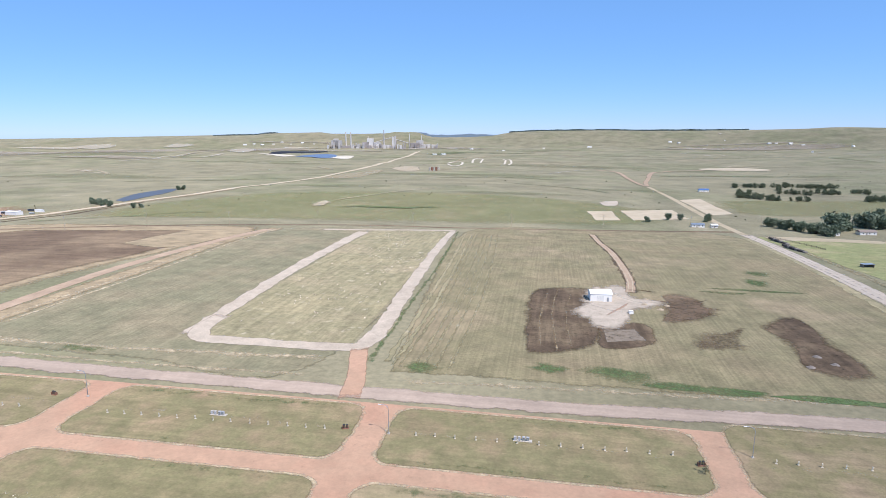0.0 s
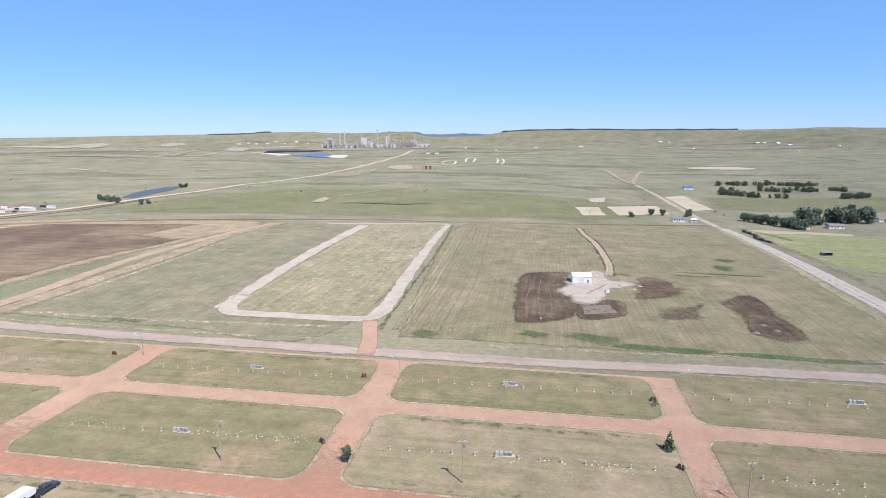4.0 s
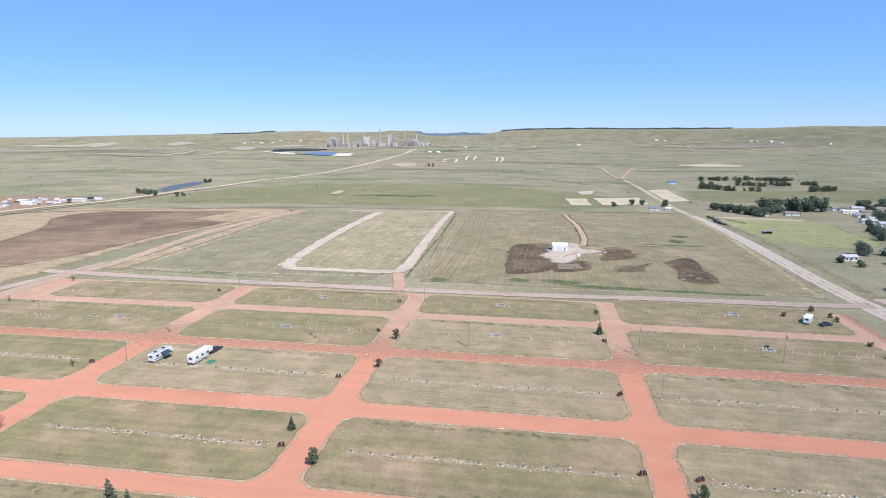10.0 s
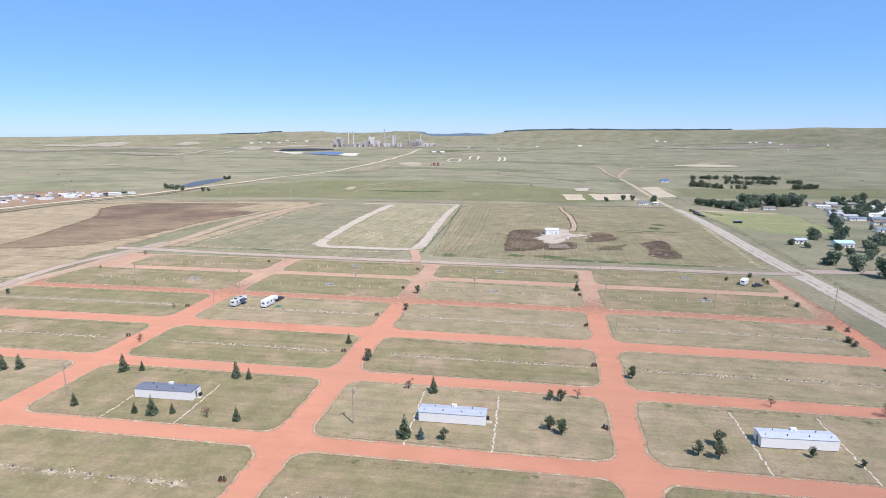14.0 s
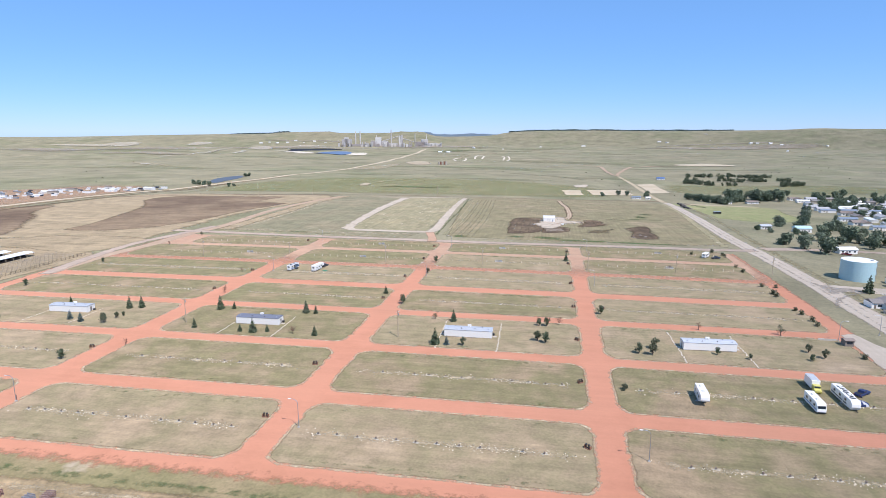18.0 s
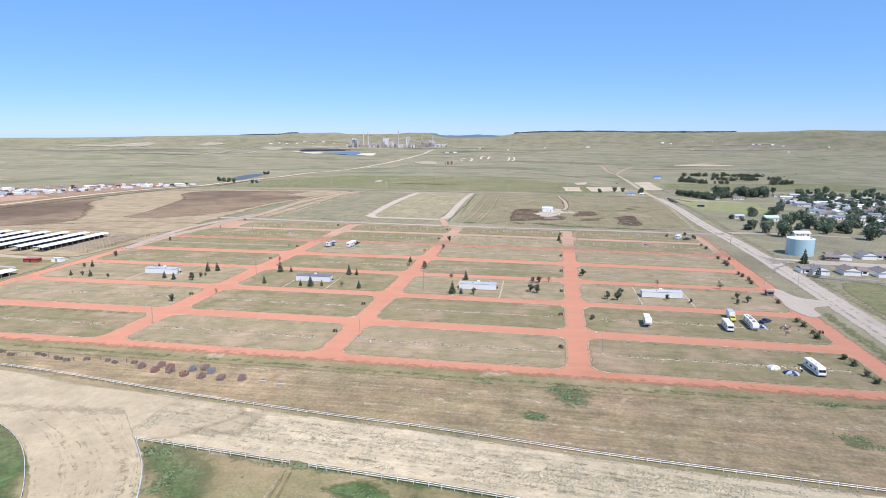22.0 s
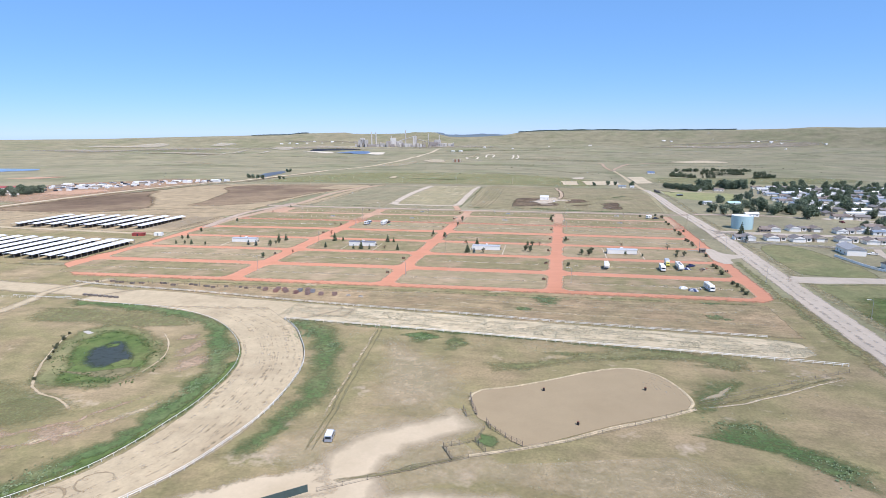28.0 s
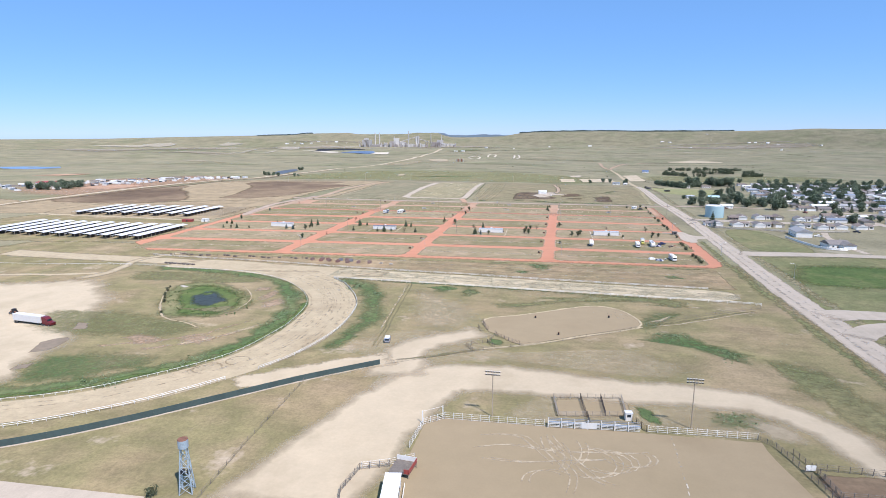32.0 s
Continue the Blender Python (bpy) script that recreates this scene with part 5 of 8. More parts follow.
RAIL = dict(height=1.15, gap=3.0, post_r=0.07, rails=(0.65, 1.12), material=OFFWHITE, rail_r=0.075, group="racetrack rails")
rail_fence("track_rail", "white two-bar racetrack rail along the old track", [(64, -180.8), (38, -178.3), (-6, -174.6), (-34, -172.5), (-67, -169), (-96, -166.6)], **RAIL)
rail_fence("track_rail", "white two-bar racetrack rail along the old track", [(-101, -166.1), (-117, -164.8), (-144.2, -162.4)], **RAIL)
rail_fence("track_rail", "white two-bar racetrack rail round the bend", [(-144.6, -162.6), (-134, -174), (-126.5, -185.5), (-119, -199), (-113.4, -214.5), (-110.1, -237), (-110.3, -255), (-114, -276), (-120, -290)], **RAIL)
rail_fence("track_rail", "white two-bar racetrack rail beside the green windbreak", [(-126, -300), (-142, -320.5), (-166, -339.5), (-200, -352)], **RAIL)
rail_fence("track_rail", "low white racetrack inner rail", [(-300, -146), (-262, -148.7), (-231, -152.8), (-206, -155), (-186, -161.8), (-170, -171), (-154.2, -186), (-143.7, -200.4), (-136.8, -216), (-133.3, -236), (-133, -252), (-137, -279), (-152, -302), (-170, -319), (-200, -332)], 0.8, 3.0, 0.06, (0.72,), OFFWHITE, 0.07, "racetrack rails")
rail_fence("track_rail", "low white racetrack rail beside the camp", [(47.5, -154.3), (-2, -151), (-33.5, -148.3), (-72, -143.6), (-108, -140.5), (-153, -135.3), (-205, -127.5), (-263, -122), (-290, -117)], 1.0, 3.0, 0.06, (0.5, 0.95), OFFWHITE, 0.07, "racetrack rails")
rail_fence("track_rail", "low white racetrack rail on the far straight", [(-400, -158), (-330, -152), (-266, -146)], 0.9, 4.0, 0.06, (0.8,), OFFWHITE, 0.07, "racetrack rails")

# green cloth windbreak
root = thing("windbreak_fence", "long dark green cloth windbreak fence", "fence", "", -82, -279, z=0)
root.matrix_world = Matrix.Identity(4)
line = spline([(-82, -279.3), (-100.8, -295.5), (-118, -313), (-138, -333), (-157.5, -348.5), (-190, -368)], 3.0)
for (ax, ay), (bx, by) in zip(line, line[1:]):
    bm = bmesh.new()
    d = Vector((by - ay, ax - bx, 0)).normalized() * 0.04
    za, zb = ground_z(ax, ay), ground_z(bx, by)
    vs = [bm.verts.new(p) for p in ((ax - d.x, ay - d.y, za + 0.1), (bx - d.x, by - d.y, zb + 0.1), (bx - d.x, by - d.y, zb + 1.85), (ax - d.x, ay - d.y, za + 1.85),
                                    (ax + d.x, ay + d.y, za + 0.1), (bx + d.x, by + d.y, zb + 0.1), (bx + d.x, by + d.y, zb + 1.85), (ax + d.x, ay + d.y, za + 1.85))]
    for f in ((0, 1, 2, 3), (7, 6, 5, 4), (3, 2, 6, 7), (0, 4, 5, 1)):
        bm.faces.new([vs[k] for k in f])
    part("cloth_panel", bm, GREENNET, root)
pm = None
for x, y in line:
    if pm is None:
        p = part("post", tubes(((0, 0, 0), (0, 0, 1.95), 0.036)), POLEWOOD, root)
        pm = p.data
    else:
        p = new("post", pm)
        p.parent = root
    p.location = (x, y, ground_z(x, y))
bm = bmesh.new()
for (ax, ay), (bx, by) in zip(line, line[1:]):
    d = Vector((by - ay, ax - bx, 0)).normalized()
    if d.y > 0:
        d = -d
    vs = [bm.verts.new((px, py, ground_z(px, py) + 0.07)) for px, py in ((ax, ay), (bx, by), (bx + d.x * 0.9, by + d.y * 0.9), (ax + d.x * 0.9, ay + d.y * 0.9))]
    bm.faces.new(vs)
part("gravel_strip", bm, GRAVEL, root, "pale gravel strip along the cloth")

# ---- rodeo ground ----
def panel_fence(name, label, points, height, gap, bars, material, post_r=0.06, group="rodeo fences", closed=False):
    pts = list(points) + ([points[0]] if closed else [])
    line = [tuple(pts[0])]
    for (ax, ay), (bx, by) in zip(pts, pts[1:]):
        n = max(1, round(math.hypot(bx - ax, by - ay) / gap))
        line += [(ax + (bx - ax) * k / n, ay + (by - ay) * k / n) for k in range(1, n + 1)]
    root = thing(name, label, "fence", group, *line[0], z=0)
    root.matrix_world = Matrix.Identity(4)
    pm = None
    for x, y in line:
        if pm is None:
            p = part("post", boxes((-post_r, post_r, -post_r, post_r, -0.2, height + 0.1)), material, root)
            pm = p.data
        else:
            p = new("post", pm)
            p.parent = root
        p.location = (x, y, ground_z(x, y))
    for (ax, ay), (bx, by) in zip(line, line[1:]):
        bm = bmesh.new()
        za, zb = ground_z(ax, ay), ground_z(bx, by)
        for k in range(bars):
            z = 0.25 + (height - 0.3) * k / max(1, bars - 1)
            tube(bm, (ax, ay, za + z), (bx, by, zb + z), 0.036, n=4, caps=False)
        part("panel", bm, material, root)
    return root


panel_fence("arena_fence", "white pipe arena fence with open panels", [(-53, -314.8), (-27, -314.6)], 1.9, 2.4, 4, OFFWHITE)
panel_fence("arena_fence", "white pipe arena fence with open panels", [(-1.5, -313), (24, -312.4)], 1.8, 2.4, 4, OFFWHITE)
panel_fence("arena_fence", "white pipe arena fence with open panels", [(-58.3, -331.5), (-57.8, -319), (-53, -314.8)], 1.8, 2.4, 4, OFFWHITE)
panel_fence("arena_gate", "tall white pipe gate at the arena corner", [(-58.2, -318.2), (-53.6, -314.2)], 3.4, 6, 2, WHITE, 0.1)
panel_fence("board_fence", "dark weathered board arena fence", [(24, -312.6), (27, -316), (28.5, -322), (31, -336), (36, -380)], 1.4, 2.4, 5, RAILWOOD)
panel_fence("board_fence", "dark weathered board fence along the side pens", [(30, -318), (31.5, -324.4), (33, -336), (39, -380)], 1.3, 2.4, 4, RAILWOOD)
panel_fence("cattle_pen", "weathered cattle pen beside the arena", [(32, -325), (45.5, -325.3), (47, -336), (32.5, -336)], 1.6, 2.4, 4, RAILWOOD, closed=True)
panel_fence("holding_pen", "weathered board holding pen behind the chutes", [(-25, -296.5), (-6.2, -293.5), (-5.9, -305), (-23.6, -308)], 1.5, 2.3, 5, PENWOOD, closed=True)
panel_fence("pen_divider", "weathered board divider inside the holding pens", [(-17.5, -295.4), (-16.3, -306.8)], 1.6, 2.3, 5, SHADE)
panel_fence("pen_divider", "weathered board divider inside the holding pens", [(-11.9, -294.4), (-11.3, -305.8)], 1.6, 2.3, 5, SHADE)
panel_fence("alley_fence", "dark alley boards from pens to chutes", [(-16, -307), (-15.6, -313)], 1.7, 2, 5, SHADE)
panel_fence("alley_fence", "dark alley boards from pens to chutes", [(-5.8, -305), (-1.8, -312.8)], 1.7, 2, 5, SHADE)
panel_fence("round_pen", "rough board pen beside the announcer's stand", [(-60.5, -340.5), (-66.8, -343), (-67.8, -352), (-66, -358)], 1.6, 2.2, 5, RAILWOOD)
panel_fence("round_pen", "white pipe pen beside the announcer's stand", [(-55.8, -336.6), (-61, -340), (-66.5, -342.5)], 1.7, 2.2, 4, OFFWHITE)
chutes = thing("bucking_chutes", "row of white steel bucking chutes", "chute", "", -14.6, -314.2, 4)
for k in range(7):
    x = -11.5 + k * 3.3
    gate = part("chute_gate", boxes(*[(x + 0.1, x + 2.9, -0.05, 0.05, 0.3 + q * 0.38, 0.39 + q * 0.38) for q in range(5)], *[(x + d, x + d + 0.08, -0.045, 0.045, 0.3, 1.9) for d in (0.1, 1.45, 2.82)]), OFFWHITE, chutes)
    part("gate_post", boxes((x - 0.12, x + 0.1, -0.14, 0.14, 0, 2.6)), OFFWHITE, chutes)
    part("catwalk_rail", boxes((x, x + 3.2, 1.3, 1.4, 1.5, 1.62), (x, x + 3.2, 1.3, 1.4, 1.9, 2.02)), STEEL, chutes)
part("banner", boxes((-3.2, 0.6, -0.12, -0.07, 0.3, 1.8)), WHITE, chutes)
part("catwalk", boxes((-11.5, 11.5, 0.9, 1.9, 0.85, 0.95)), STEEL, chutes)
cab = thing("judge_cabin", "small white cabin on the pen's corner", "cabin", "", -5.6, -306.8, 8)
part("wall", boxes((-0.85, 0.85, -0.7, 0.7, 0, 2.2)), WHITEWALL, cab)
part("roof", boxes((-1.0, 1.0, -0.85, 0.85, 2.202, 2.3)), ROOFWHITE, cab)
part("window", boxes((-0.5, 0.5, -0.73, -0.7, 1.1, 1.8)), GLASS, cab)
stand = thing("announcer_stand", "white announcer's cabin beside the rodeo arena", "cabin", "", -56.6, -352.6, 10)
part("wall", boxes((-1.6, 1.6, -5.0, 4.4, 0.2, 3.0)), WHITEWALL, stand)
part("roof", boxes((-1.75, 1.75, -5.2, 4.6, 3.002, 3.14)), ROOFWHITE, stand)
part("window", boxes((-1.2, 0.2, -5.04, -5.0, 1.2, 2.2)), GLASS, stand)
part("window", boxes((1.6, 1.64, -3.0, 2.0, 1.3, 2.3)), GLASS, stand)
part("stair_rail", boxes((2.3, 2.4, -4.8, 4.4, 0.9, 1.0), (2.3, 2.4, -4.8, 4.4, 0.4, 0.5), (2.3, 2.4, 4.3, 4.4, 0, 1.0), (2.3, 2.4, -4.8, -4.7, 0, 1.0)), OFFWHITE, stand)
plat = thing("judge_platform", "red-railed judges' platform with a white banner", "platform", "", -57.0, -342.2, -6)
part("deck", boxes((-2.4, 2.4, -2.6, 2.6, 1.2, 1.35)), RAILWOOD, plat)
part("red_rail", boxes((1.2, 2.4, -2.6, -2.5, 1.35, 2.4), (2.3, 2.4, -2.6, 2.6, 1.35, 2.4)), REDPAINT, plat)
part("banner", boxes((-2.4, 2.4, 2.55, 2.62, 1.4, 2.5)), WHITE, plat)
for sx in (-2.3, 2.3):
    for sy in (-2.5, 2.5):
        part("leg", boxes((sx - 0.08, sx + 0.08, sy - 0.08, sy + 0.08, -0.1, 1.2)), POLEWOOD, plat)

def arena_light(x, y, h):
    root = thing("arena_floodlight", "tall wooden floodlight pole beside the rodeo arena", "floodlight", "arena floodlights", x, y)
    part("pole", tubes(((0, 0, -0.2), (0, 0, h), 0.16, 0.1), n=8), POLEWOOD, root)
    for z in (h - 0.2, h - 1.0):
        part("crossarm", boxes((-1.9, 1.9, -0.06, 0.06, z - 0.07, z + 0.07)), POLEWOOD, root)
        for k in range(6):
            xx = -1.75 + k * 0.7
            lampb = part("lamp_head", tubes(((xx, -0.05, z + 0.2), (xx, -0.45, z + 0.05), 0.12, 0.27), n=8), OFFWHITE, root)
            part("lens", tubes(((xx, -0.45, z + 0.05), (xx, -0.47, z + 0.04), 0.24, 0.24), n=8), GLASS, lampb)


arena_light(-40.8, -311.2, 13.0)
arena_light(9.4, -309.2, 13.6)
tower = thing("lattice_tower", "pale blue steel lattice tower with a rusty-topped drum", "tower", "", -99.6, -357.6, 20)
H = 10.2
legs = [(sx * 1.3, sy * 1.3, sx * 0.58, sy * 0.58) for sx, sy in ((-1, -1), (1, -1), (1, 1), (-1, 1))]
TBLUE = paint("pale_blue_steel", (0.4, 0.47, 0.5), 0.6, grain=0.2, dirt=(0.33, 0.24, 0.18))
for x0, y0, x1, y1 in legs:
    part("leg", tubes(((x0, y0, -0.2), (x1, y1, H), 0.13, 0.1)), TBLUE, tower)
for k in range(5):
    a, b = k / 5, (k + 1) / 5
    for i in range(4):
        p, q = legs[i], legs[(i + 1) % 4]
        P = lambda l, t: (l[0] + (l[2] - l[0]) * t, l[1] + (l[3] - l[1]) * t, H * t)
        for u, w in ((P(p, a), P(q, b)), (P(q, a), P(p, b)), (P(p, b), P(q, b))):
            part("brace", tubes((u, w, 0.06), n=4), TBLUE, tower)
drum = part("drum", tubes(((0, 0, H), (0, 0, H + 1.8), 1.05, 1.05), n=16), TBLUE, tower)
part("drum_top", tubes(((0, 0, H + 1.8), (0, 0, H + 1.95), 1.08, 0.95), n=16), RUST, drum)
part("speakers", boxes((-0.9, -0.2, -0.5, 0.4, H * 0.42, H * 0.42 + 0.8), (0.3, 1.0, -0.3, 0.5, H * 0.4, H * 0.4 + 0.8)), DARK, tower)

semi = thing("semi_truck", "maroon semi-truck with a long white trailer", "truck", "", -241.5, -257.8, -96)
part("trailer_box", rounded(boxes((-1.3, 1.3, -8.5, 6.8, 1.1, 4.0)), 0.05), WHITE, semi)
bm = bmesh.new()
prism(bm, [(7.4, 0.6), (12.2, 0.6), (12.35, 1.7), (10.6, 1.95), (10.1, 3.1), (9.0, 3.8), (7.4, 3.9)], -1.2, 1.2)
part("tractor", rounded(bm, 0.07), MAROON, semi)
part("windscreen", boxes((-1.0, 1.0, 10.15, 10.5, 2.1, 2.9)), GLASS, semi)
part("chassis", boxes((-0.6, 0.6, -8.3, 11.8, 0.6, 1.08)), DARK, semi)
for s in (-1.1, 1.1):
    for yy in (-7.6, -6.4, 7.6, 8.8, 11.3):
        wheel_on(semi, s, yy, 0.52, 0.45)
for x, y, t in ((-259, -259, 30), (-262, -247, 80)):
    tr = thing("tractor", "old dark farm tractor on bare dirt", "tractor", "tractors", x, y, t)
    part("body", rounded(boxes((-0.45, 0.45, -1.4, 1.7, 0.7, 1.5)), 0.08), RUST, tr)
    part("cab", boxes((-0.7, 0.7, -1.3, 0.1, 1.5, 2.6)), DARK, tr)
    for s in (-0.9, 0.9):
        wheel_on(tr, s, -0.9, 0.8, 0.4)
        wheel_on(tr, s, 1.3, 0.5, 0.3)

# arena markings and barrels
rng = random.Random(5)
y = -315.0
while y > -385:
    n = rng.uniform(0.7, 2.6)
    x = 3.7 - 0.7 * smooth(-315, -345, y) + rng.uniform(-0.08, 0.08)
    road("chalk_dash", [(x, y), (x - 0.02, y - n / 2), (x - 0.04, y - n)], 0.3, 0.17, STONE, "dash of a broken white chalk line", ragged=0.1, step=0.6, category="marking", band=0.1, seed=int(-y * 3))
    y -= n + rng.uniform(0.1, 0.7)
for k, (x, y) in enumerate(((-33.7, -217.5), (-3.8, -212), (-24.1, -238))):
    b = thing("barrel", "dark steel barrel standing in the arena", "barrel", "riding barrels", x, y)
    part("drum", tubes(((0, 0, 0.1), (0, 0, 1.05), 0.32), n=12), DARK, b)
    part("rim", tubes(((0, 0, 1.05), (0, 0, 1.1), 0.34), n=12), RUST, b)
def berm(label, points, width, height, material, seed):
    """A low rounded bank of earth along a line."""
    line = spline(points, 2.0)
    bm, last = bmesh.new(), None
    for k, (x, y) in enumerate(line):
        a, b = line[max(0, k - 1)], line[min(len(line) - 1, k + 1)]
        d = Vector((b[1] - a[1], a[0] - b[0])).normalized()
        h = height * (0.8 + 0.4 * noise.noise((x / 4, y / 4, seed))) * min(1.0, k / 2, (len(line) - 1 - k) / 2)
        row = []
        for f, g in ((-1, -0.05), (-0.55, 0.55), (0, 1.0), (0.55, 0.55), (1, -0.05)):
            px, py = x + d.x * f * width / 2, y + d.y * f * width / 2
            row.append(bm.verts.new((px, py, ground_z(px, py) + 0.06 + g * h)))
        if last:
            for q in range(4):
                bm.faces.new((last[q], row[q], row[q + 1], last[q + 1]))
        last = row
    bmesh.ops.recalc_face_normals(bm, faces=bm.faces)
    if sum(f.normal.z for f in bm.faces) < 0:
        bmesh.ops.reverse_faces(bm, faces=bm.faces)
    for f in bm.faces:
        f.smooth = True
    return tagged(link_mesh("berm", bm, material), label, "bank", kind="structure")


berm("low pale earth rim round the riding arena", RIM[2:16], 1.0, 0.4, SCUFF, 1.0)
berm("low pale earth bank along the riding arena", [(8.5, -222.6), (-5.2, -232.2), (-15.9, -238.5), (-27.5, -247), (-37.7, -252.8), (-50.1, -258.4)], 1.3, 0.35, SCUFF, 2.0)
road("ditch_track", [(-80, -276), (-66.8, -268.8), (-58.7, -263.7), (-50, -258.8)], 2.4, 0.13, RUTGREEN, "weedy dark ditch along a wire fence", 0.5, seed=152, band=1.0, most=0.7)
road("ditch_track", [(8.6, -221), (16.6, -217), (27.2, -211), (39, -203), (49.3, -196), (60.7, -189.5)], 2.4, 0.13, RUTGREEN, "weedy dark ditch along a wire fence", 0.5, seed=153, band=1.0, most=0.6)
road("ditch_track", [(10, -222.4), (18, -219.2), (28, -213.2), (40, -205), (52, -196.5), (62, -191)], 1.5, 0.135, DUST, "pale pipeline scar along the ditch", 0.4, seed=154, band=0.6, most=0.7)
panel_fence("arena_wing_fence", "short rusty fence at the arena's gate", [(-54.7, -225.5), (-53.4, -231), (-51.2, -236.6)], 1.5, 2.2, 3, PANELRUST)
panel_fence("arena_wing_fence", "short rusty fence at the arena's gate", [(-55.3, -234.5), (-53.8, -238.2), (-51.2, -236.8)], 1.5, 2.0, 3, PANELRUST)
panel_fence("arena_pen", "weathered catch pen at the warm-up arena", [(-48, -241), (-46.6, -244.2), (-43.8, -246.8), (-40.7, -249.8), (-37.8, -251.8)], 1.5, 2.0, 4, PANELRUST)
panel_fence("arena_pen", "weathered catch pen at the warm-up arena", [(-49.6, -251.6), (-46.3, -256.4)], 1.4, 2.0, 4, RAILWOOD)
panel_fence("arena_pen", "weathered catch pen at the warm-up arena", [(-56.8, -255.7), (-53.7, -261.1)], 1.4, 2.0, 4, RAILWOOD)
panel_fence("arena_pen", "weathered catch pen at the warm-up arena", [(-56.8, -255.7), (-49.4, -251.6), (-48, -245)], 1.3, 2.4, 3, RAILWOOD)
patch("green_patch", [(-50, -246), (-46, -246), (-42, -251), (-44, -255), (-50, -252)], 0.13, LUSH, "green weeds in the catch pen", 1.5, "ground", seed=155, band=2.5, most=0.7)
patch("bare_patch", [(9.5, -217.5), (13, -213), (19, -206), (23, -203), (21, -210), (16, -215.5)], 0.09, DUST, "pale bare patch beside the arena's end", 2.5, "ground", seed=156, band=4.2, most=0.6)
patch("green_patch", [(6, -226), (13, -224), (24, -207), (27, -199), (16, -202), (9, -210)], 0.075, LUSH, "green weeds round a pale bare patch", 2.5, "ground", seed=157, band=5, most=0.45)
panel_fence("wire_fence", "thin post fence across the dry grass", [(10, -219), (32, -204.5), (62, -186)], 1.1, 5, 2, RAILWOOD, 0.04)
panel_fence("wire_fence", "thin post fence across the dry grass", [(-80, -279), (-66, -269.5), (-50, -259.5), (-27, -248), (-5, -233), (8, -223.5)], 1.1, 5, 2, RAILWOOD, 0.04)
panel_fence("wire_fence", "thin post fence beside the windbreak", [(-101, -297), (-98.5, -335), (-96, -358), (-95, -380)], 1.1, 4, 2, RAILWOOD, 0.04)

# crates of old pen panels
STACKRUST = paint("brown_panel_paint", (0.33, 0.22, 0.18), 0.8, grain=0.25)
PANELBLUE = paint("chalky_blue_panel_paint", (0.29, 0.28, 0.29), 0.7, grain=0.25)
PANELRED = paint("chalky_red_panel_paint", (0.34, 0.19, 0.15), 0.7, grain=0.2)
rng = random.Random(12)
stack = {}
for k, (x, y) in enumerate(((-176.1, -119.2), (-169.4, -121.5), (-170, -117.3), (-164, -121.1), (-157.8, -122.9), (-157.5, -118.7), (-151.3, -123.5), (-150.5, -119.2), (-144.3, -123.5), (-137.6, -122.7), (-166, -118.4), (-154, -117.0))):
    col, word = ((STACKRUST, "rusty brown"), (PANELBLUE, "faded blue"), (PANELRED, "faded red"))[(0, 2, 0, 0, 2, 1, 0, 1, 0, 0, 2, 0)[k]]
    st = thing("panel_stack", word + " stacked livestock panels in rough grass", "panel stack", "panel stacks", x, y, rng.uniform(-15, 15))
    st.scale = 0.78, 0.78, 0.9
    for q in range(4):
        yy = -1.3 + q * 0.85
        panel = part("panel", boxes((-1.35, 1.35, yy, yy + 0.16, 0.15, 0.36)), col, st)
        for z in (0.6, 1.05, 1.5):
            part("rail", boxes((-1.35, 1.35, yy, yy + 0.16, z, z + 0.24)), col, panel)
        for xx in (-1.35, -0.45, 0.45, 1.27):
            part("upright", boxes((xx, xx + 0.09, yy - 0.01, yy + 0.11, 0.05, 1.7)), col, panel)
for k, (x, y) in enumerate(((-130.3, -123), (-123.7, -124.1))):
    b = thing("scrap_pile", "pale scrap bundle in rough grass", "scrap", "scrap piles", x, y, 20 * k)
    part("bundle", rounded(boxes((-1.1, 1.1, -0.3, 0.3, 0, 0.7)), 0.15), CONCRETE, b)
    part("bundle", rounded(boxes((-0.7, 0.6, 0.3, 0.8, 0, 0.9)), 0.15), RAILWOOD, b)

for k in range(34):
    x = -284 + 3.1 * k + rng.uniform(-1.2, 1.2)
    y = -114.5 - 4.0 * (x + 284) / 110 + rng.uniform(-1.2, 2.2)
    if rng.random() < 0.45:
        b = thing("old_post", "old leaning post in rough weeds", "post", "old posts", x, y, rng.uniform(0, 90))
        part("post", tubes(((0, 0, -0.1), (rng.uniform(-0.3, 0.3), rng.uniform(-0.3, 0.3), rng.uniform(1.2, 2.3)), 0.1)), RAILWOOD, b)
    else:
        b = thing("scrap_crate", "dark rusty scrap crate in rough weeds", "scrap", "scrap along the fence", x, y, rng.uniform(-25, 25))
        w = rng.uniform(0.6, 1.5)
        part("crate", boxes((-w, w, -0.5, -0.42, 0, 0.9), (-w, w, 0.42, 0.5, 0, 0.9), (-w, -w + 0.08, -0.5, 0.5, 0, 0.9), (w - 0.08, w, -0.5, 0.5, 0, 0.9), (-w, w, -0.5, 0.5, 0.2, 0.3)), PANELRUST if k % 3 else RAILWOOD, b)
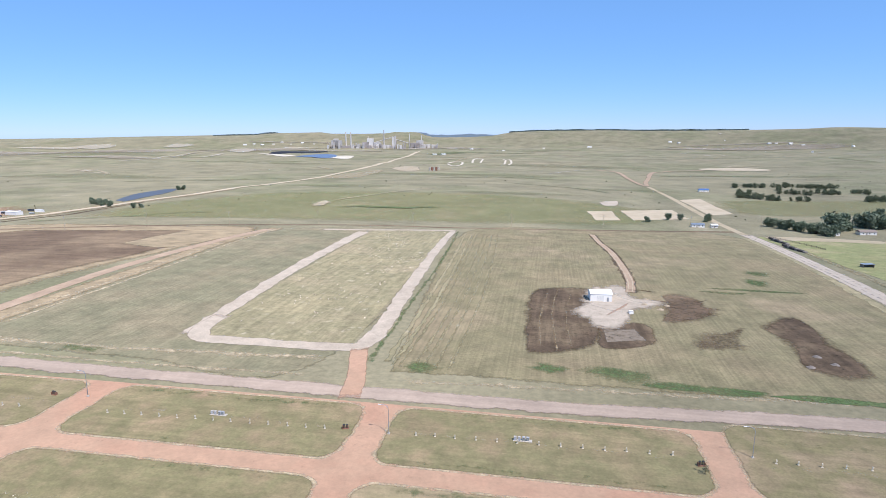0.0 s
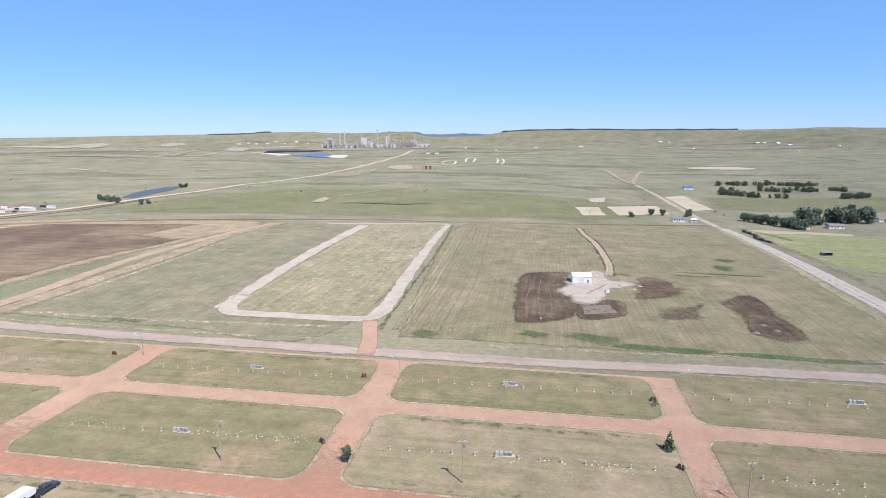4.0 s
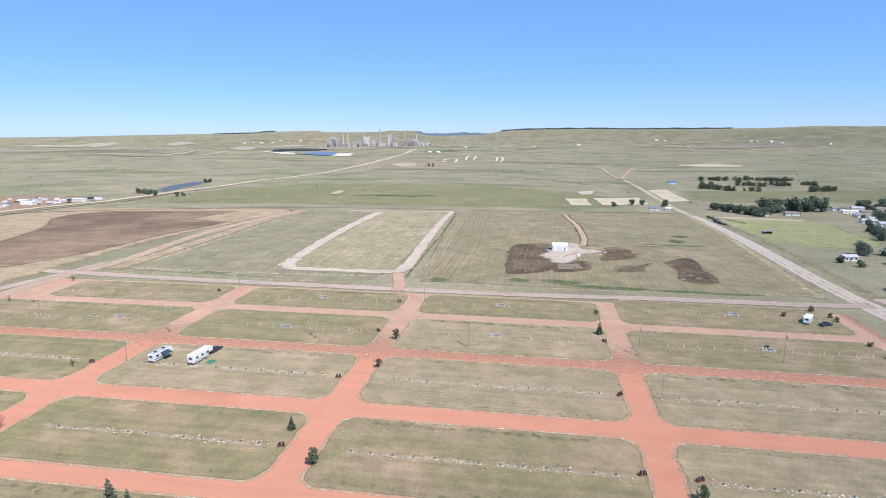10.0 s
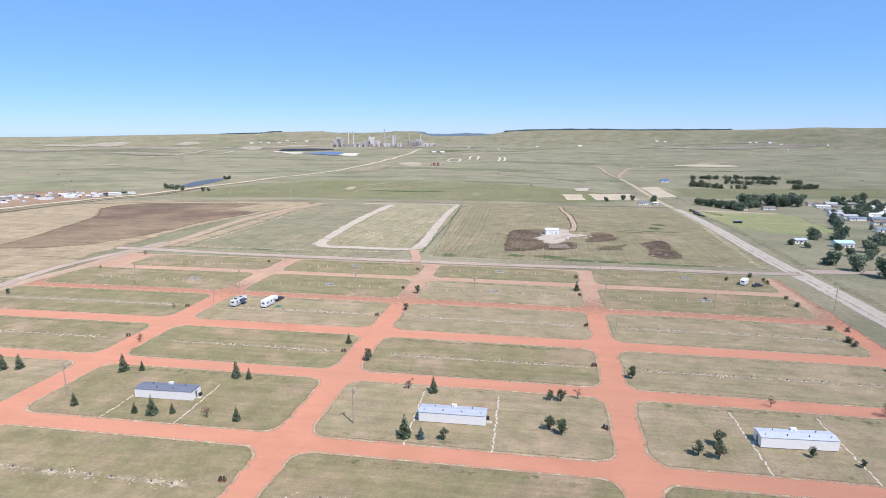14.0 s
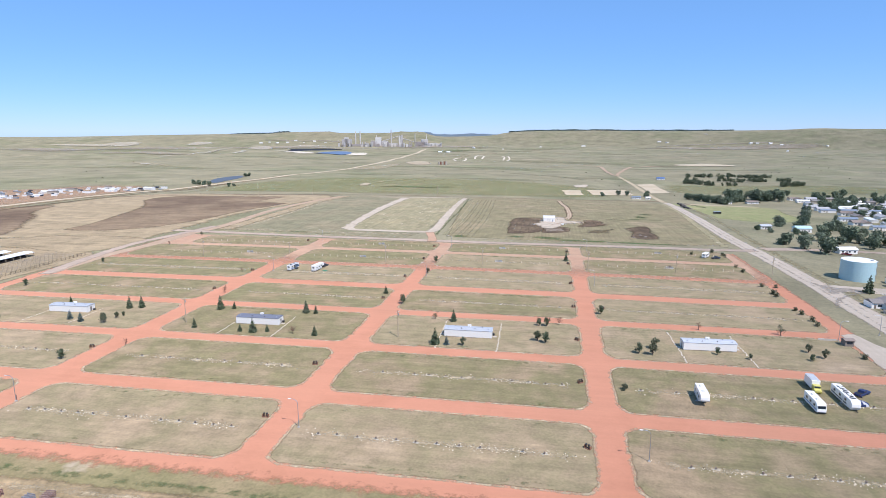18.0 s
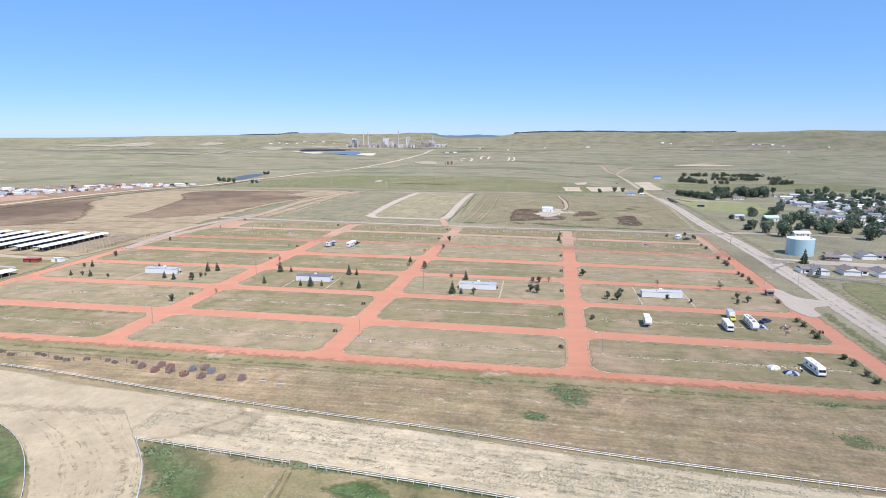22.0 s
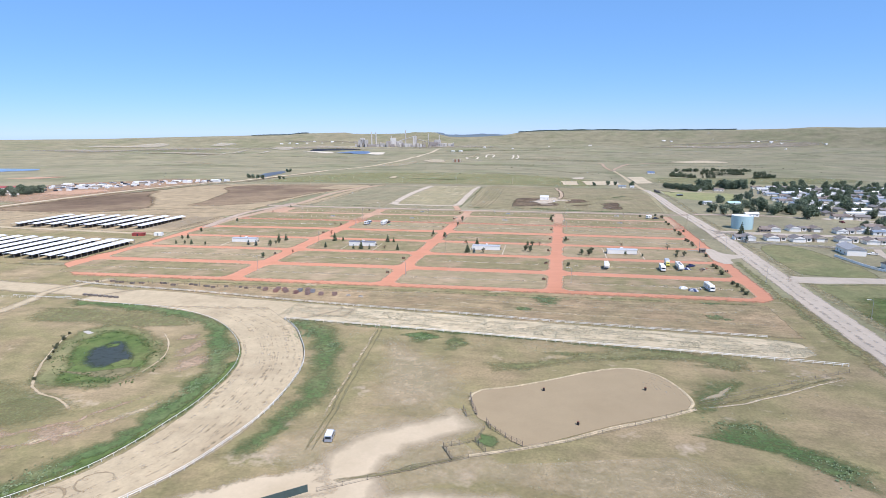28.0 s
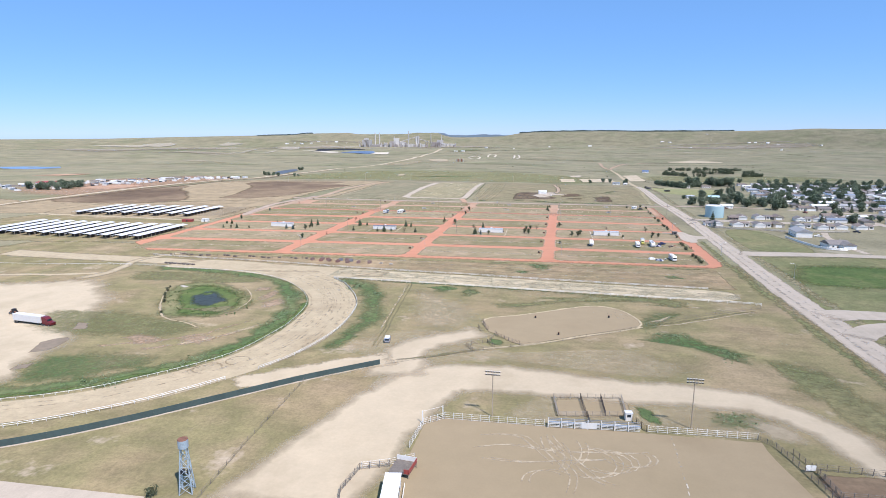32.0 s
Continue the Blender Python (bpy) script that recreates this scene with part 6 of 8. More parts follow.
for k in range(7):
    x, y = -263 + 3.3 * k, -140.5 - 0.4 * k
    b = thing("wooden_crate", "brown wooden crate in a row beside the track", "crate", "row of crates", x, y, -8)
    part("crate", boxes((-1.05, 1.05, -0.6, 0.6, 0.1, 0.85)), RAILWOOD, b)
    part("lid", boxes((-1.1, 1.1, -0.65, 0.65, 0.852, 0.93)), RAILWOOD, b)

# ---- stall barns west of the camp ----
def stall_barn(root_at, length=60.0):
    root = thing("stall_barn", "long open stall barn with white metal roof", "barn", "stall barns")
    bm = bmesh.new()
    prism(bm, [(-4.6, 2.75), (0, 3.35), (4.6, 2.75), (4.6, 2.86), (0, 3.47), (-4.6, 2.86)], -length / 2, length / 2)
    bmesh.ops.rotate(bm, verts=bm.verts, cent=(0, 0, 0), matrix=Matrix.Rotation(math.pi / 2, 3, "Z"))
    part("roof", bm, ROOFWHITE, root)
    part("stall_wall", boxes((-0.1, 0.1, -length / 2 + 5.4, length / 2 - 5.4, 0, 2.2)), SHADE, root)
    n = int(length / 5)
    pm = None
    for k in range(n + 1):
        y = -length / 2 + 0.5 + k * (length - 1) / n
        for sx in (-4.2, 4.2):
            if pm is None:
                p = part("post", boxes((-0.12, 0.12, -0.12, 0.12, -0.2, 2.78)), POLEWOOD, root)
                pm = p.data
            else:
                p = new("post", pm)
                p.parent = root
            p.location = (sx, y, 0)
    part("stall_divider", boxes(*[(-3.0, 3.0, yy - 0.05, yy + 0.05, 0, 2.3) for yy in (-length / 2 + 0.5 + k * (length - 1) / n for k in range(1, n))]), SHADE, root)["kind"] = "stuff"
    part("stall_front", boxes((2.9, 2.98, -length / 2 + 5, length / 2 - 5, 0.1, 1.2), (-2.98, -2.9, -length / 2 + 5, length / 2 - 5, 0.1, 1.2)), SHADE, root)
    root.matrix_world = root_at
    return root


barn = None
for x, y in [(-342.5 - 14.3 * k, -40 + 0.3 * k) for k in range(11)] + [(-377.5 - 16.4 * k, 73 - 0.9 * k) for k in range(8)]:
    m = at(x, y, -1.0)
    barn = copy_thing(barn, m) if barn else stall_barn(m)
patch("barn_yard", [(-336, -76), (-340, 28), (-420, 36), (-530, 40), (-540, -90), (-420, -88)], 0.06, SOUTH, "dull dry grass round the southern stall barns", 2, "yard", rings=8, seed=3, band=5)
patch("barn_yard", [(-338, 34), (-336, 112), (-420, 125), (-530, 112), (-530, 36), (-430, 32)], 0.062, EARTH, "bare tan yard round the northern stall barns", 2, "yard", rings=8, seed=5, band=5)
patch("dirt_lot", [(-345, 112), (-332, 165), (-400, 172), (-450, 150), (-500, 122), (-420, 122)], 0.07, EARTH, "tan bare strip beside the barns", 2, "ground", rings=6, seed=4, band=6)
road("yard_way", [(-336, 26), (-400, 30), (-470, 34), (-540, 38)], 9, 0.1, SAND, "pale dirt way between the barn rows", ragged=0.6, seed=6, band=2.5)
road("perimeter_way", [(-326, 60), (-334, 110), (-336, 150), (-328, 190), (-322, 230)], 9, 0.15, GREYROAD, "grey dirt way past the barns", ragged=0.6, seed=7, band=2)
for k, x in enumerate((-344, -350, -356, -362, -367)):
    panel_fence("pipe_pens", "weathered stall pens beside the barns", [(x, 48), (x + 1, 108)], 1.7, 3.2, 5, SHADE if k == 0 else PENWOOD)
patch("pen_soil", [(-342, 46), (-341, 110), (-369, 110), (-370, 46)], 0.068, EARTH, "bare trodden earth between the stall pens", 1, "ground", rings=5, seed=148, band=2.5)
redb = thing("red_shed", "low red metal shed beside the barns", "shed", "", -356.5, 18, 8)
part("wall", boxes((-4.5, 4.5, -2.0, 2.0, 0, 2.2)), REDPAINT, redb)
part("roof", boxes((-4.8, 4.8, -2.3, 2.3, 2.202, 2.35)), REDPAINT, redb)
part("door", boxes((-0.6, 0.6, -2.04, -2.0, 0, 1.9)), SHADE, redb)
wsh = thing("white_shed", "small white shed beside a red one", "shed", "", -341, 21, 8)
part("wall", boxes((-3, 3, -1.8, 1.8, 0, 2.4)), WHITEWALL, wsh)
part("roof", boxes((-3.2, 3.2, -2, 2, 2.402, 2.5)), ROOFWHITE, wsh)
part("door", boxes((-0.5, 0.5, -1.84, -1.8, 0, 2.0)), STEEL, wsh)
pad = thing("concrete_strip", "pale concrete wash strip beside the barns", "slab", "", -362, 4, 0)
part("slab", boxes((-12, 12, -1.5, 1.5, -0.1, 0.14)), CONCRETE, pad)

# ---- water tank ----
tank = thing("water_tank", "large pale aqua steel water tank", "water tank", "", 115.6, 131.5)
part("shell", tubes(((0, 0, -0.2), (0, 0, 10.8), 8.15), n=48), AQUA, tank)
part("roof", tubes(((0, 0, 10.8), (0, 0, 11.4), 8.2, 0.4), n=48), WHITE, tank)
for k in range(1, 5):
    part("seam", tubes(((0, 0, k * 2.2), (0, 0, k * 2.2 + 0.07), 8.18), n=48), AQUA, tank)
lad = part("ladder", boxes((7.3, 7.4, -4.2, -4.1, 0, 11.2), (7.0, 7.1, -4.8, -4.7, 0, 11.2)), STEEL, tank)
part("hatch", boxes((4.5, 5.5, -3.5, -2.5, 11.0, 11.5)), STEEL, tank)

# ---- houses ----
def house(label, x, y, turn, w, d, roofmat, wallmat, garage=True, h=2.7, group="houses east of the highway", fine=True):
    root = thing("house", label, "house", group, x, y, turn)
    part("wall", boxes((-w / 2, w / 2, -d / 2, d / 2, -0.3, h)), wallmat, root)
    bm = bmesh.new()
    prism(bm, [(-d / 2 - 0.45, h + 0.002), (d / 2 + 0.45, h + 0.002), (d / 2 + 0.45, h + 0.15), (0, h + 0.15 + d * 0.21), (-d / 2 - 0.45, h + 0.15)], -w / 2 - 0.4, w / 2 + 0.4)
    roof = part("roof", bm, roofmat, root)
    if fine:
        part("chimney", boxes((w * 0.2, w * 0.2 + 0.5, 0.4, 0.9, h + d * 0.1, h + d * 0.21 + 0.7)), CONCRETE, roof)
    for k, xx in enumerate((-w * 0.32, w * 0.05, w * 0.34) if fine else (-w * 0.3,)):
        for sy in (-1, 1) if fine else (-1,):
            win = part("window", boxes((xx - 0.6, xx + 0.6, sy * d / 2 - 0.03, sy * d / 2 + 0.03, 1.0, 2.0)), GLASS, root)
            if sy < 0 and fine:
                part("window_sill", boxes((xx - 0.7, xx + 0.7, -d / 2 - 0.02, -d / 2 + 0.01, 0.9, 1.0)), WHITE, win)
    part("door", boxes((-w * 0.14, -w * 0.14 + 0.95, -d / 2 - 0.04, -d / 2, 0, 2.05)), RAILWOOD, root)
    if garage:
        gx = w * 0.28
        part("garage", boxes((gx - 4.1, gx + 4.1, -d / 2 - 4.5, -d / 2, -0.3, h + 0.2)), WHITE, root)
        bm = bmesh.new()
        prism(bm, [(-4.5, h + 0.202), (4.5, h + 0.202), (4.5, h + 0.3), (0, h + 2.1), (-4.5, h + 0.3)], -0.4, d / 2 + 4.6)
        bmesh.ops.rotate(bm, verts=bm.verts, cent=(0, 0, 0), matrix=Matrix.Rotation(math.pi / 2, 3, "Z"))
        bmesh.ops.translate(bm, verts=bm.verts, vec=(gx, -d / 2 - 4.6, 0))
        g = part("garage_roof", bm, roofmat, root)
        bm = bmesh.new()
        prism(bm, [(-4.2, h + 0.21), (4.2, h + 0.21), (0, h + 1.9)], -0.46, -0.4)
        bmesh.ops.rotate(bm, verts=bm.verts, cent=(0, 0, 0), matrix=Matrix.Rotation(math.pi / 2, 3, "Z"))
        bmesh.ops.translate(bm, verts=bm.verts, vec=(gx, -d / 2 - 4.5, 0))
        part("gable", bm, WHITE, root)
        part("garage_door", boxes((gx - 2.4, gx + 2.4, -d / 2 - 4.55, -d / 2 - 4.5, 0, 2.1)), WHITE, root)
    return root


def gable_house(label, x, y, turn, roofmat, wallmat, side=1, group="houses east of the highway"):
    """A small house with its gable and garage to the street and a wing set back beside it."""
    root = thing("house", label, "house", group, x, y, turn)
    h = 2.7
    part("wall", boxes((-4.2, 4.2, -5.5, 4.5, -0.3, h)), wallmat, root)
    bm = bmesh.new()
    prism(bm, [(-4.6, h + 0.002), (4.6, h + 0.002), (4.6, h + 0.14), (0, h + 1.85), (-4.6, h + 0.14)], -5.9, 4.9)
    bmesh.ops.rotate(bm, verts=bm.verts, cent=(0, 0, 0), matrix=Matrix.Rotation(math.pi / 2, 3, "Z"))
    roof = part("roof", bm, roofmat, root)
    bm = bmesh.new()
    prism(bm, [(-4.2, h + 0.01), (4.2, h + 0.01), (0, h + 1.55)], -5.97, -5.91)
    bmesh.ops.rotate(bm, verts=bm.verts, cent=(0, 0, 0), matrix=Matrix.Rotation(math.pi / 2, 3, "Z"))
    part("gable", bm, wallmat, root)
    part("garage_door", boxes((-2.6, 2.2, -5.56, -5.5, 0, 2.15)), WHITE, root)
    xa, xb = sorted((side * 4.2, side * 9.4))
    part("wing_wall", boxes((xa, xb, -2.6, 4.2, -0.3, h - 0.2)), wallmat, root)
    bm = bmesh.new()
    prism(bm, [(-3.0, h - 0.198), (4.6, h - 0.198), (4.6, h - 0.1), (0.8, h + 1.1), (-3.0, h - 0.1)], xa - 0.02, xb + 0.02)
    part("wing_roof", bm, roofmat, root)
    xm = (xa + xb) / 2
    part("window", boxes((xm - 0.2, xm + 1.6, -2.66, -2.6, 0.9, 2.0)), GLASS, root)
    part("door", boxes((xm - 1.7, xm - 0.8, -2.65, -2.6, 0, 2.05)), RAILWOOD, root)
    part("chimney", boxes((-0.9, -0.4, 1.0, 1.5, h + 0.5, h + 2.3)), CONCRETE, roof)
    return root


rng = random.Random(21)
ROOFS = [(SHINGLE, "grey-shingled"), (SHINGLE_BROWN, "brown-shingled"), (SHINGLE, "grey-shingled"), (SHINGLE_BROWN, "brown-shingled")]
for k, (x, y) in enumerate(((104, 76), (120.6, 75.5), (137, 77), (153, 78), (169, 80), (185, 79), (201, 80), (217, 82))):
    rm, word = ROOFS[k % 4]
    gable_house(word + " white house with a gabled garage", x, y + rng.uniform(-3, 3), rng.uniform(-5, 5), rm, WHITEWALL if k != 3 else TANWALL, 1 if k % 3 else -1)
for k, (x, y) in enumerate(((136.5, 124), (152.5, 125), (169, 127), (185, 126), (201, 128), (217, 130))):
    rm, word = ROOFS[(k + 1) % 4]
    gable_house(word + " house in the second row", x, y + rng.uniform(-3, 3), rng.uniform(-5, 5), rm, WHITEWALL if k != 2 else TANWALL, 1 if k % 2 else -1)
STEELROOF = paint("dull_grey_metal_roof", (0.36, 0.34, 0.32), 0.6)
big = house("large white metal shop building with grey roof", 154.5, 33, 88, 18, 11, STEELROOF, WHITEWALL, False, 4.0)
house("grey-roofed bungalow with white patio fence", 160, -14, 8, 14, 11, SHINGLE, WHITEWALL, True)
house("low shed with a weathered roof beside the tank", 128, 116, 0, 8, 5, SHINGLE_BROWN, RAILWOOD, False, 2.2)
house("white bungalow with an orange-brown yard", 146, 214, 10, 12, 7, ROOFWHITE, WHITEWALL, False)
house("aqua-roofed white farm building beyond a yard", 156, 312, 5, 12, 8, AQUA, WHITEWALL, False, 3.4)
house("small white farmhouse in a dry yard", 131, 322, 12, 9, 5.5, ROOFBLUE, WHITEWALL, False)
house("white farmhouse with a grey roof beside tall trees", 186, 640, 5, 13, 8, SHINGLE, WHITEWALL, False)
house("white farmhouse with a grey roof beside tall trees", 222, 652, 5, 15, 8, SHINGLE_BROWN, WHITEWALL, False)
house("white farm shed beside the crossroads", 70, 650, 4, 12, 6, STEEL, WHITEWALL, False, 2.6)
house("white farm shed beside the crossroads", 86, 652, 4, 6, 5, ROOFWHITE, WHITEWALL, False, 2.4)
house("blue-roofed white house far along the county road", 172, 1062, 5, 15, 9, TRIMBLUE, WHITEWALL, False, 3.2)

PALESHINGLE = paint("pale_grey_shingles", (0.42, 0.4, 0.38), 0.85, grain=0.15)
KINDS = [house(lab, 0, 0, 0, w, d, rm, wm, gar, 2.7, "houses east of the highway", False) for lab, w, d, rm, wm, gar in (
    ("white mobile home with pale metal roof", 17, 6, ROOFWHITE, WHITEWALL, False), ("white house with brown shingle roof", 13, 8.5, SHINGLE_BROWN, WHITEWALL, True),
    ("white house with pale grey roof", 14, 8.5, PALESHINGLE, WHITEWALL, False), ("white mobile home with grey roof", 16, 6, STEEL, WHITEWALL, False), ("small tan house with brown roof", 12, 8, SHINGLE, TANWALL, False))]
spots, trees, small = [], [], []
for row in range(19):
    for col in range(16):
        x, y = 216 + col * 22 + row * 2 + rng.uniform(-3, 3), 118 + row * 33 + rng.uniform(-4, 4)
        west = np.interp(y, [100, 190, 300, 420, 560, 760], [215, 205, 215, 235, 262, 300])
        if x < west or x > west + 300 or (abs(y - 190 - 0.1 * (x - 220)) < 9):
            continue
        spots.append((x, y))
        if rng.random() < 0.85:
            trees.append((x + rng.uniform(8, 13), y + rng.uniform(-16, 16)))
        if rng.random() < 0.45:
            small.append((x + rng.uniform(-12, 12), y + rng.uniform(12, 20)))
for k, (x, y) in enumerate(spots):
    copy_thing(KINDS[rng.randrange(5)], at(x, y, rng.choice((0, 0, 90, 8)) + rng.uniform(-4, 4)))
for root in KINDS:
    for o in (*root.children_recursive, root):
        bpy.data.objects.remove(o)
TOWN = "trees among the houses"
plant(BROAD, [p for p in trees if p[1] < 330], 5, 9.5, TOWN, 31)
rows_far = [p for p in trees if p[1] >= 330]
rows_far = [p for k, p in enumerate(rows_far) if k % 5 < 3] + [(x + 6, y + 26) for k, (x, y) in enumerate(rows_far) if y > 500 and k % 2]
rows_far += [(240 + 20 * k + 14 * (k % 3), 735 + 18 * (k % 4)) for k in range(20)]
grove("town_trees", "dense green shade trees among far houses", BROAD, rows_far, 6.5, 11, 33)
plant(BROAD, small, 4, 7, TOWN, 32)
plant(BROAD, [(172 + 9 * (k % 5) + 3 * (k % 2), 232 + 17 * (k // 5) + 5 * (k % 3)) for k in range(20) if k % 5 not in (1, 3)], 6, 10, TOWN, 40)
plant(BROAD, [(150, 262), (143, 272), (158, 250), (128, 300), (122, 312), (146, 296)], 4, 7, TOWN, 41)
plant(SPRUCES, [(100, 62), (107, 100), (203, 121), (240, 175), (262, 205), (232, 262)], 7, 10, TOWN, 34)
plant(SPRUCES, [(205 + 4 * k, 430 + 12 * k) for k in range(6)], 9, 13, "row of tall slim trees", 38)
plant(BROAD, [(117, 238), (124, 222), (131, 205), (170, 262), (163, 290), (150, 345), (169, 346), (176, 310), (190, 330), (202, 425), (224, 307), (254, 378), (215, 285), (235, 330), (208, 236), (192, 207), (180, 250), (262, 300)], 9, 13, TOWN, 35)
plant(BROAD, [(143 + 4.5 * k, 676 - 5.5 * k + 4 * (k % 2)) for k in range(10)], 9, 12, "row of trees at the crossroads", 36)
plant(BROAD, [(205, 668), (212, 676), (244, 690), (252, 684), (262, 696), (270, 688), (196, 660), (238, 700)], 13, 18, "tall trees beside the farmhouses", 37)
rail_fence("garden_fence", "grey wooden garden fence behind the houses", [(97, 66), (100, 60), (139, 52), (158, 49), (200, 60)], 1.7, 2.6, 0.06, (0.3, 0.6, 0.9, 1.2, 1.5), CONCRETE, 0.13, "garden fences")
rail_fence("patio_fence", "white board patio fence beside the shop", [(140, 20), (144, -10), (150, -26), (162, -28)], 1.8, 2.6, 0.06, (0.3, 0.6, 0.9, 1.2, 1.5), WHITE, 0.14, "garden fences")
rail_fence("paddock_fence", "dark board fence at the paddock's edge", [(116, 600), (124, 560), (130, 515)], 1.4, 3, 0.08, (0.5, 1.1), SHADE, 0.08, "paddock fences")

patch("far_earth", [(-520, 45), (-515, 118), (-600, 112), (-700, 140), (-800, 110), (-800, 20), (-640, 20)], 0.05, EARTH, "pale tan earth beyond the barns", 3, "field", rings=6, seed=25, band=8)
# streets and yards east of the highway
road("side_street", [(90, 108), (102, 106), (118, 105), (160, 104), (250, 110)], (14, 8), 0.13, ASPHALT, "pale side street between the house rows", ragged=0.1, band=0.4, seed=11)
road("side_street", [(88, -50), (100, -52), (142, -47), (240, -44)], (16, 6.5), 0.14, ASPHALT, "pale side street off the highway", ragged=0.1, band=0.4, seed=12)
patch("street_mouth", [(86, 122), (92, 112), (104, 108), (112, 104), (104, 99), (93, 96), (87, 92)], 0.15, WORNTAR, "dark patched asphalt at the street mouth", 0.4, "road", seed=26, band=3.5, most=0.5)
road("tyre_curve", [(80, 66), (83.5, 78), (91, 88.7), (102, 98), (114, 103)], 4.5, 0.17, WORNTAR, "dark tyre-worn curve into the side street", ragged=0.2, band=2.0, seed=27, most=0.42, category="marking")
road("drive", [(170, -40), (168, -10), (172, 30), (180, 55)], 6, 0.16, GRAVEL, "pale gravel drive to the shop", seed=13)
road("drive", [(92, 214), (110, 217), (150, 222), (200, 214)], (12, 6), 0.14, GREYROAD, "worn side road off the highway", seed=14)
road("side_street", [(205, 205), (225, 223), (257, 195), (330, 190), (500, 210)], 8, 0.15, ASPHALT, "pale side street among the houses", ragged=0.1, band=0.4, seed=15)
road("side_street", [(240, 197), (247, 105), (252, 60)], 9, 0.17, ASPHALT, "pale side street among the houses", ragged=0.1, band=0.4, seed=16)
patch("entrance_apron", [(63.5, 29), (69, 31), (71.5, 20), (74, 15), (78, 13), (83, 11), (83, 2), (76, -1), (72.5, -6), (71.5, -16), (66, -18.5), (63, -12), (61.5, -4), (62.4, 6), (63, 16)], 0.18, ASPHALT, "worn pale asphalt entrance apron", 0.3, "road", seed=17, band=1.2)
shelter = thing("field_shelter", "small dark-sided field shelter in the paddock", "shelter", "", 123.5, 441, 14)
part("wall", boxes((-3.6, 3.6, 1.4, 1.6, 0, 2.1), (-3.6, -3.4, -1.5, 1.4, 0, 2.1), (3.4, 3.6, -1.5, 1.4, 0, 2.1)), RAILWOOD, shelter)
part("roof", boxes((-3.8, 3.8, -1.8, 1.8, 2.102, 2.25)), STEEL, shelter)
# long dark rows of unknown make; the bale-like blocks are assumed
for hx, hy, ht in ((112, 556, 96), (106, 508, 98)):
    row_root = thing("hay_row", "dark weathered row of stacked bales beside the highway", "bales", "bale rows", hx, hy, ht)
    for q in range(9):
        part("bale", rounded(boxes((-16 + q * 3.6, -12.7 + q * 3.6, -1.2, 1.2, 0, 1.7 + 0.2 * (q % 2))), 0.25), SHADE if q % 3 else RAILWOOD, row_root)
patch("paddock", [(112, 390), (106, 500), (112, 600), (215, 590), (205, 480), (190, 400), (150, 370)], 0.05, PADDOCK, "yellow-green paddock of cut grass", 1, "field", rings=8, seed=18)
patch("paddock_edge", [(116, 570), (120, 606), (208, 612), (210, 588), (160, 580)], 0.08, SAND, "pale strip along the paddock", 1, "field", seed=19)
patch("lawn", [(100, -40), (140, -38), (132, 46), (106, 50), (98, 0)], 0.05, GRASSY, "dull green mown lawn beside the highway", 1, "lawn", rings=6, seed=20, band=4)
patch("hay_meadow", [(94, -60), (190, -58), (220, -160), (92, -230), (96, -110)], 0.04, GRASSY, "dull green meadow beside the highway", 1, "field", rings=8, seed=21, band=5)
patch("green_crop", [(99, -100), (118, -82), (175, -76), (200, -100), (150, -140), (102, -140), (94, -128)], 0.07, REEDS, "deep green damp patch in the meadow", 3, "field", rings=6, seed=22, band=14, most=0.95)
road("side_street", [(82, -196), (92, -190), (108, -189), (190, -190)], (16, 6), 0.15, ASPHALT, "pale side road joining the highway", ragged=0.2, band=0.5, seed=23)
road("side_street", [(83, -224), (92, -213), (104, -205), (130, -201), (190, -199)], (12, 6), 0.155, ASPHALT, "pale side road joining the highway", ragged=0.2, band=0.5, seed=24)
# ---- power line along the north road ----
far_pole = None
for k in range(9):
    x, y = (-471.3, -420.8, -359, -285.7, -198.6, -109.1, -23.6, 60, 130)[k], (459, 494, 523, 551, 566, 586, 612, 634, 655)[k]
    if far_pole is None:
        far_pole = utility_pole(x, y, 13.0, "tall wooden pole of the north power line", "power line", 1.4)
    else:
        copy_thing(far_pole, at(x, y, 8))
tagged(far_pole, group="power line")

# ---- patches and tracks on the land ----
SPOIL = paint("tan_spoil", (0.4, 0.31, 0.2), 0.95, grain=0.25)
patch("soil_patch", [(-81, 236.5), (-84, 269), (-84, 307), (-79, 332), (-54, 338), (-54, 313), (-57, 287), (-51, 275), (-53.6, 256), (-63, 242), (-73, 237)], 0.1, SOIL, "dark turned soil beside the shed", 1.6, "ground", seed=30, band=5, most=0.9)
patch("soil_patch", [(10, 288), (21, 301), (31, 306.5), (33.5, 293), (33, 269), (34.5, 256), (32.5, 241), (29, 235), (18, 234), (11, 241), (14, 259), (12.5, 277)], 0.1, SOIL, "dark turned soil in the field", 1.6, "ground", seed=31, band=6, most=0.9)
patch("soil_patch", [(-22, 258.5), (-15.8, 273), (-3.2, 279), (6.5, 286), (0.5, 270), (-0.8, 256), (-12, 252), (-21, 253)], 0.1, SOIL, "dark turned soil in the field", 1.2, "ground", seed=32, band=6, most=0.45)
patch("soil_patch", [(-27.5, 285), (-22, 310), (-18.5, 333), (-1, 331), (0.6, 314), (-4.4, 298), (-15, 287)], 0.1, PLOUGH, "brown disturbed soil beside the shed", 4, "ground", seed=33, band=6, most=0.75)
patch("soil_patch", [(-55, 275), (-35, 283), (-31, 267), (-35, 254), (-54, 249)], 0.11, SOIL, "dark turned soil round a grey pad", 1.2, "ground", seed=133, band=3, most=0.85)
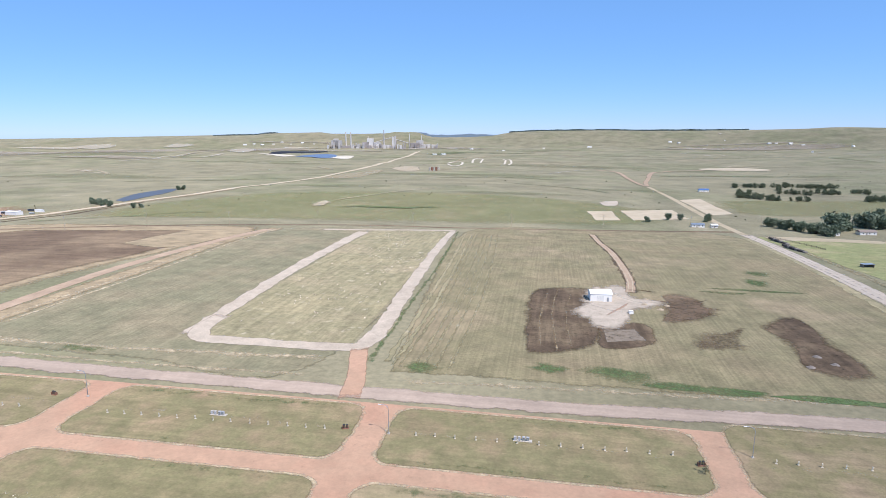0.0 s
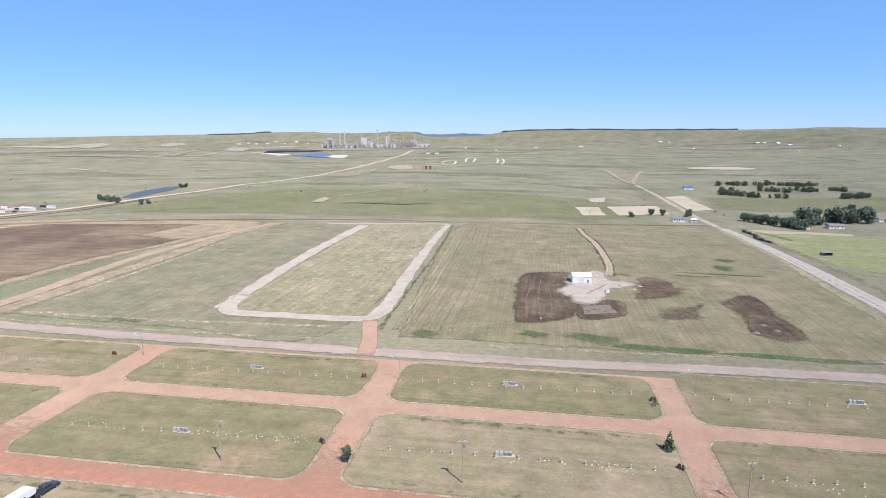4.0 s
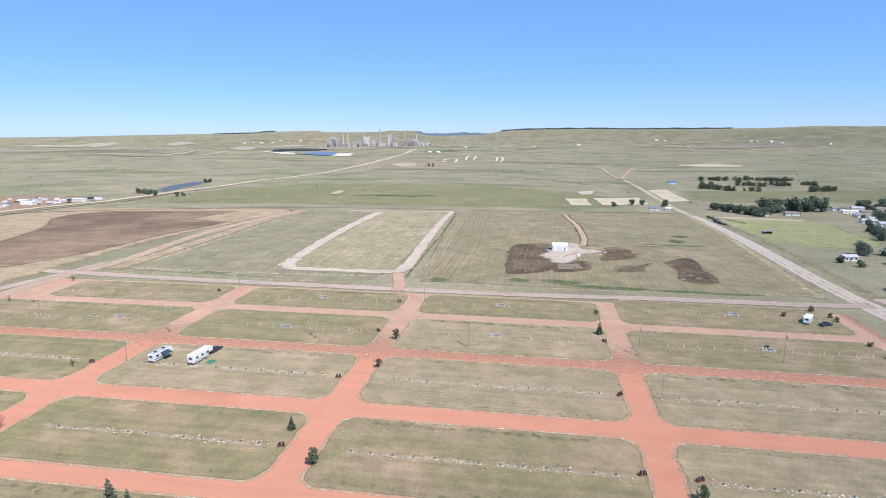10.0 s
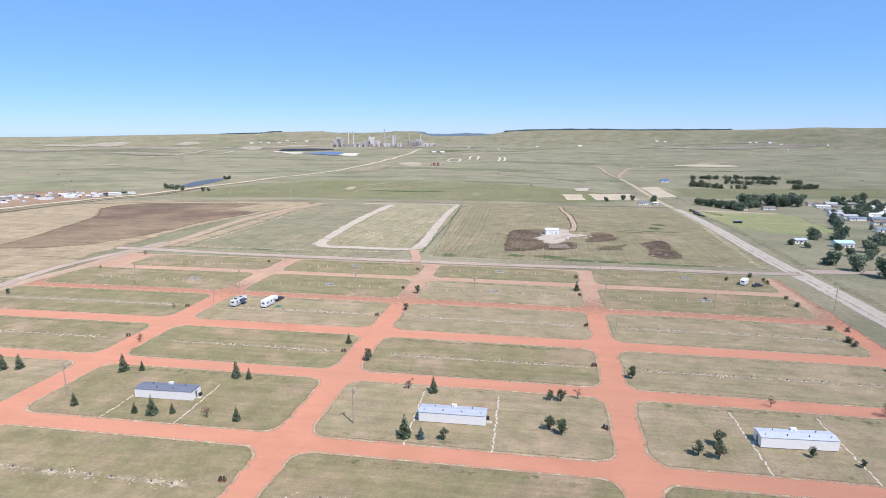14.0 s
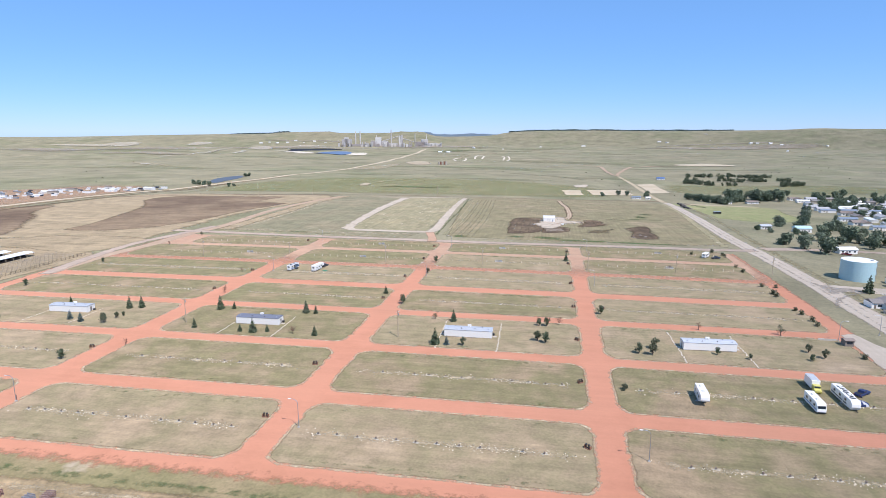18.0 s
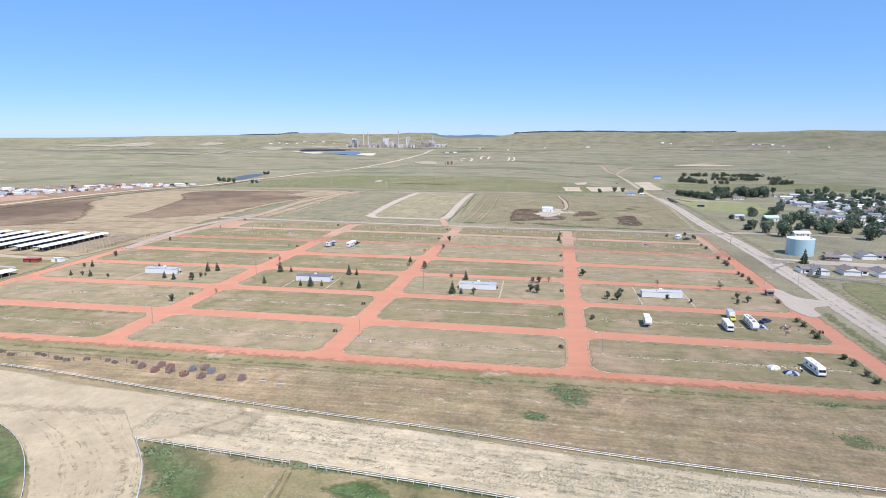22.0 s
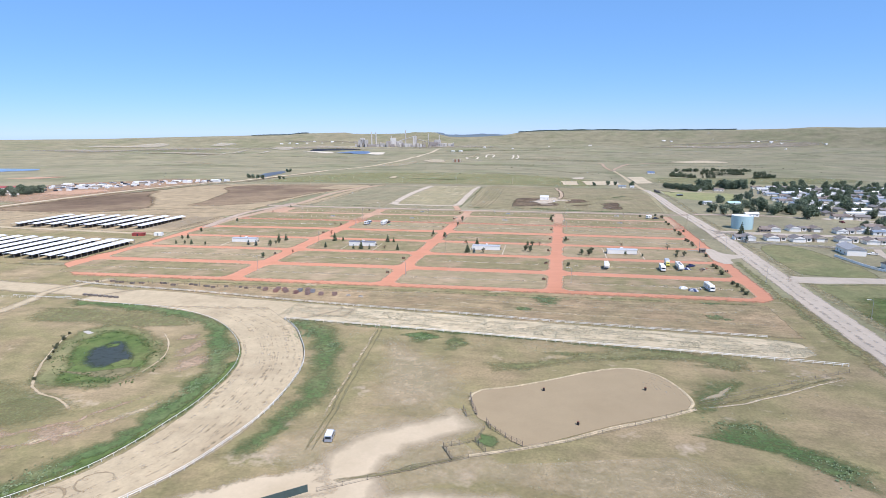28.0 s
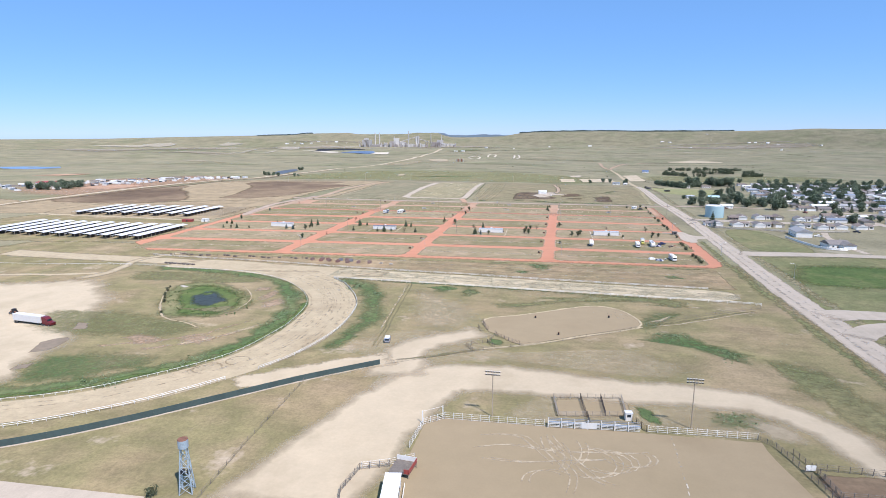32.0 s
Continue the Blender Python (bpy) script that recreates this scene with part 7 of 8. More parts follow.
patch("gravel_yard", [(-55, 275), (-62.4, 296), (-60, 321), (-54, 338), (-43.5, 350), (-34.4, 342), (-31, 324), (-20, 320), (-25, 304), (-36, 292), (-43, 277), (-50, 272)], 0.14, GRAVEL, "pale gravel yard round the shed", 4.5, "yard", seed=34, band=7, most=0.9)
patch("concrete_pad", sharp([(-52.5, 270), (-39, 273.5), (-36.5, 260), (-52, 255)]), 0.15, DAMP, "grey flat pad in the soil", 0.2, "ground", seed=35, band=0.8, most=0.7)
for k, pts in enumerate(([(-76, 242), (-77, 280), (-74, 330)], [(-70, 240), (-72, 290), (-69, 334)], [(-65, 246), (-66, 290), (-62, 334)])):
    road("wheel_rut", pts, 0.9, 0.125, EARTH, "pale wheel line across turned soil", 0.4, seed=430 + k, band=0.4, most=0.42, category="marking")
for k, pts in enumerate(([(-27, 322), (-15, 318), (-4, 322), (2, 330)], [(-26, 300), (-18, 291), (-8, 297), (-1, 305)], [(-24, 312), (-14, 308), (-6, 312)], [(-36, 338), (-28, 340), (-18, 335)])):
    road("soil_ridge", pts, 2.2, 0.16, SOIL, "dark pushed-up ridge of soil", 0.9, seed=440 + k, band=0.9, most=0.8, category="ground")
for k, pts in enumerate(([(-58, 310), (-48, 300), (-38, 296)], [(-52, 285), (-46, 295), (-34, 318)], [(-44, 345), (-40, 325), (-32, 315), (-22, 318)])):
    road("gravel_smear", pts, 2.0, 0.17, (PALE, REDTRACK)[k % 2], "pale smear of gravel across the yard", 1.0, seed=450 + k, band=1.0, most=0.5, category="ground")
pump = thing("pump_box", "small white pump box in the gravel yard", "box", "", -38, 296, 10)
part("box", rounded(boxes((-0.9, 0.9, -0.7, 0.7, 0, 1.3)), 0.06), WHITE, pump)
part("lid", boxes((-1.0, 1.0, -0.8, 0.8, 1.302, 1.38)), OFFWHITE, pump)
road("shed_track", [(-34, 332), (-30, 370), (-31.5, 450), (-36, 500), (-38, 552)], (8, 8), 0.12, SOIL, "dark edges of the dirt track to the shed", ragged=1.0, seed=36, band=2.0, most=0.85)
road("shed_track", [(-34, 332), (-30, 370), (-31.5, 450), (-36, 500), (-38, 552)], (5, 4.5), 0.15, TRACKTAN, "tan dirt track to the shed", ragged=0.4, seed=37, band=0.8)
for o in (-1.1, 1.1):
    road("wheel_rut", [(-34 + o, 332), (-30 + o, 370), (-31.5 + o, 450), (-36 + o, 500), (-38 + o, 552)], 0.7, 0.17, DUST, "pale wheel rut of the shed track", ragged=0.1, seed=39, band=0.3, category="marking")
road("north_road", [(-760, 330), (-640, 392), (-520, 462), (-420, 505), (-330, 532), (-236, 556), (-150, 562), (-40, 585), (40, 612), (104, 628)], 8, 0.11, PLOUGH, "narrow dark gravel road along the power line", ragged=0.5, seed=37)
road("mown_strip", [(-128, 220), (-128.4, 249), (-130, 303), (-134.5, 403), (-143.4, 525)], 2.6, 0.09, STRAW, "pale mown strip beside the gravel loop", ragged=0.6, seed=38)
road("mown_strip", [(-125.2, 222), (-124.7, 253), (-125.8, 304), (-129.4, 394), (-138.6, 527)], 2.2, 0.09, STRAW, "pale mown strip beside the gravel loop", ragged=0.6, seed=39)
road("green_ditch", [(-133, 218), (-134.2, 231), (-134.9, 255), (-136.7, 308), (-138.6, 364), (-144.2, 449), (-151.5, 536)], 2.8, 0.095, LUSH, "narrow weedy ditch beside the gravel loop", ragged=0.8, seed=340, band=1.2, most=0.5)
for k, off in enumerate((-5.5, -2.7, 2.4, 5.6, 9.4, 14)):
    road("mown_strip", [(-120 + off, 216), (-119 + off, 303), (-123 + off, 403), (-130 + off, 520)], 1.9, 0.085, STRAW, "faint tan drill line in the stubble field", ragged=0.5, seed=341 + k, band=0.9, most=0.55)
road("verge", [(71, 214), (78, 330), (86, 450), (92, 580)], 6, 0.08, STRAW, "tan mown verge beside the highway", ragged=0.8, seed=40)
for k, (x, y, w, h) in enumerate(((-115, 218, 8, 5), (-73, 225, 9, 5.5), (-51, 225, 13, 7), (-28, 217, 22, 4.5), (20, 216, 30, 3), (12, 344, 14, 3), (36, 372, 8, 14), (45, 398, 10, 9), (30, 352, 26, 2.5), (-36, -116, 9, 8), (-45, -131, 5, 3.5), (35, -130, 5, 4), (38, -109, 4, 2))):
    patch("green_patch", [(x - w, y), (x - w * 0.5, y + h), (x + w * 0.3, y + h * 0.8), (x + w, y + h * 0.2), (x + w * 0.5, y - h), (x - w * 0.4, y - h * 0.8)], 0.12, LUSH, "lush green patch in dry grass", 2.2, "ground", seed=50 + k, band=h * 0.95, most=0.62 if k < 5 else 0.5)
for k, (x, y) in enumerate(((20, 254), (23, 247), (14, 243), (-30, 312), (-24, 305), (-28, 322), (-20, 312))):
    rk = random.Random(k)
    pile = thing("rubble_heap", "pale heap of rubble and soil", "heap", "rubble heaps", x, y)
    bm = bmesh.new()
    rings = []
    for q in range(4):
        r = 1.7 * (1 - q / 4.4)
        rings.append([bm.verts.new((r * math.cos(j * 0.785) * rk.uniform(0.7, 1.3), r * math.sin(j * 0.785) * rk.uniform(0.7, 1.3), q * 0.2 - 0.1 + rk.uniform(0, 0.12))) for j in range(8)])
    for p, q in zip(rings, rings[1:]):
        for j in range(8):
            bm.faces.new((p[j], p[(j + 1) % 8], q[(j + 1) % 8], q[j]))
    bm.faces.new(rings[-1])
    part("heap", bm, RAILWOOD if k < 3 else SPOIL, pile)

patch("scuffed_ground", [(-95, -178), (-78, -186), (-60, -196), (-54, -214), (-52, -232), (-66, -243), (-82, -238), (-92, -215)], 0.062, SCUFF, "trodden dusty ground west of the warm-up arena", 3, "ground", rings=6, seed=710, band=14, most=0.45)
road("green_verge", [(-53, -203), (-37, -195), (-20, -187.5), (-4, -181), (14, -181), (34, -186)], (9, 14), 0.066, GRASSY, "dull green grass above the warm-up arena", ragged=2.5, seed=711, band=5.5, most=0.72)
for k, (x, y, w, h) in enumerate(((-81, -174, 8, 3.5), (-67, -179, 5, 6))):
    patch("green_patch", [(x - w, y), (x - w * 0.4, y + h), (x + w * 0.5, y + h * 0.7), (x + w, y - h * 0.2), (x + w * 0.3, y - h), (x - w * 0.5, y - h * 0.6)], 0.09, LUSH, "bright green patch beside the racetrack", 1.8, "ground", seed=712 + k, band=h * 0.8, most=0.7)

# rough stubble below the camp
l = [(-300, -112), (-230, -111), (-150, -109.5), (-75, -110), (-16, -110.5), (52, -107), (62, -108)]
r = [(-300, -119), (-230, -126), (-150, -136.5), (-75, -143.5), (-16, -149.6), (45, -153.5), (62, -154.5)]
laid("rough_strip", even(l), even(r), 0.07, ROUGH, "brown rough stubble between camp and racetrack", "ground", cross=12, band=3.0, ends=(0.0, 0.3, 0.6, 0.9))
for k, pts in enumerate(([(-120, -118), (-60, -121), (0, -124), (50, -121)], [(-100, -131), (-40, -135), (20, -138), (58, -137)], [(-80, -140), (-30, -145), (30, -149)], [(-210, -116), (-150, -114), (-90, -113)])):
    road("straw_band", pts, (3, 5), 0.11, SCUFF, "pale straw band in the rough stubble", 1.2, seed=700 + k, band=2.2, most=0.4, category="ground")

# showground dirt ways
road("dirt_way", [(-78, -362), (-76, -345), (-72, -322), (-66, -300), (-58, -287), (-35, -284.5), (-10, -287.5), (16, -287.5), (30, -290.5), (41, -301), (46, -316), (50, -350)], (36, 11), 0.09, DUST, "pale dusty way round the rodeo arena", ragged=1.2, seed=60, band=5.5)
patch("dirt_way", [(-83, -262), (-80, -285), (-81, -303), (-66, -312), (-52, -300), (-40, -290), (-46, -279), (-64, -273)], 0.085, DUST, "pale dusty way round the rodeo arena", 2.5, "road", seed=65, band=8)
road("dirt_way", [(-74, -290), (-77, -270), (-73, -256), (-62, -247), (-51, -237)], (24, 17), 0.1, DUST, "pale dusty way to the warm-up arena", ragged=1.5, seed=61, band=6.5, most=1.0)
road("dirt_way", [(-78, -272), (-92, -281), (-106, -291), (-122, -305)], (15, 15), 0.11, DUST, "pale dusty gap onto the racetrack", ragged=1.0, seed=62, band=4)
patch("scuffed_ground", [(-108, -262), (-76, -236), (-40, -258), (8, -250), (16, -276), (-40, -272), (-80, -280)], 0.06, SCUFF, "trodden dry ground behind the warm-up arena", 3, "ground", rings=6, seed=66, band=9, most=0.4)
patch("scuffed_ground", [(-40, -306), (-26, -292), (20, -294), (30, -300), (26, -311), (-34, -313)], 0.06, SCUFF, "trodden ground behind the chutes", 2, "ground", seed=67, band=5, most=0.4)
road("dirt_way", [(-272, -106), (-288, -132), (-284, -152), (-282, -170), (-290, -186)], (8, 12), 0.14, SAND, "pale dirt way across the racetrack", ragged=0.8, seed=63, band=4.5)
road("dirt_way", [(-284, -168), (-310, -176), (-360, -182), (-430, -186)], 6, 0.13, SAND, "pale dirt way inside the racetrack", ragged=0.8, seed=68, band=2.0)
patch("dirt_lot", [(-420, -200), (-340, -196), (-300, -185), (-276, -176), (-246, -203), (-214, -243), (-216, -257), (-201, -275), (-197, -303), (-192, -316), (-260, -345), (-330, -330), (-420, -280)], 0.06, DUST, "bare pale dirt lot inside the racetrack", 4, "yard", rings=8, seed=64, band=14)
for k, pts in enumerate(([(-211, -289), (-216.5, -278), (-211, -271.5), (-206, -276), (-206, -286)], [(-217, -264), (-223, -253), (-218, -253), (-212, -261)], [(-240, -300), (-232, -292), (-226, -294), (-230, -303)], [(-205, -300), (-200, -296), (-198, -302), (-203, -305)])):
    patch("damp_patch", pts, 0.1, DAMP, "grey damp patch on bare dirt", 1.2, "ground", seed=70 + k, band=1.6, most=0.9)
patch("pond_margin", [(-222, -190), (-214, -178), (-188, -184), (-168, -204), (-161, -222), (-166, -238), (-182, -244), (-200, -238), (-214, -214)], 0.09, GRASSY, "green grass round a small pond", 2.5, "ground", rings=5, seed=75, band=7)
patch("pond_reeds", [(-188, -237), (-201, -220), (-211, -204), (-212, -194), (-207, -187), (-190, -192), (-176, -203), (-167, -219), (-169, -231), (-176, -238)], 0.1, REEDS, "dense green reeds round a small pond", 2.5, "ground", rings=5, seed=74, band=6)
patch("pond_reeds", [(-196, -228), (-182, -232), (-170, -230), (-168, -220), (-176, -222), (-186, -227)], 0.105, RUTGREEN, "olive reeds at the pond's foot", 1.5, "ground", rings=4, seed=174, band=3.5, most=0.7)
m, n, links, bsdf = nodes_of("dark_pond_water")
bsdf.inputs["Base Color"].default_value = (0.065, 0.07, 0.052, 1)
bsdf.inputs["Roughness"].default_value = 0.3
bsdf.inputs["Specular IOR Level"].default_value = 0.05
WATER = m
patch("pond", [(-188.5, -223.5), (-196, -218.5), (-200, -213), (-203, -204.5), (-198.5, -198), (-194.5, -196.8), (-184.5, -203.5), (-175, -215.5), (-180.5, -222)], 0.13, WATER, "small dark pond with green margin", 2.5, "water", rings=3, seed=76, band=4.5, most=0.8)
patch("pond_weed", [(-183, -221), (-180, -214), (-176, -214), (-174, -219), (-178, -223)], 0.15, REEDS, "green weed floating on the pond", 1.0, "ground", seed=176, band=2.0, most=0.9)
patch("pond_weed", [(-199, -203), (-194, -199), (-190, -203), (-195, -207)], 0.15, REEDS, "green weed floating on the pond", 1.0, "ground", seed=177, band=2.2, most=0.7)
bm = bmesh.new()
rq = random.Random(61)
for k in range(1500):
    a = rq.uniform(0, 6.283)
    r = rq.uniform(0.72, 1.12)
    x, y = -188 + r * (24 * math.cos(a) - 5 * math.sin(a)), -212 + r * (22 * math.sin(a) - 9 * math.cos(a))
    if noise.noise((x / 5, y / 5, 6)) < -0.05:
        continue
    tuft(bm, Vector((x, y, ground_z(x, y) + 0.16)), 0.34, rq, -0.1)
tagged(link_mesh("reeds", bm, leaf("reed_blades", (0.075, 0.115, 0.038), (0.15, 0.19, 0.075))), "tufts of green reeds round the pond", "reeds", kind="stuff")
plant(BUSH, [(-216, -206), (-219, -200), (-214, -209), (-211, -213), (-207, -219), (-222, -194), (-196, -236)], 1.0, 1.8, "bushes round the pond", 77)
dock = thing("pond_slab", "small pale concrete slab at the pond's edge", "slab", "", -216, -191, -25)
part("slab", boxes((-2.4, 2.4, -1.0, 1.0, -0.1, 0.25)), CONCRETE, dock)
patch("pen_soil", [(30.5, -328), (33, -326), (45, -326), (46, -335), (40, -336), (31, -336)], 0.1, PLOUGH, "bare brown soil in the side pen", 0.5, "ground", seed=141, band=2)
board = thing("notice_board", "white double notice board beside the side pens", "sign", "", 30.6, -326.2, 6)
for dx in (-0.55, 0.55):
    part("panel", boxes((dx - 0.5, dx + 0.5, -0.05, 0.05, 0.5, 1.7)), WHITE, board)
    part("post", boxes((dx - 0.05, dx + 0.05, 0.05, 0.13, -0.1, 1.7)), RAILWOOD, board)
patch("green_patch", [(16, -298), (29, -297), (30, -308), (14, -307)], 0.075, LUSH, "green weeds behind the arena fence", 1, "ground", seed=142, band=4.5, most=0.4)
patch("green_patch", [(-4, -297), (2, -298), (3, -309), (-3, -307)], 0.075, LUSH, "green weeds beside the pens", 1, "ground", seed=143, band=2.5, most=0.7)
road("path", [(-224, -190), (-217.5, -204), (-204.5, -225.5), (-192, -240.5), (-185.3, -244.6), (-177.3, -246.6), (-171.5, -249.6), (-164.7, -254)], 1.3, 0.15, SAND, "pale footpath round the pond", ragged=0.3, seed=78)
road("path", [(-186, -185.5), (-176.3, -195.7), (-170.3, -204), (-166.5, -214.7), (-165.4, -224.8), (-166, -232)], 1.0, 0.15, SAND, "pale footpath round the pond", ragged=0.3, seed=79)
road("green_verge", [(-262, -150), (-215, -156), (-184, -165), (-162, -185), (-144, -215), (-138, -250), (-142, -278), (-156, -298), (-173, -313), (-205, -325)], 13, 0.065, LUSH, "green grass inside the racetrack rail", ragged=2.5, seed=80, band=5.5, most=0.8)
road("green_verge", [(-150, -180), (-138, -212), (-134.5, -250), (-139, -277), (-154, -299), (-172, -316), (-200, -328)], 5, 0.068, REEDS, "green grass inside the racetrack rail", ragged=1.2, seed=81, band=2.2, most=0.75)
road("green_verge", [(-140, -161), (-125, -172), (-112, -196), (-103, -226), (-102, -250), (-106, -270)], (18, 10), 0.065, LUSH, "green grass outside the racetrack rail", ragged=2, seed=82, band=6, most=0.7)
road("green_verge", [(-140, -160), (-100, -165), (-40, -171), (20, -178)], (7, 5), 0.066, LUSH, "green grass along the racetrack rail", ragged=1.5, seed=83, band=2.5, most=0.45)
patch("green_patch", [(1, -238), (15.4, -228), (23, -226), (29, -235), (36, -242), (42, -250), (40, -262), (33, -256), (24, -247), (10, -241)], 0.065, LUSH, "green grass beside the warm-up arena", 3, "ground", seed=84, band=8, most=0.66)
patch("green_patch", [(42, -248), (60, -262), (64, -300), (54, -310), (44, -280)], 0.065, GRASSY, "dull green grass beside the highway", 3, "ground", seed=85, band=9, most=0.7)
patch("green_patch", [(-250, -238), (-225, -233), (-190, -240), (-165, -250), (-175, -266), (-215, -270), (-245, -260)], 0.062, GRASSY, "dull green grass round the pond", 3, "ground", seed=86, band=9, most=0.55)
patch("green_patch", [(-205, -290), (-170, -280), (-155, -290), (-172, -309), (-195, -314)], 0.063, LUSH, "green grass inside the bend", 3, "ground", seed=87, band=8, most=0.55)
patch("green_patch", [(-270, -162), (-230, -156), (-195, -162), (-176, -176), (-215, -184), (-258, -180)], 0.062, GRASSY, "dull green grass inside the bend", 3, "ground", seed=88, band=8, most=0.6)
for k, (x, y, w, h) in enumerate(((-81, -175, 7, 8), (-67, -181, 5.5, 10), (-18, -185, 20, 5), (20, -188, 12, 5))):
    patch("green_patch", [(x - w, y), (x - w * 0.4, y + h), (x + w * 0.4, y + h * 0.8), (x + w, y + h * 0.1), (x + w * 0.4, y - h), (x - w * 0.5, y - h * 0.8)], 0.065, LUSH, "green grass patch beside the racetrack", 3.5, "ground", seed=89 + k, band=5.2, most=0.6 if k < 2 else 0.35)
for k, (x, y, w, h) in enumerate(((-162, -200, 6, 12), (-154, -214, 5, 9), (-172, -190, 6, 5), (-158, -266, 10, 6), (-182, -268, 12, 6))):
    patch("bare_patch", [(x - w, y), (x - w * 0.4, y + h), (x + w * 0.4, y + h * 0.8), (x + w, y + h * 0.1), (x + w * 0.4, y - h), (x - w * 0.5, y - h * 0.8)], 0.07, TRACKTAN, "reddish bare patch inside the racetrack", 4, "ground", seed=95 + k, band=h * 0.9, most=0.6)
laid("asphalt_lot", [(-240, -362), (-170, -361.4), (-107, -361)], [(-240, -430), (-170, -430), (-107, -430)], 0.12, ASPHALT, "pale asphalt parking lot with a kerb", "road", cross=8)
kerb = thing("kerb", "pale concrete kerb along the parking lot", "kerb", "", -173, -361, 0.3)
for k in range(22):
    part("kerb_stone", boxes((-66.5 + 6 * k, -60.55 + 6 * k, 0.0, 0.35, -0.1, 0.3)), CONCRETE, kerb)
road("green_verge", [(-250, -107.5), (-140, -108), (-40, -108.5), (62, -107.5)], 3.5, 0.1, LUSH, "green verge below the camp road", ragged=0.6, seed=100, most=0.3)
for o in (-0.8, 0.8):
    road("two_track", [(-100.2 + o, -166.7), (-96.7 + o, -198), (-93.4 + o, -226.7), (-90.6 + o, -247), (-89.2 + o, -265)], 0.8, 0.09, RUTGREEN, "faint two-track across the grass", ragged=0.3, seed=101, band=0.4, most=0.75)
road("two_track", [(-101.8, -166.7), (-98.2, -198), (-95, -226.7), (-92.4, -247)], 1.6, 0.088, SCUFF, "pale edge of a two-track across the grass", ragged=0.5, seed=102, band=0.7, most=0.45)
for k, pts in enumerate(([(-148, -250), (-152, -262), (-160, -271), (-176, -282)], [(-144, -240), (-148, -254), (-156, -266), (-166, -276)], [(-151, -236), (-155, -250), (-163, -262), (-178, -272), (-196, -280)])):
    road("bare_band", pts, (4, 5), 0.072, (TRACKTAN, SCUFF)[k % 2], "worn reddish band inside the bend", 1.6, seed=460 + k, band=2.2, most=0.5, category="ground")
patch("dirt_fan", [(22, -303), (26, -299), (34, -304), (38, -312), (33, -316), (27, -313)], 0.1, DUST, "pale dirt fan at the arena's corner", 2.5, "ground", seed=144, band=5.5, most=0.55)
patch("pen_floor", [(-24.5, -297), (-6.6, -294.3), (-6.4, -304.6), (-23.4, -307.4)], 0.09, ARENA, "bare dirt floor of the holding pens", 0.4, "ground", seed=145, band=1.0, most=0.9)
for k, (x, y) in enumerate(((40, -196), (46, -192), (34, -190))):
    patch("bare_patch", [(x - 5, y), (x - 1, y + 2), (x + 5, y + 1), (x + 1, y - 2)], 0.09, SAND, "pale bare patch in dry grass", 2, "ground", seed=102 + k, band=1.5, most=0.4)

# ---- far land ----
# the lake's pale blue is reflected sky, put into its base colour
LAKEWATER = paint("pale_blue_lake_water", (0.25, 0.34, 0.48), 0.3, grain=0.05)
FARWATER = paint("far_blue_water", (0.125, 0.135, 0.145), 0.6, grain=0.05)
road("highway_verge", [(-640, 60), (-628, 150), (-620, 250), (-607, 400), (-602, 520), (-600, 590), (-586, 700), (-572, 794), (-568, 900)], (26, 30), 0.3, EARTH, "bare tan verge of the western highway", ragged=2.5, step=14, seed=109, band=6, most=0.75)
road("west_highway", [(-640, 60), (-628, 150), (-620, 250), (-607, 400), (-601, 521), (-600, 590), (-589, 659), (-582, 723), (-572, 794), (-568, 877), (-566, 930), (-552, 985), (-546, 1077), (-536, 1187), (-545, 1310), (-557, 1431), (-563, 1537), (-590, 1788), (-624, 2118), (-641, 2379), (-663, 2586), (-720, 3000)], (11, 20), 0.6, DUST, "pale highway across the western prairie", ragged=1.2, step=14, seed=110, most=0.95, band=2)
road("west_rail", [(-640, 100), (-600, 200), (-585, 330), (-580, 500), (-574, 700)], 5, 0.25, SOIL, "dark track beside the western highway", ragged=0.5, step=12, seed=111)
patch("far_pond", [(-621, 704), (-643, 750), (-661, 806), (-664, 863), (-651, 874), (-626, 821), (-612, 746), (-604, 700)], 0.35, FARWATER, "long blue pond beside the western highway", 2, "water", seed=112, band=0)
patch("lake", [(-1400, 850), (-1520, 880), (-1640, 980), (-1480, 1010), (-1370, 930)], 0.6, LAKEWATER, "distant blue lake", 4, "water", seed=113, band=0)
patch("red_bank", [(-1120, 600), (-1100, 650), (-1030, 660), (-1050, 600)], 0.6, REDTRACK, "reddish bare bank on the prairie", 4, "ground", seed=114)
patch("sand_lot", sharp([(-27, 661), (-33, 736), (-2, 747), (0, 669)]), 0.2, DUST, "pale sand riding lot", 0.5, "ground", seed=115)
patch("sand_lot", sharp([(12, 673), (5, 754), (72, 784), (76, 702)]), 0.2, DUST, "pale sand riding lot", 0.5, "ground", seed=116)
patch("sand_lot", sharp([(104, 742), (103, 908), (138, 938), (137, 766)]), 0.2, DUST, "pale sand riding lot", 0.5, "ground", seed=117)
patch("gravel_lot", [(-12, 837), (14, 861), (13, 814), (-7, 795)], 0.25, GRAVEL, "grey gravel lot in the grass", 2, "ground", seed=218)
patch("gravel_pad", [(365, 1952), (459, 1972), (547, 1901), (495, 1800), (371, 1875)], 1.0, DUST, "long pale gravel pad", 3, "ground", seed=118)
road("county_track", [(95, 1126), (105, 1220), (124, 1316), (176, 1609), (232, 1794), (319, 1849), (371, 1875)], (9, 16), 0.7, TRACKTAN, "tan country track", ragged=1.0, step=12, seed=119, band=2)
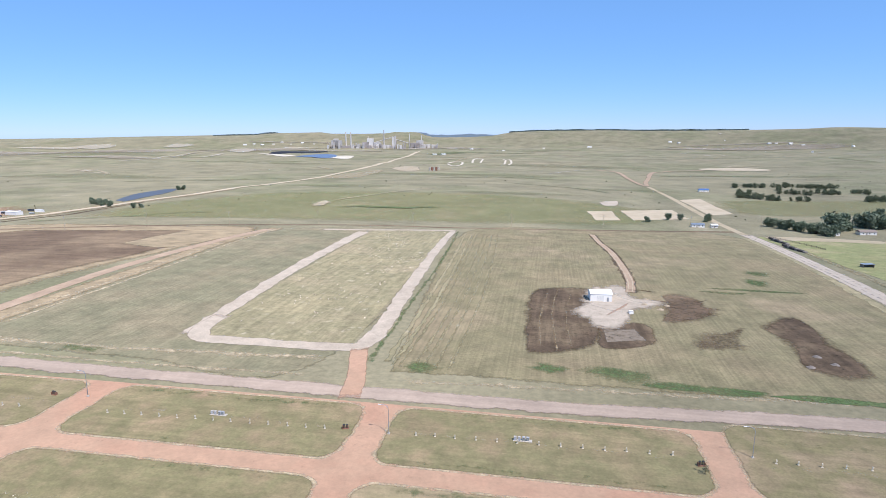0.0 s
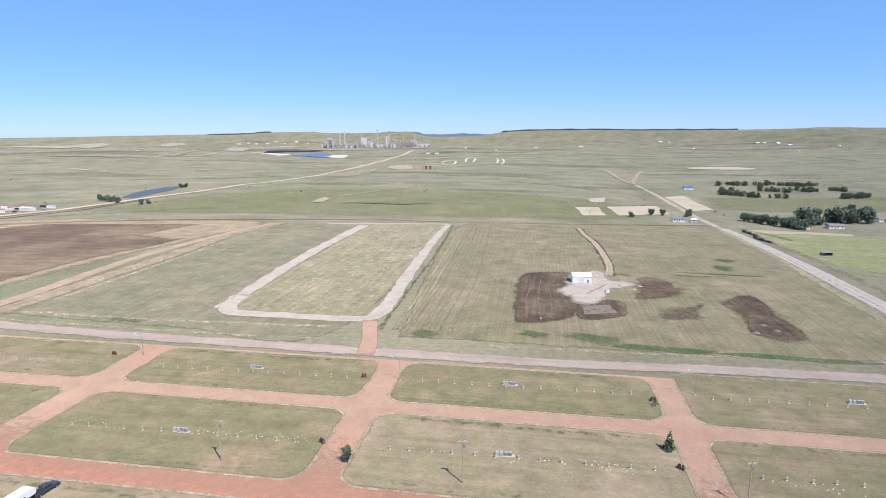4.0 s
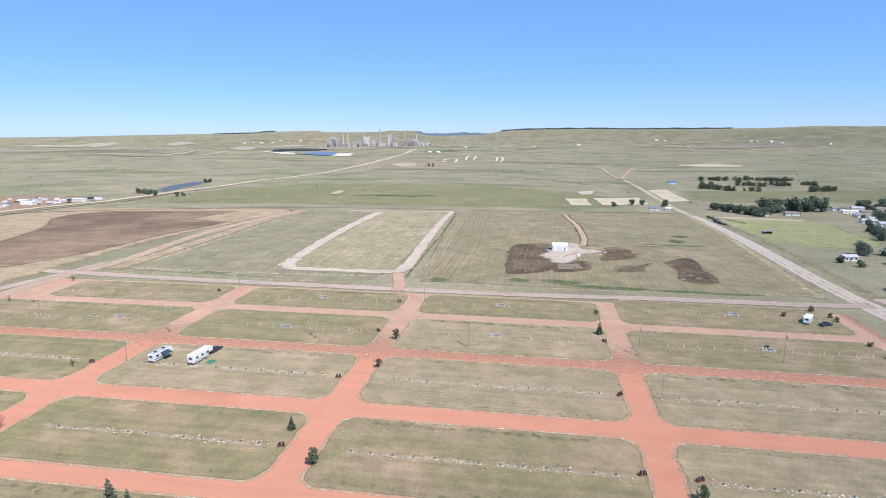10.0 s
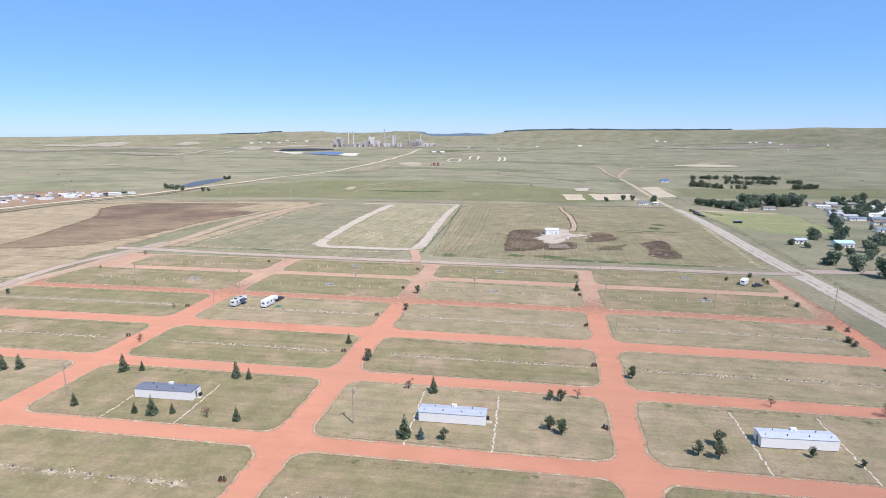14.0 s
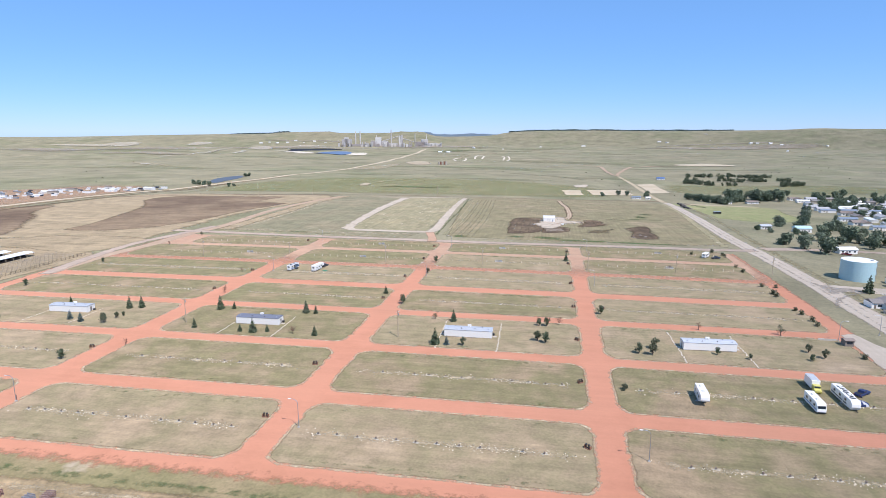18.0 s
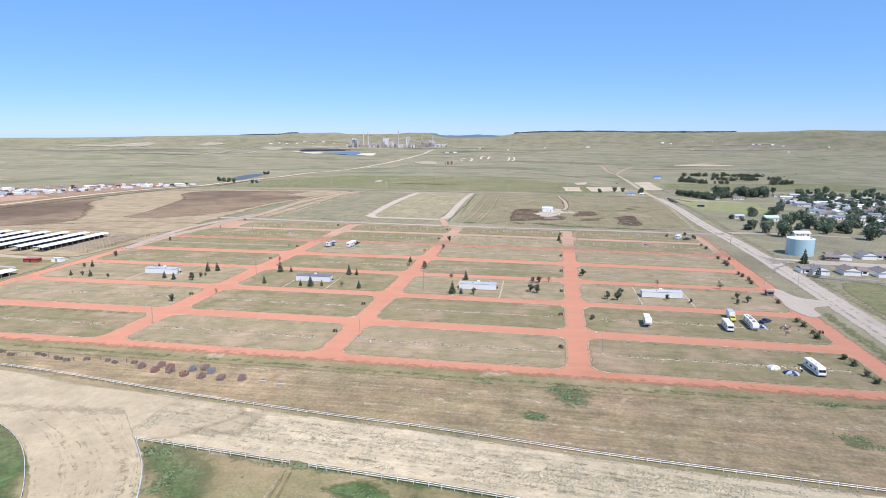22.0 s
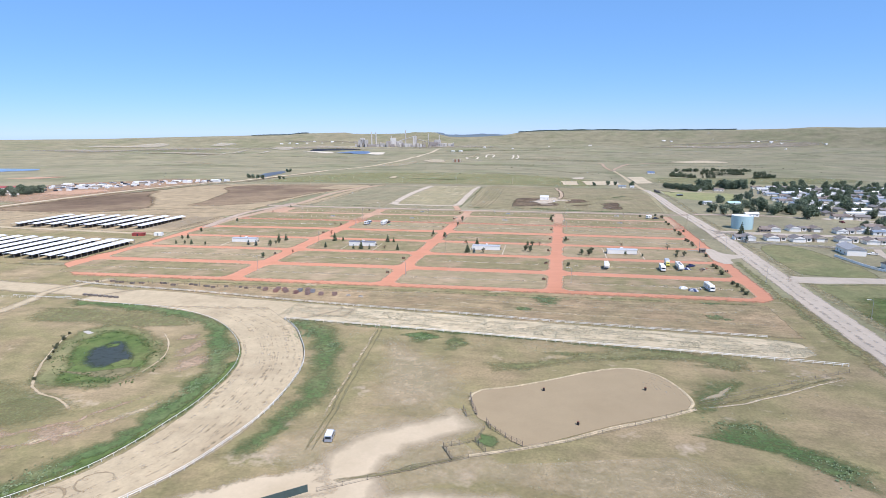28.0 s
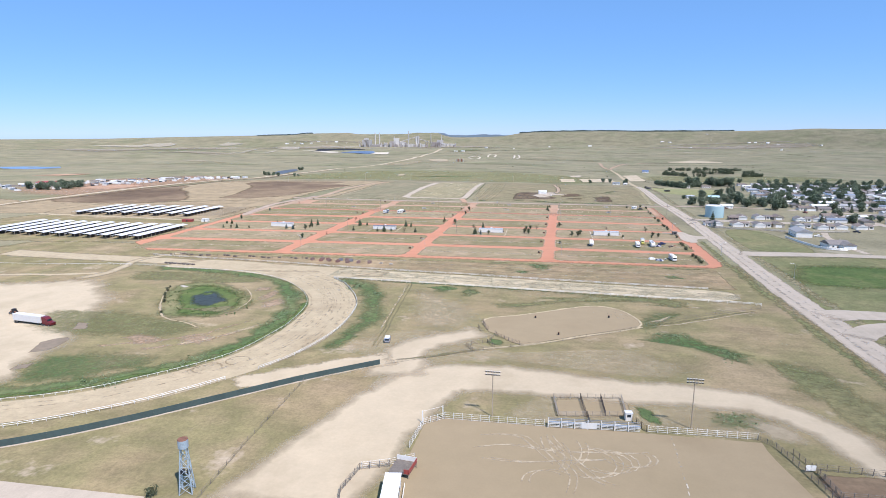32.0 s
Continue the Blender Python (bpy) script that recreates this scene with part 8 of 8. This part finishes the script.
road("county_track", [(95, 1126), (87, 1185), (85, 1336), (97, 1681), (55, 1802)], (9, 14), 0.7, TRACKTAN, "tan country track", ragged=1.0, step=12, seed=120, band=2)
plant(BROAD, [(-627 + 7 * k, 672 - 4 * k + 8 * (k % 2)) for k in range(7)], 5, 8, "trees beside the far pond", 121)
plant(BROAD, [(-637, 860), (-634, 868), (-546, 640), (-541, 646), (25, 668), (50, 690), (62, 692), (92, 700), (88, 690)], 4.5, 7.5, "scattered prairie trees", 122)
rng = random.Random(50)
clumps = [(201 + 41 * u + rng.uniform(-6, 8), 980 - 46 * u + rng.uniform(-4, 5)) for u in [k / 23 for k in range(24)]]
clumps += [(218 + rng.uniform(-8, 14), 1000 + rng.uniform(-10, 30)) for k in range(14)]
for x, y, n in ((243, 1139, 4), (268, 1152, 7), (280, 1142, 3), (296, 1144, 4), (298, 1095, 4), (320, 1147, 5), (336, 1161, 6), (353, 1154, 6), (366, 1147, 7), (384, 1142, 8), (406, 1160, 6), (284, 1039, 4), (302, 1034, 5), (316, 1029, 5), (340, 1059, 3), (352, 1044, 8), (364, 1048, 6), (404, 1075, 6), (413, 1066, 4), (267, 937, 3), (279, 939, 3), (372, 952, 9), (388, 963, 8), (400, 972, 6)):
    clumps += [(x + rng.uniform(-9, 9), y + rng.uniform(-5, 5)) for k in range(n)]
grove("prairie_pines", "dark pine windbreaks on the prairie", FARPINES, clumps, 5.5, 9.5, 123)
# works yard and small town to the west
def yard_unit(name, label, category, w, d, h, wall, roof):
    root = thing(name, label, category, "works yard")
    part("body", boxes((-w / 2, w / 2, -d / 2, d / 2, -0.2, h)), wall, root)
    bm = bmesh.new()
    prism(bm, [(-d / 2 - 0.2, h + 0.002), (d / 2 + 0.2, h + 0.002), (d / 2 + 0.2, h + 0.1), (0, h + 0.1 + d * 0.12), (-d / 2 - 0.2, h + 0.1)], -w / 2 - 0.2, w / 2 + 0.2)
    part("roof", bm, roof, root)
    return root


units = [yard_unit("trailer", "white trailer parked on the western yard", "trailer", 11, 3, 3.0, WHITEWALL, ROOFWHITE), yard_unit("container", "grey-blue container on the western yard", "container", 9, 2.6, 2.6, STEEL, ROOFBLUE),
         yard_unit("works_shed", "white works shed on the western yard", "shed", 18, 9, 4, WHITEWALL, ROOFWHITE), yard_unit("parked_truck", "dark truck parked on the western yard", "truck", 7, 2.4, 2.4, CHARCOAL, CHARCOAL),
         yard_unit("works_shed", "tan works shed with a brown roof", "shed", 13, 8, 3.4, TANWALL, SHINGLE_BROWN), yard_unit("parked_truck", "white truck parked on the western yard", "truck", 7, 2.4, 2.6, WHITE, WHITE)]
for k in range(230):
    u = rng.random()
    x = float(np.interp(u, [0, 0.3, 0.6, 1], [-790, -735, -690, -655])) - 10 + rng.uniform(-80, 45)
    y = float(np.interp(u, [0, 0.3, 0.6, 1], [215, 300, 410, 600])) + rng.uniform(-20, 20)
    copy_thing(units[(0, 0, 0, 5, 5, 5, 1, 1, 3, 3, 2, 4)[rng.randrange(12)]], at(x, y, rng.choice((0, 14, 14, 90)) + rng.uniform(-12, 12), rng.uniform(0.45, 0.95)))
hall = yard_unit("works_hall", "white works hall with a red roof", "hall", 34, 16, 5, WHITEWALL, REDPAINT)
hall.matrix_world = at(-779, 300, 12)
for root in units:
    for o in (*root.children_recursive, root):
        bpy.data.objects.remove(o)
patch("red_lot", [(-700, 255), (-640, 262), (-640, 330), (-690, 345), (-720, 300)], 0.25, REDTRACK, "bare red scoria lot on the western yard", 8, "yard", seed=129, band=16, most=0.8)
patch("works_yard", [(-610, 170), (-596, 420), (-640, 600), (-760, 630), (-830, 480), (-800, 250), (-690, 170)], 0.2, REDTRACK, "bare reddish works yard", 8, "yard", rings=6, seed=130, band=30, most=0.5)
plant(BROAD, [(-725 + rng.uniform(-45, 20), 262 + rng.uniform(-30, 24)) for k in range(16)], 7, 12, "trees in the works yard", 131)

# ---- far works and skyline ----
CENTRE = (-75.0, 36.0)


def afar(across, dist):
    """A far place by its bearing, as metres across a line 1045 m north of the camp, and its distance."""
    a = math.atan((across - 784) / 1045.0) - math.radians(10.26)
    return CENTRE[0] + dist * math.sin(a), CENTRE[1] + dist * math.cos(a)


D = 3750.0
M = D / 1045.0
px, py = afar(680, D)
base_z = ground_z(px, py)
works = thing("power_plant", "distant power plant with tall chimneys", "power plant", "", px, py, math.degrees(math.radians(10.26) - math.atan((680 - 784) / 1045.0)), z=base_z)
CLAD = [paint("pale_cladding", (0.62, 0.57, 0.5), 0.7), paint("grey_cladding", (0.47, 0.43, 0.38), 0.7), paint("dull_brown_cladding", (0.36, 0.31, 0.27), 0.7)]
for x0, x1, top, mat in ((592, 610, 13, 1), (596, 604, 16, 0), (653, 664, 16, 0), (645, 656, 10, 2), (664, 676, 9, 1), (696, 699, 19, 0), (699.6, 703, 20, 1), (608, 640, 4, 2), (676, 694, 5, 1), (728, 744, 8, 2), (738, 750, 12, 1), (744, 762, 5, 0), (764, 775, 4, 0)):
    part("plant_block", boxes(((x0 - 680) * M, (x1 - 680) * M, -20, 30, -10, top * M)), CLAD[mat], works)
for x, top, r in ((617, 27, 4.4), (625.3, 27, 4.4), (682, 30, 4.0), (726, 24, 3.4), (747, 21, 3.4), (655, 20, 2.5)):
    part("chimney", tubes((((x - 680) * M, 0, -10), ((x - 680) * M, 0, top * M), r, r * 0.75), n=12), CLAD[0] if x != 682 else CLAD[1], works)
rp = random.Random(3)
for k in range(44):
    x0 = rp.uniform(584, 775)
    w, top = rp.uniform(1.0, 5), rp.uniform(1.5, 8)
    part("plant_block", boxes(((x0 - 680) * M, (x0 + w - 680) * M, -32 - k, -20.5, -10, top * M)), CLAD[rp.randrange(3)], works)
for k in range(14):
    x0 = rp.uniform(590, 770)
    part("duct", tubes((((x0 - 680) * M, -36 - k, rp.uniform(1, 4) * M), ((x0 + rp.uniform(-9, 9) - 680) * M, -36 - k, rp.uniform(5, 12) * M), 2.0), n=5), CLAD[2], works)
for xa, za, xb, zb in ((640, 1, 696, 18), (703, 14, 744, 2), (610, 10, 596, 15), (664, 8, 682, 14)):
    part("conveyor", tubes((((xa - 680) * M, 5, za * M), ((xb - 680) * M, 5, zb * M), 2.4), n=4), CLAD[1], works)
patch("spoil_flat", [(-1472, 2693), (-1280, 2480), (-1146, 2307), (-1120, 2380), (-1235, 2496), (-1343, 2600)], 1.5, PALE, "pale spoil flat before the power plant", 10, "ground", step=14, seed=300, band=10)
patch("spoil_flat", [(-912, 2190), (-930, 2350), (-880, 2405), (-828, 2257), (-837, 2148)], 1.5, PALE, "pale spoil flat before the power plant", 10, "ground", step=14, seed=301, band=10)
x, y = -1230, 2650
coal = thing("coal_stockpile", "long black coal stockpile before the plant", "stockpile", "", x, y, -6)
bm = bmesh.new()
prism(bm, [(-90, -8), (90, -8), (40, 6), (-40, 6)], -110, 130)
part("coal_bank", bm, paint("black_coal", (0.03, 0.03, 0.035), 0.8), coal)
patch("settling_pond", [(-1088, 2287), (-990, 2223), (-902, 2145), (-930, 2350), (-1004, 2438), (-1070, 2416)], 2.0, paint("blue_settling_water", (0.16, 0.2, 0.28), 0.4), "blue settling pond before the plant", 8, "water", step=14, seed=310, band=0)
# far badlands, real grey clay with some haze coloured in
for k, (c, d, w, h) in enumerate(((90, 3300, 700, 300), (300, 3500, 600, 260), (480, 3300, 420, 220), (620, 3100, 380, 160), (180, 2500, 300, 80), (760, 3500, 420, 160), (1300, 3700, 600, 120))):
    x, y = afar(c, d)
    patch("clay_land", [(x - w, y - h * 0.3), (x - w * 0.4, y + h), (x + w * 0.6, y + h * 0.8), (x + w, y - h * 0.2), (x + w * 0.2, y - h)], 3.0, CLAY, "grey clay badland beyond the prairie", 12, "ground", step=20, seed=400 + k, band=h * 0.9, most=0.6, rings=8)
SCARS = [[(-2767, 2998), (-2742, 3097), (-2634, 3192), (-2554, 3105), (-2607, 2979)], [(-2984, 2847), (-2871, 2953), (-2691, 3037), (-2676, 2976), (-2856, 2861)], [(-2335, 3215), (-2344, 3337), (-2279, 3382), (-2195, 3358), (-2249, 3223)],
         [(-1640, 2720), (-1800, 3150), (-1599, 2960), (-1523, 2735)], [(-482, 1522), (-482, 1600), (-456, 1650), (-412, 1570), (-394, 1470), (-427, 1430)], [(-349, 683), (-357, 721), (-355, 750), (-344, 737), (-334, 692)], [(-520, 1140), (-525, 1262), (-514, 1385), (-495, 1470), (-470, 1420), (-453, 1180)],
         [(442, 2020), (492, 2050), (574, 1990), (500, 2000)], [(-862, 3841), (-826, 3860), (-780, 3830), (-826, 3800)], [(-644, 3208), (-600, 3240), (-560, 3200), (-600, 3170)]]
for k, pts in enumerate(SCARS):
    far = pts[0][1] > 2600
    patch("pale_scar", pts, 4.0 if far else 1.0, (PALE, PALE, PALE, PALE, DUST, DUST, SCUFF, DUST, PALE, PALE)[k], "pale bare scar on the far prairie", 14 if far else 5, "ground", step=12, seed=320 + k, band=30 if far else 7, most=0.5 if far else 0.7 if k != 6 else 0.45)
for k, (x, y) in enumerate(((531, 3027), (562, 3054), (623, 3181), (706, 3408), (593, 2810), (643, 2826), (657, 2788), (1018, 3381), (1045, 3303), (1080, 3302), (1124, 3379), (1162, 3078), (1242, 2990), (1190, 2801), (1179, 2732), (954, 4012), (-1700, 2780), (-1250, 1330), (-1180, 1290), (-2450, 3020), (-1250, 2900))):
    rk = random.Random(900 + k)
    w, h = rk.uniform(14, 30), rk.uniform(14, 36)
    patch("pale_scar", [(x - w, y), (x - w * 0.3, y + h), (x + w * 0.6, y + h * 0.7), (x + w, y - h * 0.2), (x + w * 0.2, y - h * 0.6)], 3.0, PALE, "small pale bare scar on the far prairie", 8, "ground", step=10, seed=500 + k, band=10, most=0.5)
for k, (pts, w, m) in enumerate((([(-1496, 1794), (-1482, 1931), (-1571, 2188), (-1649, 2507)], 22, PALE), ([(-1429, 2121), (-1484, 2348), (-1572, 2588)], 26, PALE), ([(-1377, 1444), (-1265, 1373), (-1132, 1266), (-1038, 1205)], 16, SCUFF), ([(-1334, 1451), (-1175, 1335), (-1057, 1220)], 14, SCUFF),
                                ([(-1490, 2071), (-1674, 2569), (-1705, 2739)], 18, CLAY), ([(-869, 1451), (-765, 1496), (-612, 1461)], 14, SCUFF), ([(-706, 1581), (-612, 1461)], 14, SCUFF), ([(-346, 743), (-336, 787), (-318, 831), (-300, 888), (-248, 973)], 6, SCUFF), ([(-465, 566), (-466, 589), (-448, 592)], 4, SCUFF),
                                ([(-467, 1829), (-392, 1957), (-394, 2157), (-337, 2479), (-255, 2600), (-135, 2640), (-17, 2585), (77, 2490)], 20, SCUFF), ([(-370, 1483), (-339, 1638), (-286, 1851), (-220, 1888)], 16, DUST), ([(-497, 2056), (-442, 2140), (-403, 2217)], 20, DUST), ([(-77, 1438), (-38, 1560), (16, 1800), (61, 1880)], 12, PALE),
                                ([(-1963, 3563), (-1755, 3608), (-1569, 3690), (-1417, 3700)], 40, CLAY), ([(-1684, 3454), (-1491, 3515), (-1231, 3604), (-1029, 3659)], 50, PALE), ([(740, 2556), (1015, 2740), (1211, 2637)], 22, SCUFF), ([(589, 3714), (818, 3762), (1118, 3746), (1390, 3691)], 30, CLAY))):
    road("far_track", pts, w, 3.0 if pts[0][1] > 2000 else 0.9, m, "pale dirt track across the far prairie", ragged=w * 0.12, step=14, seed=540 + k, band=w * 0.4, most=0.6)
for k, (pts, w, m) in enumerate((([(985, 2564), (972, 2320), (956, 2175)], 26, 0.5), ([(-320, 688), (-293, 702), (-250, 699), (-200, 716)], 16, 0.8), ([(-563, 497), (-543, 527), (-511, 563), (-464, 612), (-428, 616)], 9, 0.5), ([(-569, 2461), (-480, 2700), (-330, 2800), (-139, 2780)], 120, 0.45), ([(-850, 1000), (-700, 1080), (-600, 1150)], 20, 0.4), ([(-140, 1100), (-40, 1040), (20, 960)], 14, 0.45), ([(150, 1400), (260, 1480), (420, 1500)], 30, 0.4), ([(-1200, 1700), (-1000, 1850), (-820, 1900)], 36, 0.4), ([(-300, 1200), (-180, 1260), (-60, 1230)], 18, 0.4))):
    road("green_draw", pts, w, 0.8 if pts[0][1] < 2000 else 2.0, LUSH, "greener draw between the prairie swells", ragged=w * 0.25, step=12, seed=570 + k, band=w * 0.42, most=m, category="ground")
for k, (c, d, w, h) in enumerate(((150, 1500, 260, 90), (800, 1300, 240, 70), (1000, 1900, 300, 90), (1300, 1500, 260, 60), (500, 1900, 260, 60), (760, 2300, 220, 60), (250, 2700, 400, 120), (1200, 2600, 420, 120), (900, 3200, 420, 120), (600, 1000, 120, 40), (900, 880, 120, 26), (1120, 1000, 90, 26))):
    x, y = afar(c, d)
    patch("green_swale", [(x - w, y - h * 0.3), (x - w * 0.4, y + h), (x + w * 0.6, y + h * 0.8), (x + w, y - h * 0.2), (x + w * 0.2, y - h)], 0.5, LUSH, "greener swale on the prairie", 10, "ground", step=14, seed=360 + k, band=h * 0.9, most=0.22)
for k, pts in enumerate(([(-398, 1908), (-395, 2038), (-368, 2024), (-346, 1839), (-363, 1785), (-396, 1890)], [(-331, 2009), (-345, 2141), (-344, 2270), (-319, 2201), (-306, 2018)], [(-222, 1953), (-232, 2158), (-246, 2220), (-224, 2230), (-205, 2052), (-206, 1927)])):
    road("loop_track", pts, 9, 1.2, PALE, "pale looped dirt track on the prairie", step=8, seed=381 + k, band=2)
silo = thing("storage_tanks", "row of rusty storage tanks on the prairie", "tank", "", -364, 1512, 50)
for k in range(5):
    part("tank", tubes(((k * 7 - 14, 0, -1), (k * 7 - 14, 0, 9), 2.6), n=10), RUST if k % 2 else TANWALL, silo)

patch("green_meadow", [(-560, 560), (-300, 580), (-100, 610), (40, 660), (40, 780), (-150, 900), (-450, 860), (-560, 700)], 0.15, PADDOCK, "greener prairie beyond the power line", 4, "ground", rings=10, seed=410, band=30, most=0.45)
patch("green_meadow", [(130, 780), (180, 760), (400, 800), (560, 900), (520, 1000), (300, 960), (150, 920)], 0.15, PADDOCK, "greener prairie beside the pines", 4, "ground", rings=10, seed=411, band=30, most=0.4)
# ridge in the skyline's gap; its blue is distance haze, put into the colour
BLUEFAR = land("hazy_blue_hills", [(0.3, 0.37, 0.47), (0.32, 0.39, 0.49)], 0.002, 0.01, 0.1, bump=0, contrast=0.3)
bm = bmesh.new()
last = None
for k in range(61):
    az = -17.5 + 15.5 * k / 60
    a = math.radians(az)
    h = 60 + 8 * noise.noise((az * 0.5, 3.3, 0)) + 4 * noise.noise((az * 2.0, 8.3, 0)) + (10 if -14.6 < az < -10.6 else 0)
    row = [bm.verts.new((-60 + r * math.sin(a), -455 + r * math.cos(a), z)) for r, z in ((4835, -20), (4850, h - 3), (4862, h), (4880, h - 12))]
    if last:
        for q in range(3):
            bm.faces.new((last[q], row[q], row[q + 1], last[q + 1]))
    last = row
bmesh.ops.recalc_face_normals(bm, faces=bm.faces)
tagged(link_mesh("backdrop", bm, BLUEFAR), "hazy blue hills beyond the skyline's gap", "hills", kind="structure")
# scattered far buildings and dark scrub
rng = random.Random(77)
hut = house("far white ranch building on the prairie", 0, 0, 0, 26, 12, ROOFWHITE, WHITEWALL, False, 5, "ranch buildings", False)
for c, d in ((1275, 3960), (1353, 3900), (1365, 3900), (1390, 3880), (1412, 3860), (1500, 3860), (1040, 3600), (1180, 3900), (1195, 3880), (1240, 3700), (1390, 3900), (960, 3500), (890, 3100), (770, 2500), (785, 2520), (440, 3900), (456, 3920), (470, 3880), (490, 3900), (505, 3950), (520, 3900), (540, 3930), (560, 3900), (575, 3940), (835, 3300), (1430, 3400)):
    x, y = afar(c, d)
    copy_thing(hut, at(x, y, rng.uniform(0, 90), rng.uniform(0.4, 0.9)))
for o in (*hut.children_recursive, hut):
    bpy.data.objects.remove(o)
bm = bmesh.new()
for k in range(240):
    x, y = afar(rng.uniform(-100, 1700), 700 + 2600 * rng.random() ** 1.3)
    for q in range(3):
        tuft(bm, Vector((x + rng.uniform(-1.5, 1.5), y + rng.uniform(-1.5, 1.5), ground_z(x, y) + 0.7)), 1.1, rng)
tagged(link_mesh("prairie_scrub", bm, PALELEAF), "scattered dark scrub on the prairie", "scrub", kind="stuff")
bm = bmesh.new()
for k in range(5200):
    az = rng.uniform(-0.5, 18) if rng.random() < 0.86 else rng.uniform(-25, -20)
    a = math.radians(az - 3.2)
    r = 4740 + rng.uniform(0, 45)
    x, y = -60 + r * math.sin(a), -455 + r * math.cos(a)
    thick = 0.4 + 0.6 * max(0, noise.noise((az * 0.9, 2.2, 0)) + 0.4)
    tuft(bm, Vector((x, y, ground_z(x, y) + rng.uniform(0, 8) * thick)), 4.5, rng)
tagged(link_mesh("distant_forest", bm, BLUESPRUCE), "dark distant pine ridge on the skyline", "forest", kind="stuff")

# fresh green weeds in clumps
bm = bmesh.new()
rng = random.Random(77)
for x, y, w, h, count in ((-39.4, -112.3, 4, 1.5, 170), (-31.7, -112, 4, 1.3, 150), (-35.7, -120, 3.2, 3.6, 260), (-44.7, -131.4, 3, 1.6, 180), (35, -129, 2.6, 1.8, 130), (37.5, -133, 2.2, 1.3, 80), (38, -109, 2.4, 1, 60),
                          (-136, -166, 4, 3, 260), (-127, -178, 4, 6, 380), (-112, -190, 3, 6, 200), (-100, -166.5, 9, 1.2, 150), (-62, -111.5, 6, 0.8, 60),
                          (18, -232, 6, 2.5, 120), (33, -250, 4, 5, 120), (22, -301, 5, 3, 90), (-150, -200, 3, 9, 220), (-141, -235, 2.4, 12, 240), (-147, -288, 4, 8, 200), (-165, -309, 7, 4, 200)):
    for k in range(count):
        a, b = x + rng.gauss(0, w * 0.62), y + rng.gauss(0, h * 0.62)
        if noise.noise((a / 2.5, b / 2.5, 6)) < -0.12:
            continue
        for q in range(3):
            tuft(bm, Vector((a + rng.uniform(-0.35, 0.35), b + rng.uniform(-0.35, 0.35), ground_z(a, b) + 0.16)), 0.22, rng, -0.75)
tagged(link_mesh("green_weeds", bm, GREENWEED), "fresh green weeds in ragged clumps", "weeds", kind="stuff")

# rough weeds along the showground
bm = bmesh.new()
for k in range(7000):
    u = rng.random()
    if u < 0.5:
        x, y = rng.uniform(-280, 60), -113 - abs(rng.gauss(0, 7))
    elif u < 0.75:
        x, y = rng.uniform(-110, 60), rng.uniform(-186, -172)
    else:
        x, y = rng.uniform(-100, 60), rng.uniform(-290, -180)
    if noise.noise((x / 14, y / 14, 3)) < 0.05 or (-60 < x < 12 and -256 < y < -190) or y < -276:
        continue
    for q in range(2):
        tuft(bm, Vector((x + rng.uniform(-0.4, 0.4), y + rng.uniform(-0.4, 0.4), ground_z(x, y) + 0.1)), 0.17, rng, -0.8)
tagged(link_mesh("weeds", bm, WEEDLEAF), "dry weeds and tufts in rough grass", "weeds", kind="stuff")

# dry straw left along the hookup rows
STRAWTUFT = paint("dry_straw", (0.6, 0.505, 0.36), 0.95, grain=0.25)
bm = bmesh.new()
for j, (y0, y1) in enumerate(ROWS):
    if j in (2, 6):
        continue
    mid = 133.5 if j == 5 else (y0 + y1) / 2 - 1
    for i, (x0, x1) in enumerate(COLS):
        for k in range(420 if j < 5 else 160):
            xa = max(x0, -300) + 8
            x, y = xa + 5.3 * rng.randrange(int((x1 - 5 - xa) / 5.3) + 1) + rng.gauss(0, 1.9), mid + rng.gauss(0, 1.1)
            if noise.noise((x / 9, y / 6, j)) < -0.05:
                continue
            tuft(bm, Vector((x, y, ground_z(x, y) + 0.15)), 0.23, rng, -0.7)
tagged(link_mesh("straw_litter", bm, STRAWTUFT), "pale dry straw along the hookup rows", "straw", kind="stuff")

# pale seed heads on the straw plot
bm = bmesh.new()
for k in range(900):
    x, y = rng.uniform(-205, -150), 240 + 280 * rng.random() ** 0.7
    if noise.noise((x / 16, y / 16, 9)) < 0.12:
        continue
    for q in range(3):
        tuft(bm, Vector((x + rng.uniform(-0.5, 0.5), y + rng.uniform(-0.5, 0.5), ground_z(x, y) + 0.3)), 0.36, rng, -0.5)
tagged(link_mesh("straw_clumps", bm, STRAWTUFT), "pale dry clumps standing on the straw plot", "straw", kind="stuff")

# rows of small weeds on the racetrack straight
bm = bmesh.new()
for k in range(30000):
    x = rng.uniform(-150, 58)
    row = rng.randrange(9)
    f = (0.05, 0.2, 0.3, 0.4, 0.5, 0.58, 0.66, 0.76, 0.86)[row]
    y = straight_top(x) * (1 - f) + straight_foot(x) * f + rng.gauss(0, 0.75)
    if noise.noise((x / 12, row * 3.1, 4)) < -0.12:
        continue
    tuft(bm, Vector((x, y, ground_z(x, y) + 0.15)), 0.17, rng, -0.8)
tagged(link_mesh("track_weeds", bm, WEEDLEAF), "rows of small dry weeds on the old racetrack", "weeds", kind="stuff")

# the patterns of the trees were only there to be copied
for kinds in (SPRUCES, PINES, FARPINES, BROAD, BARE, BUSH):
    for root in kinds:
        for o in (*root.children_recursive, root):
            bpy.data.objects.remove(o)
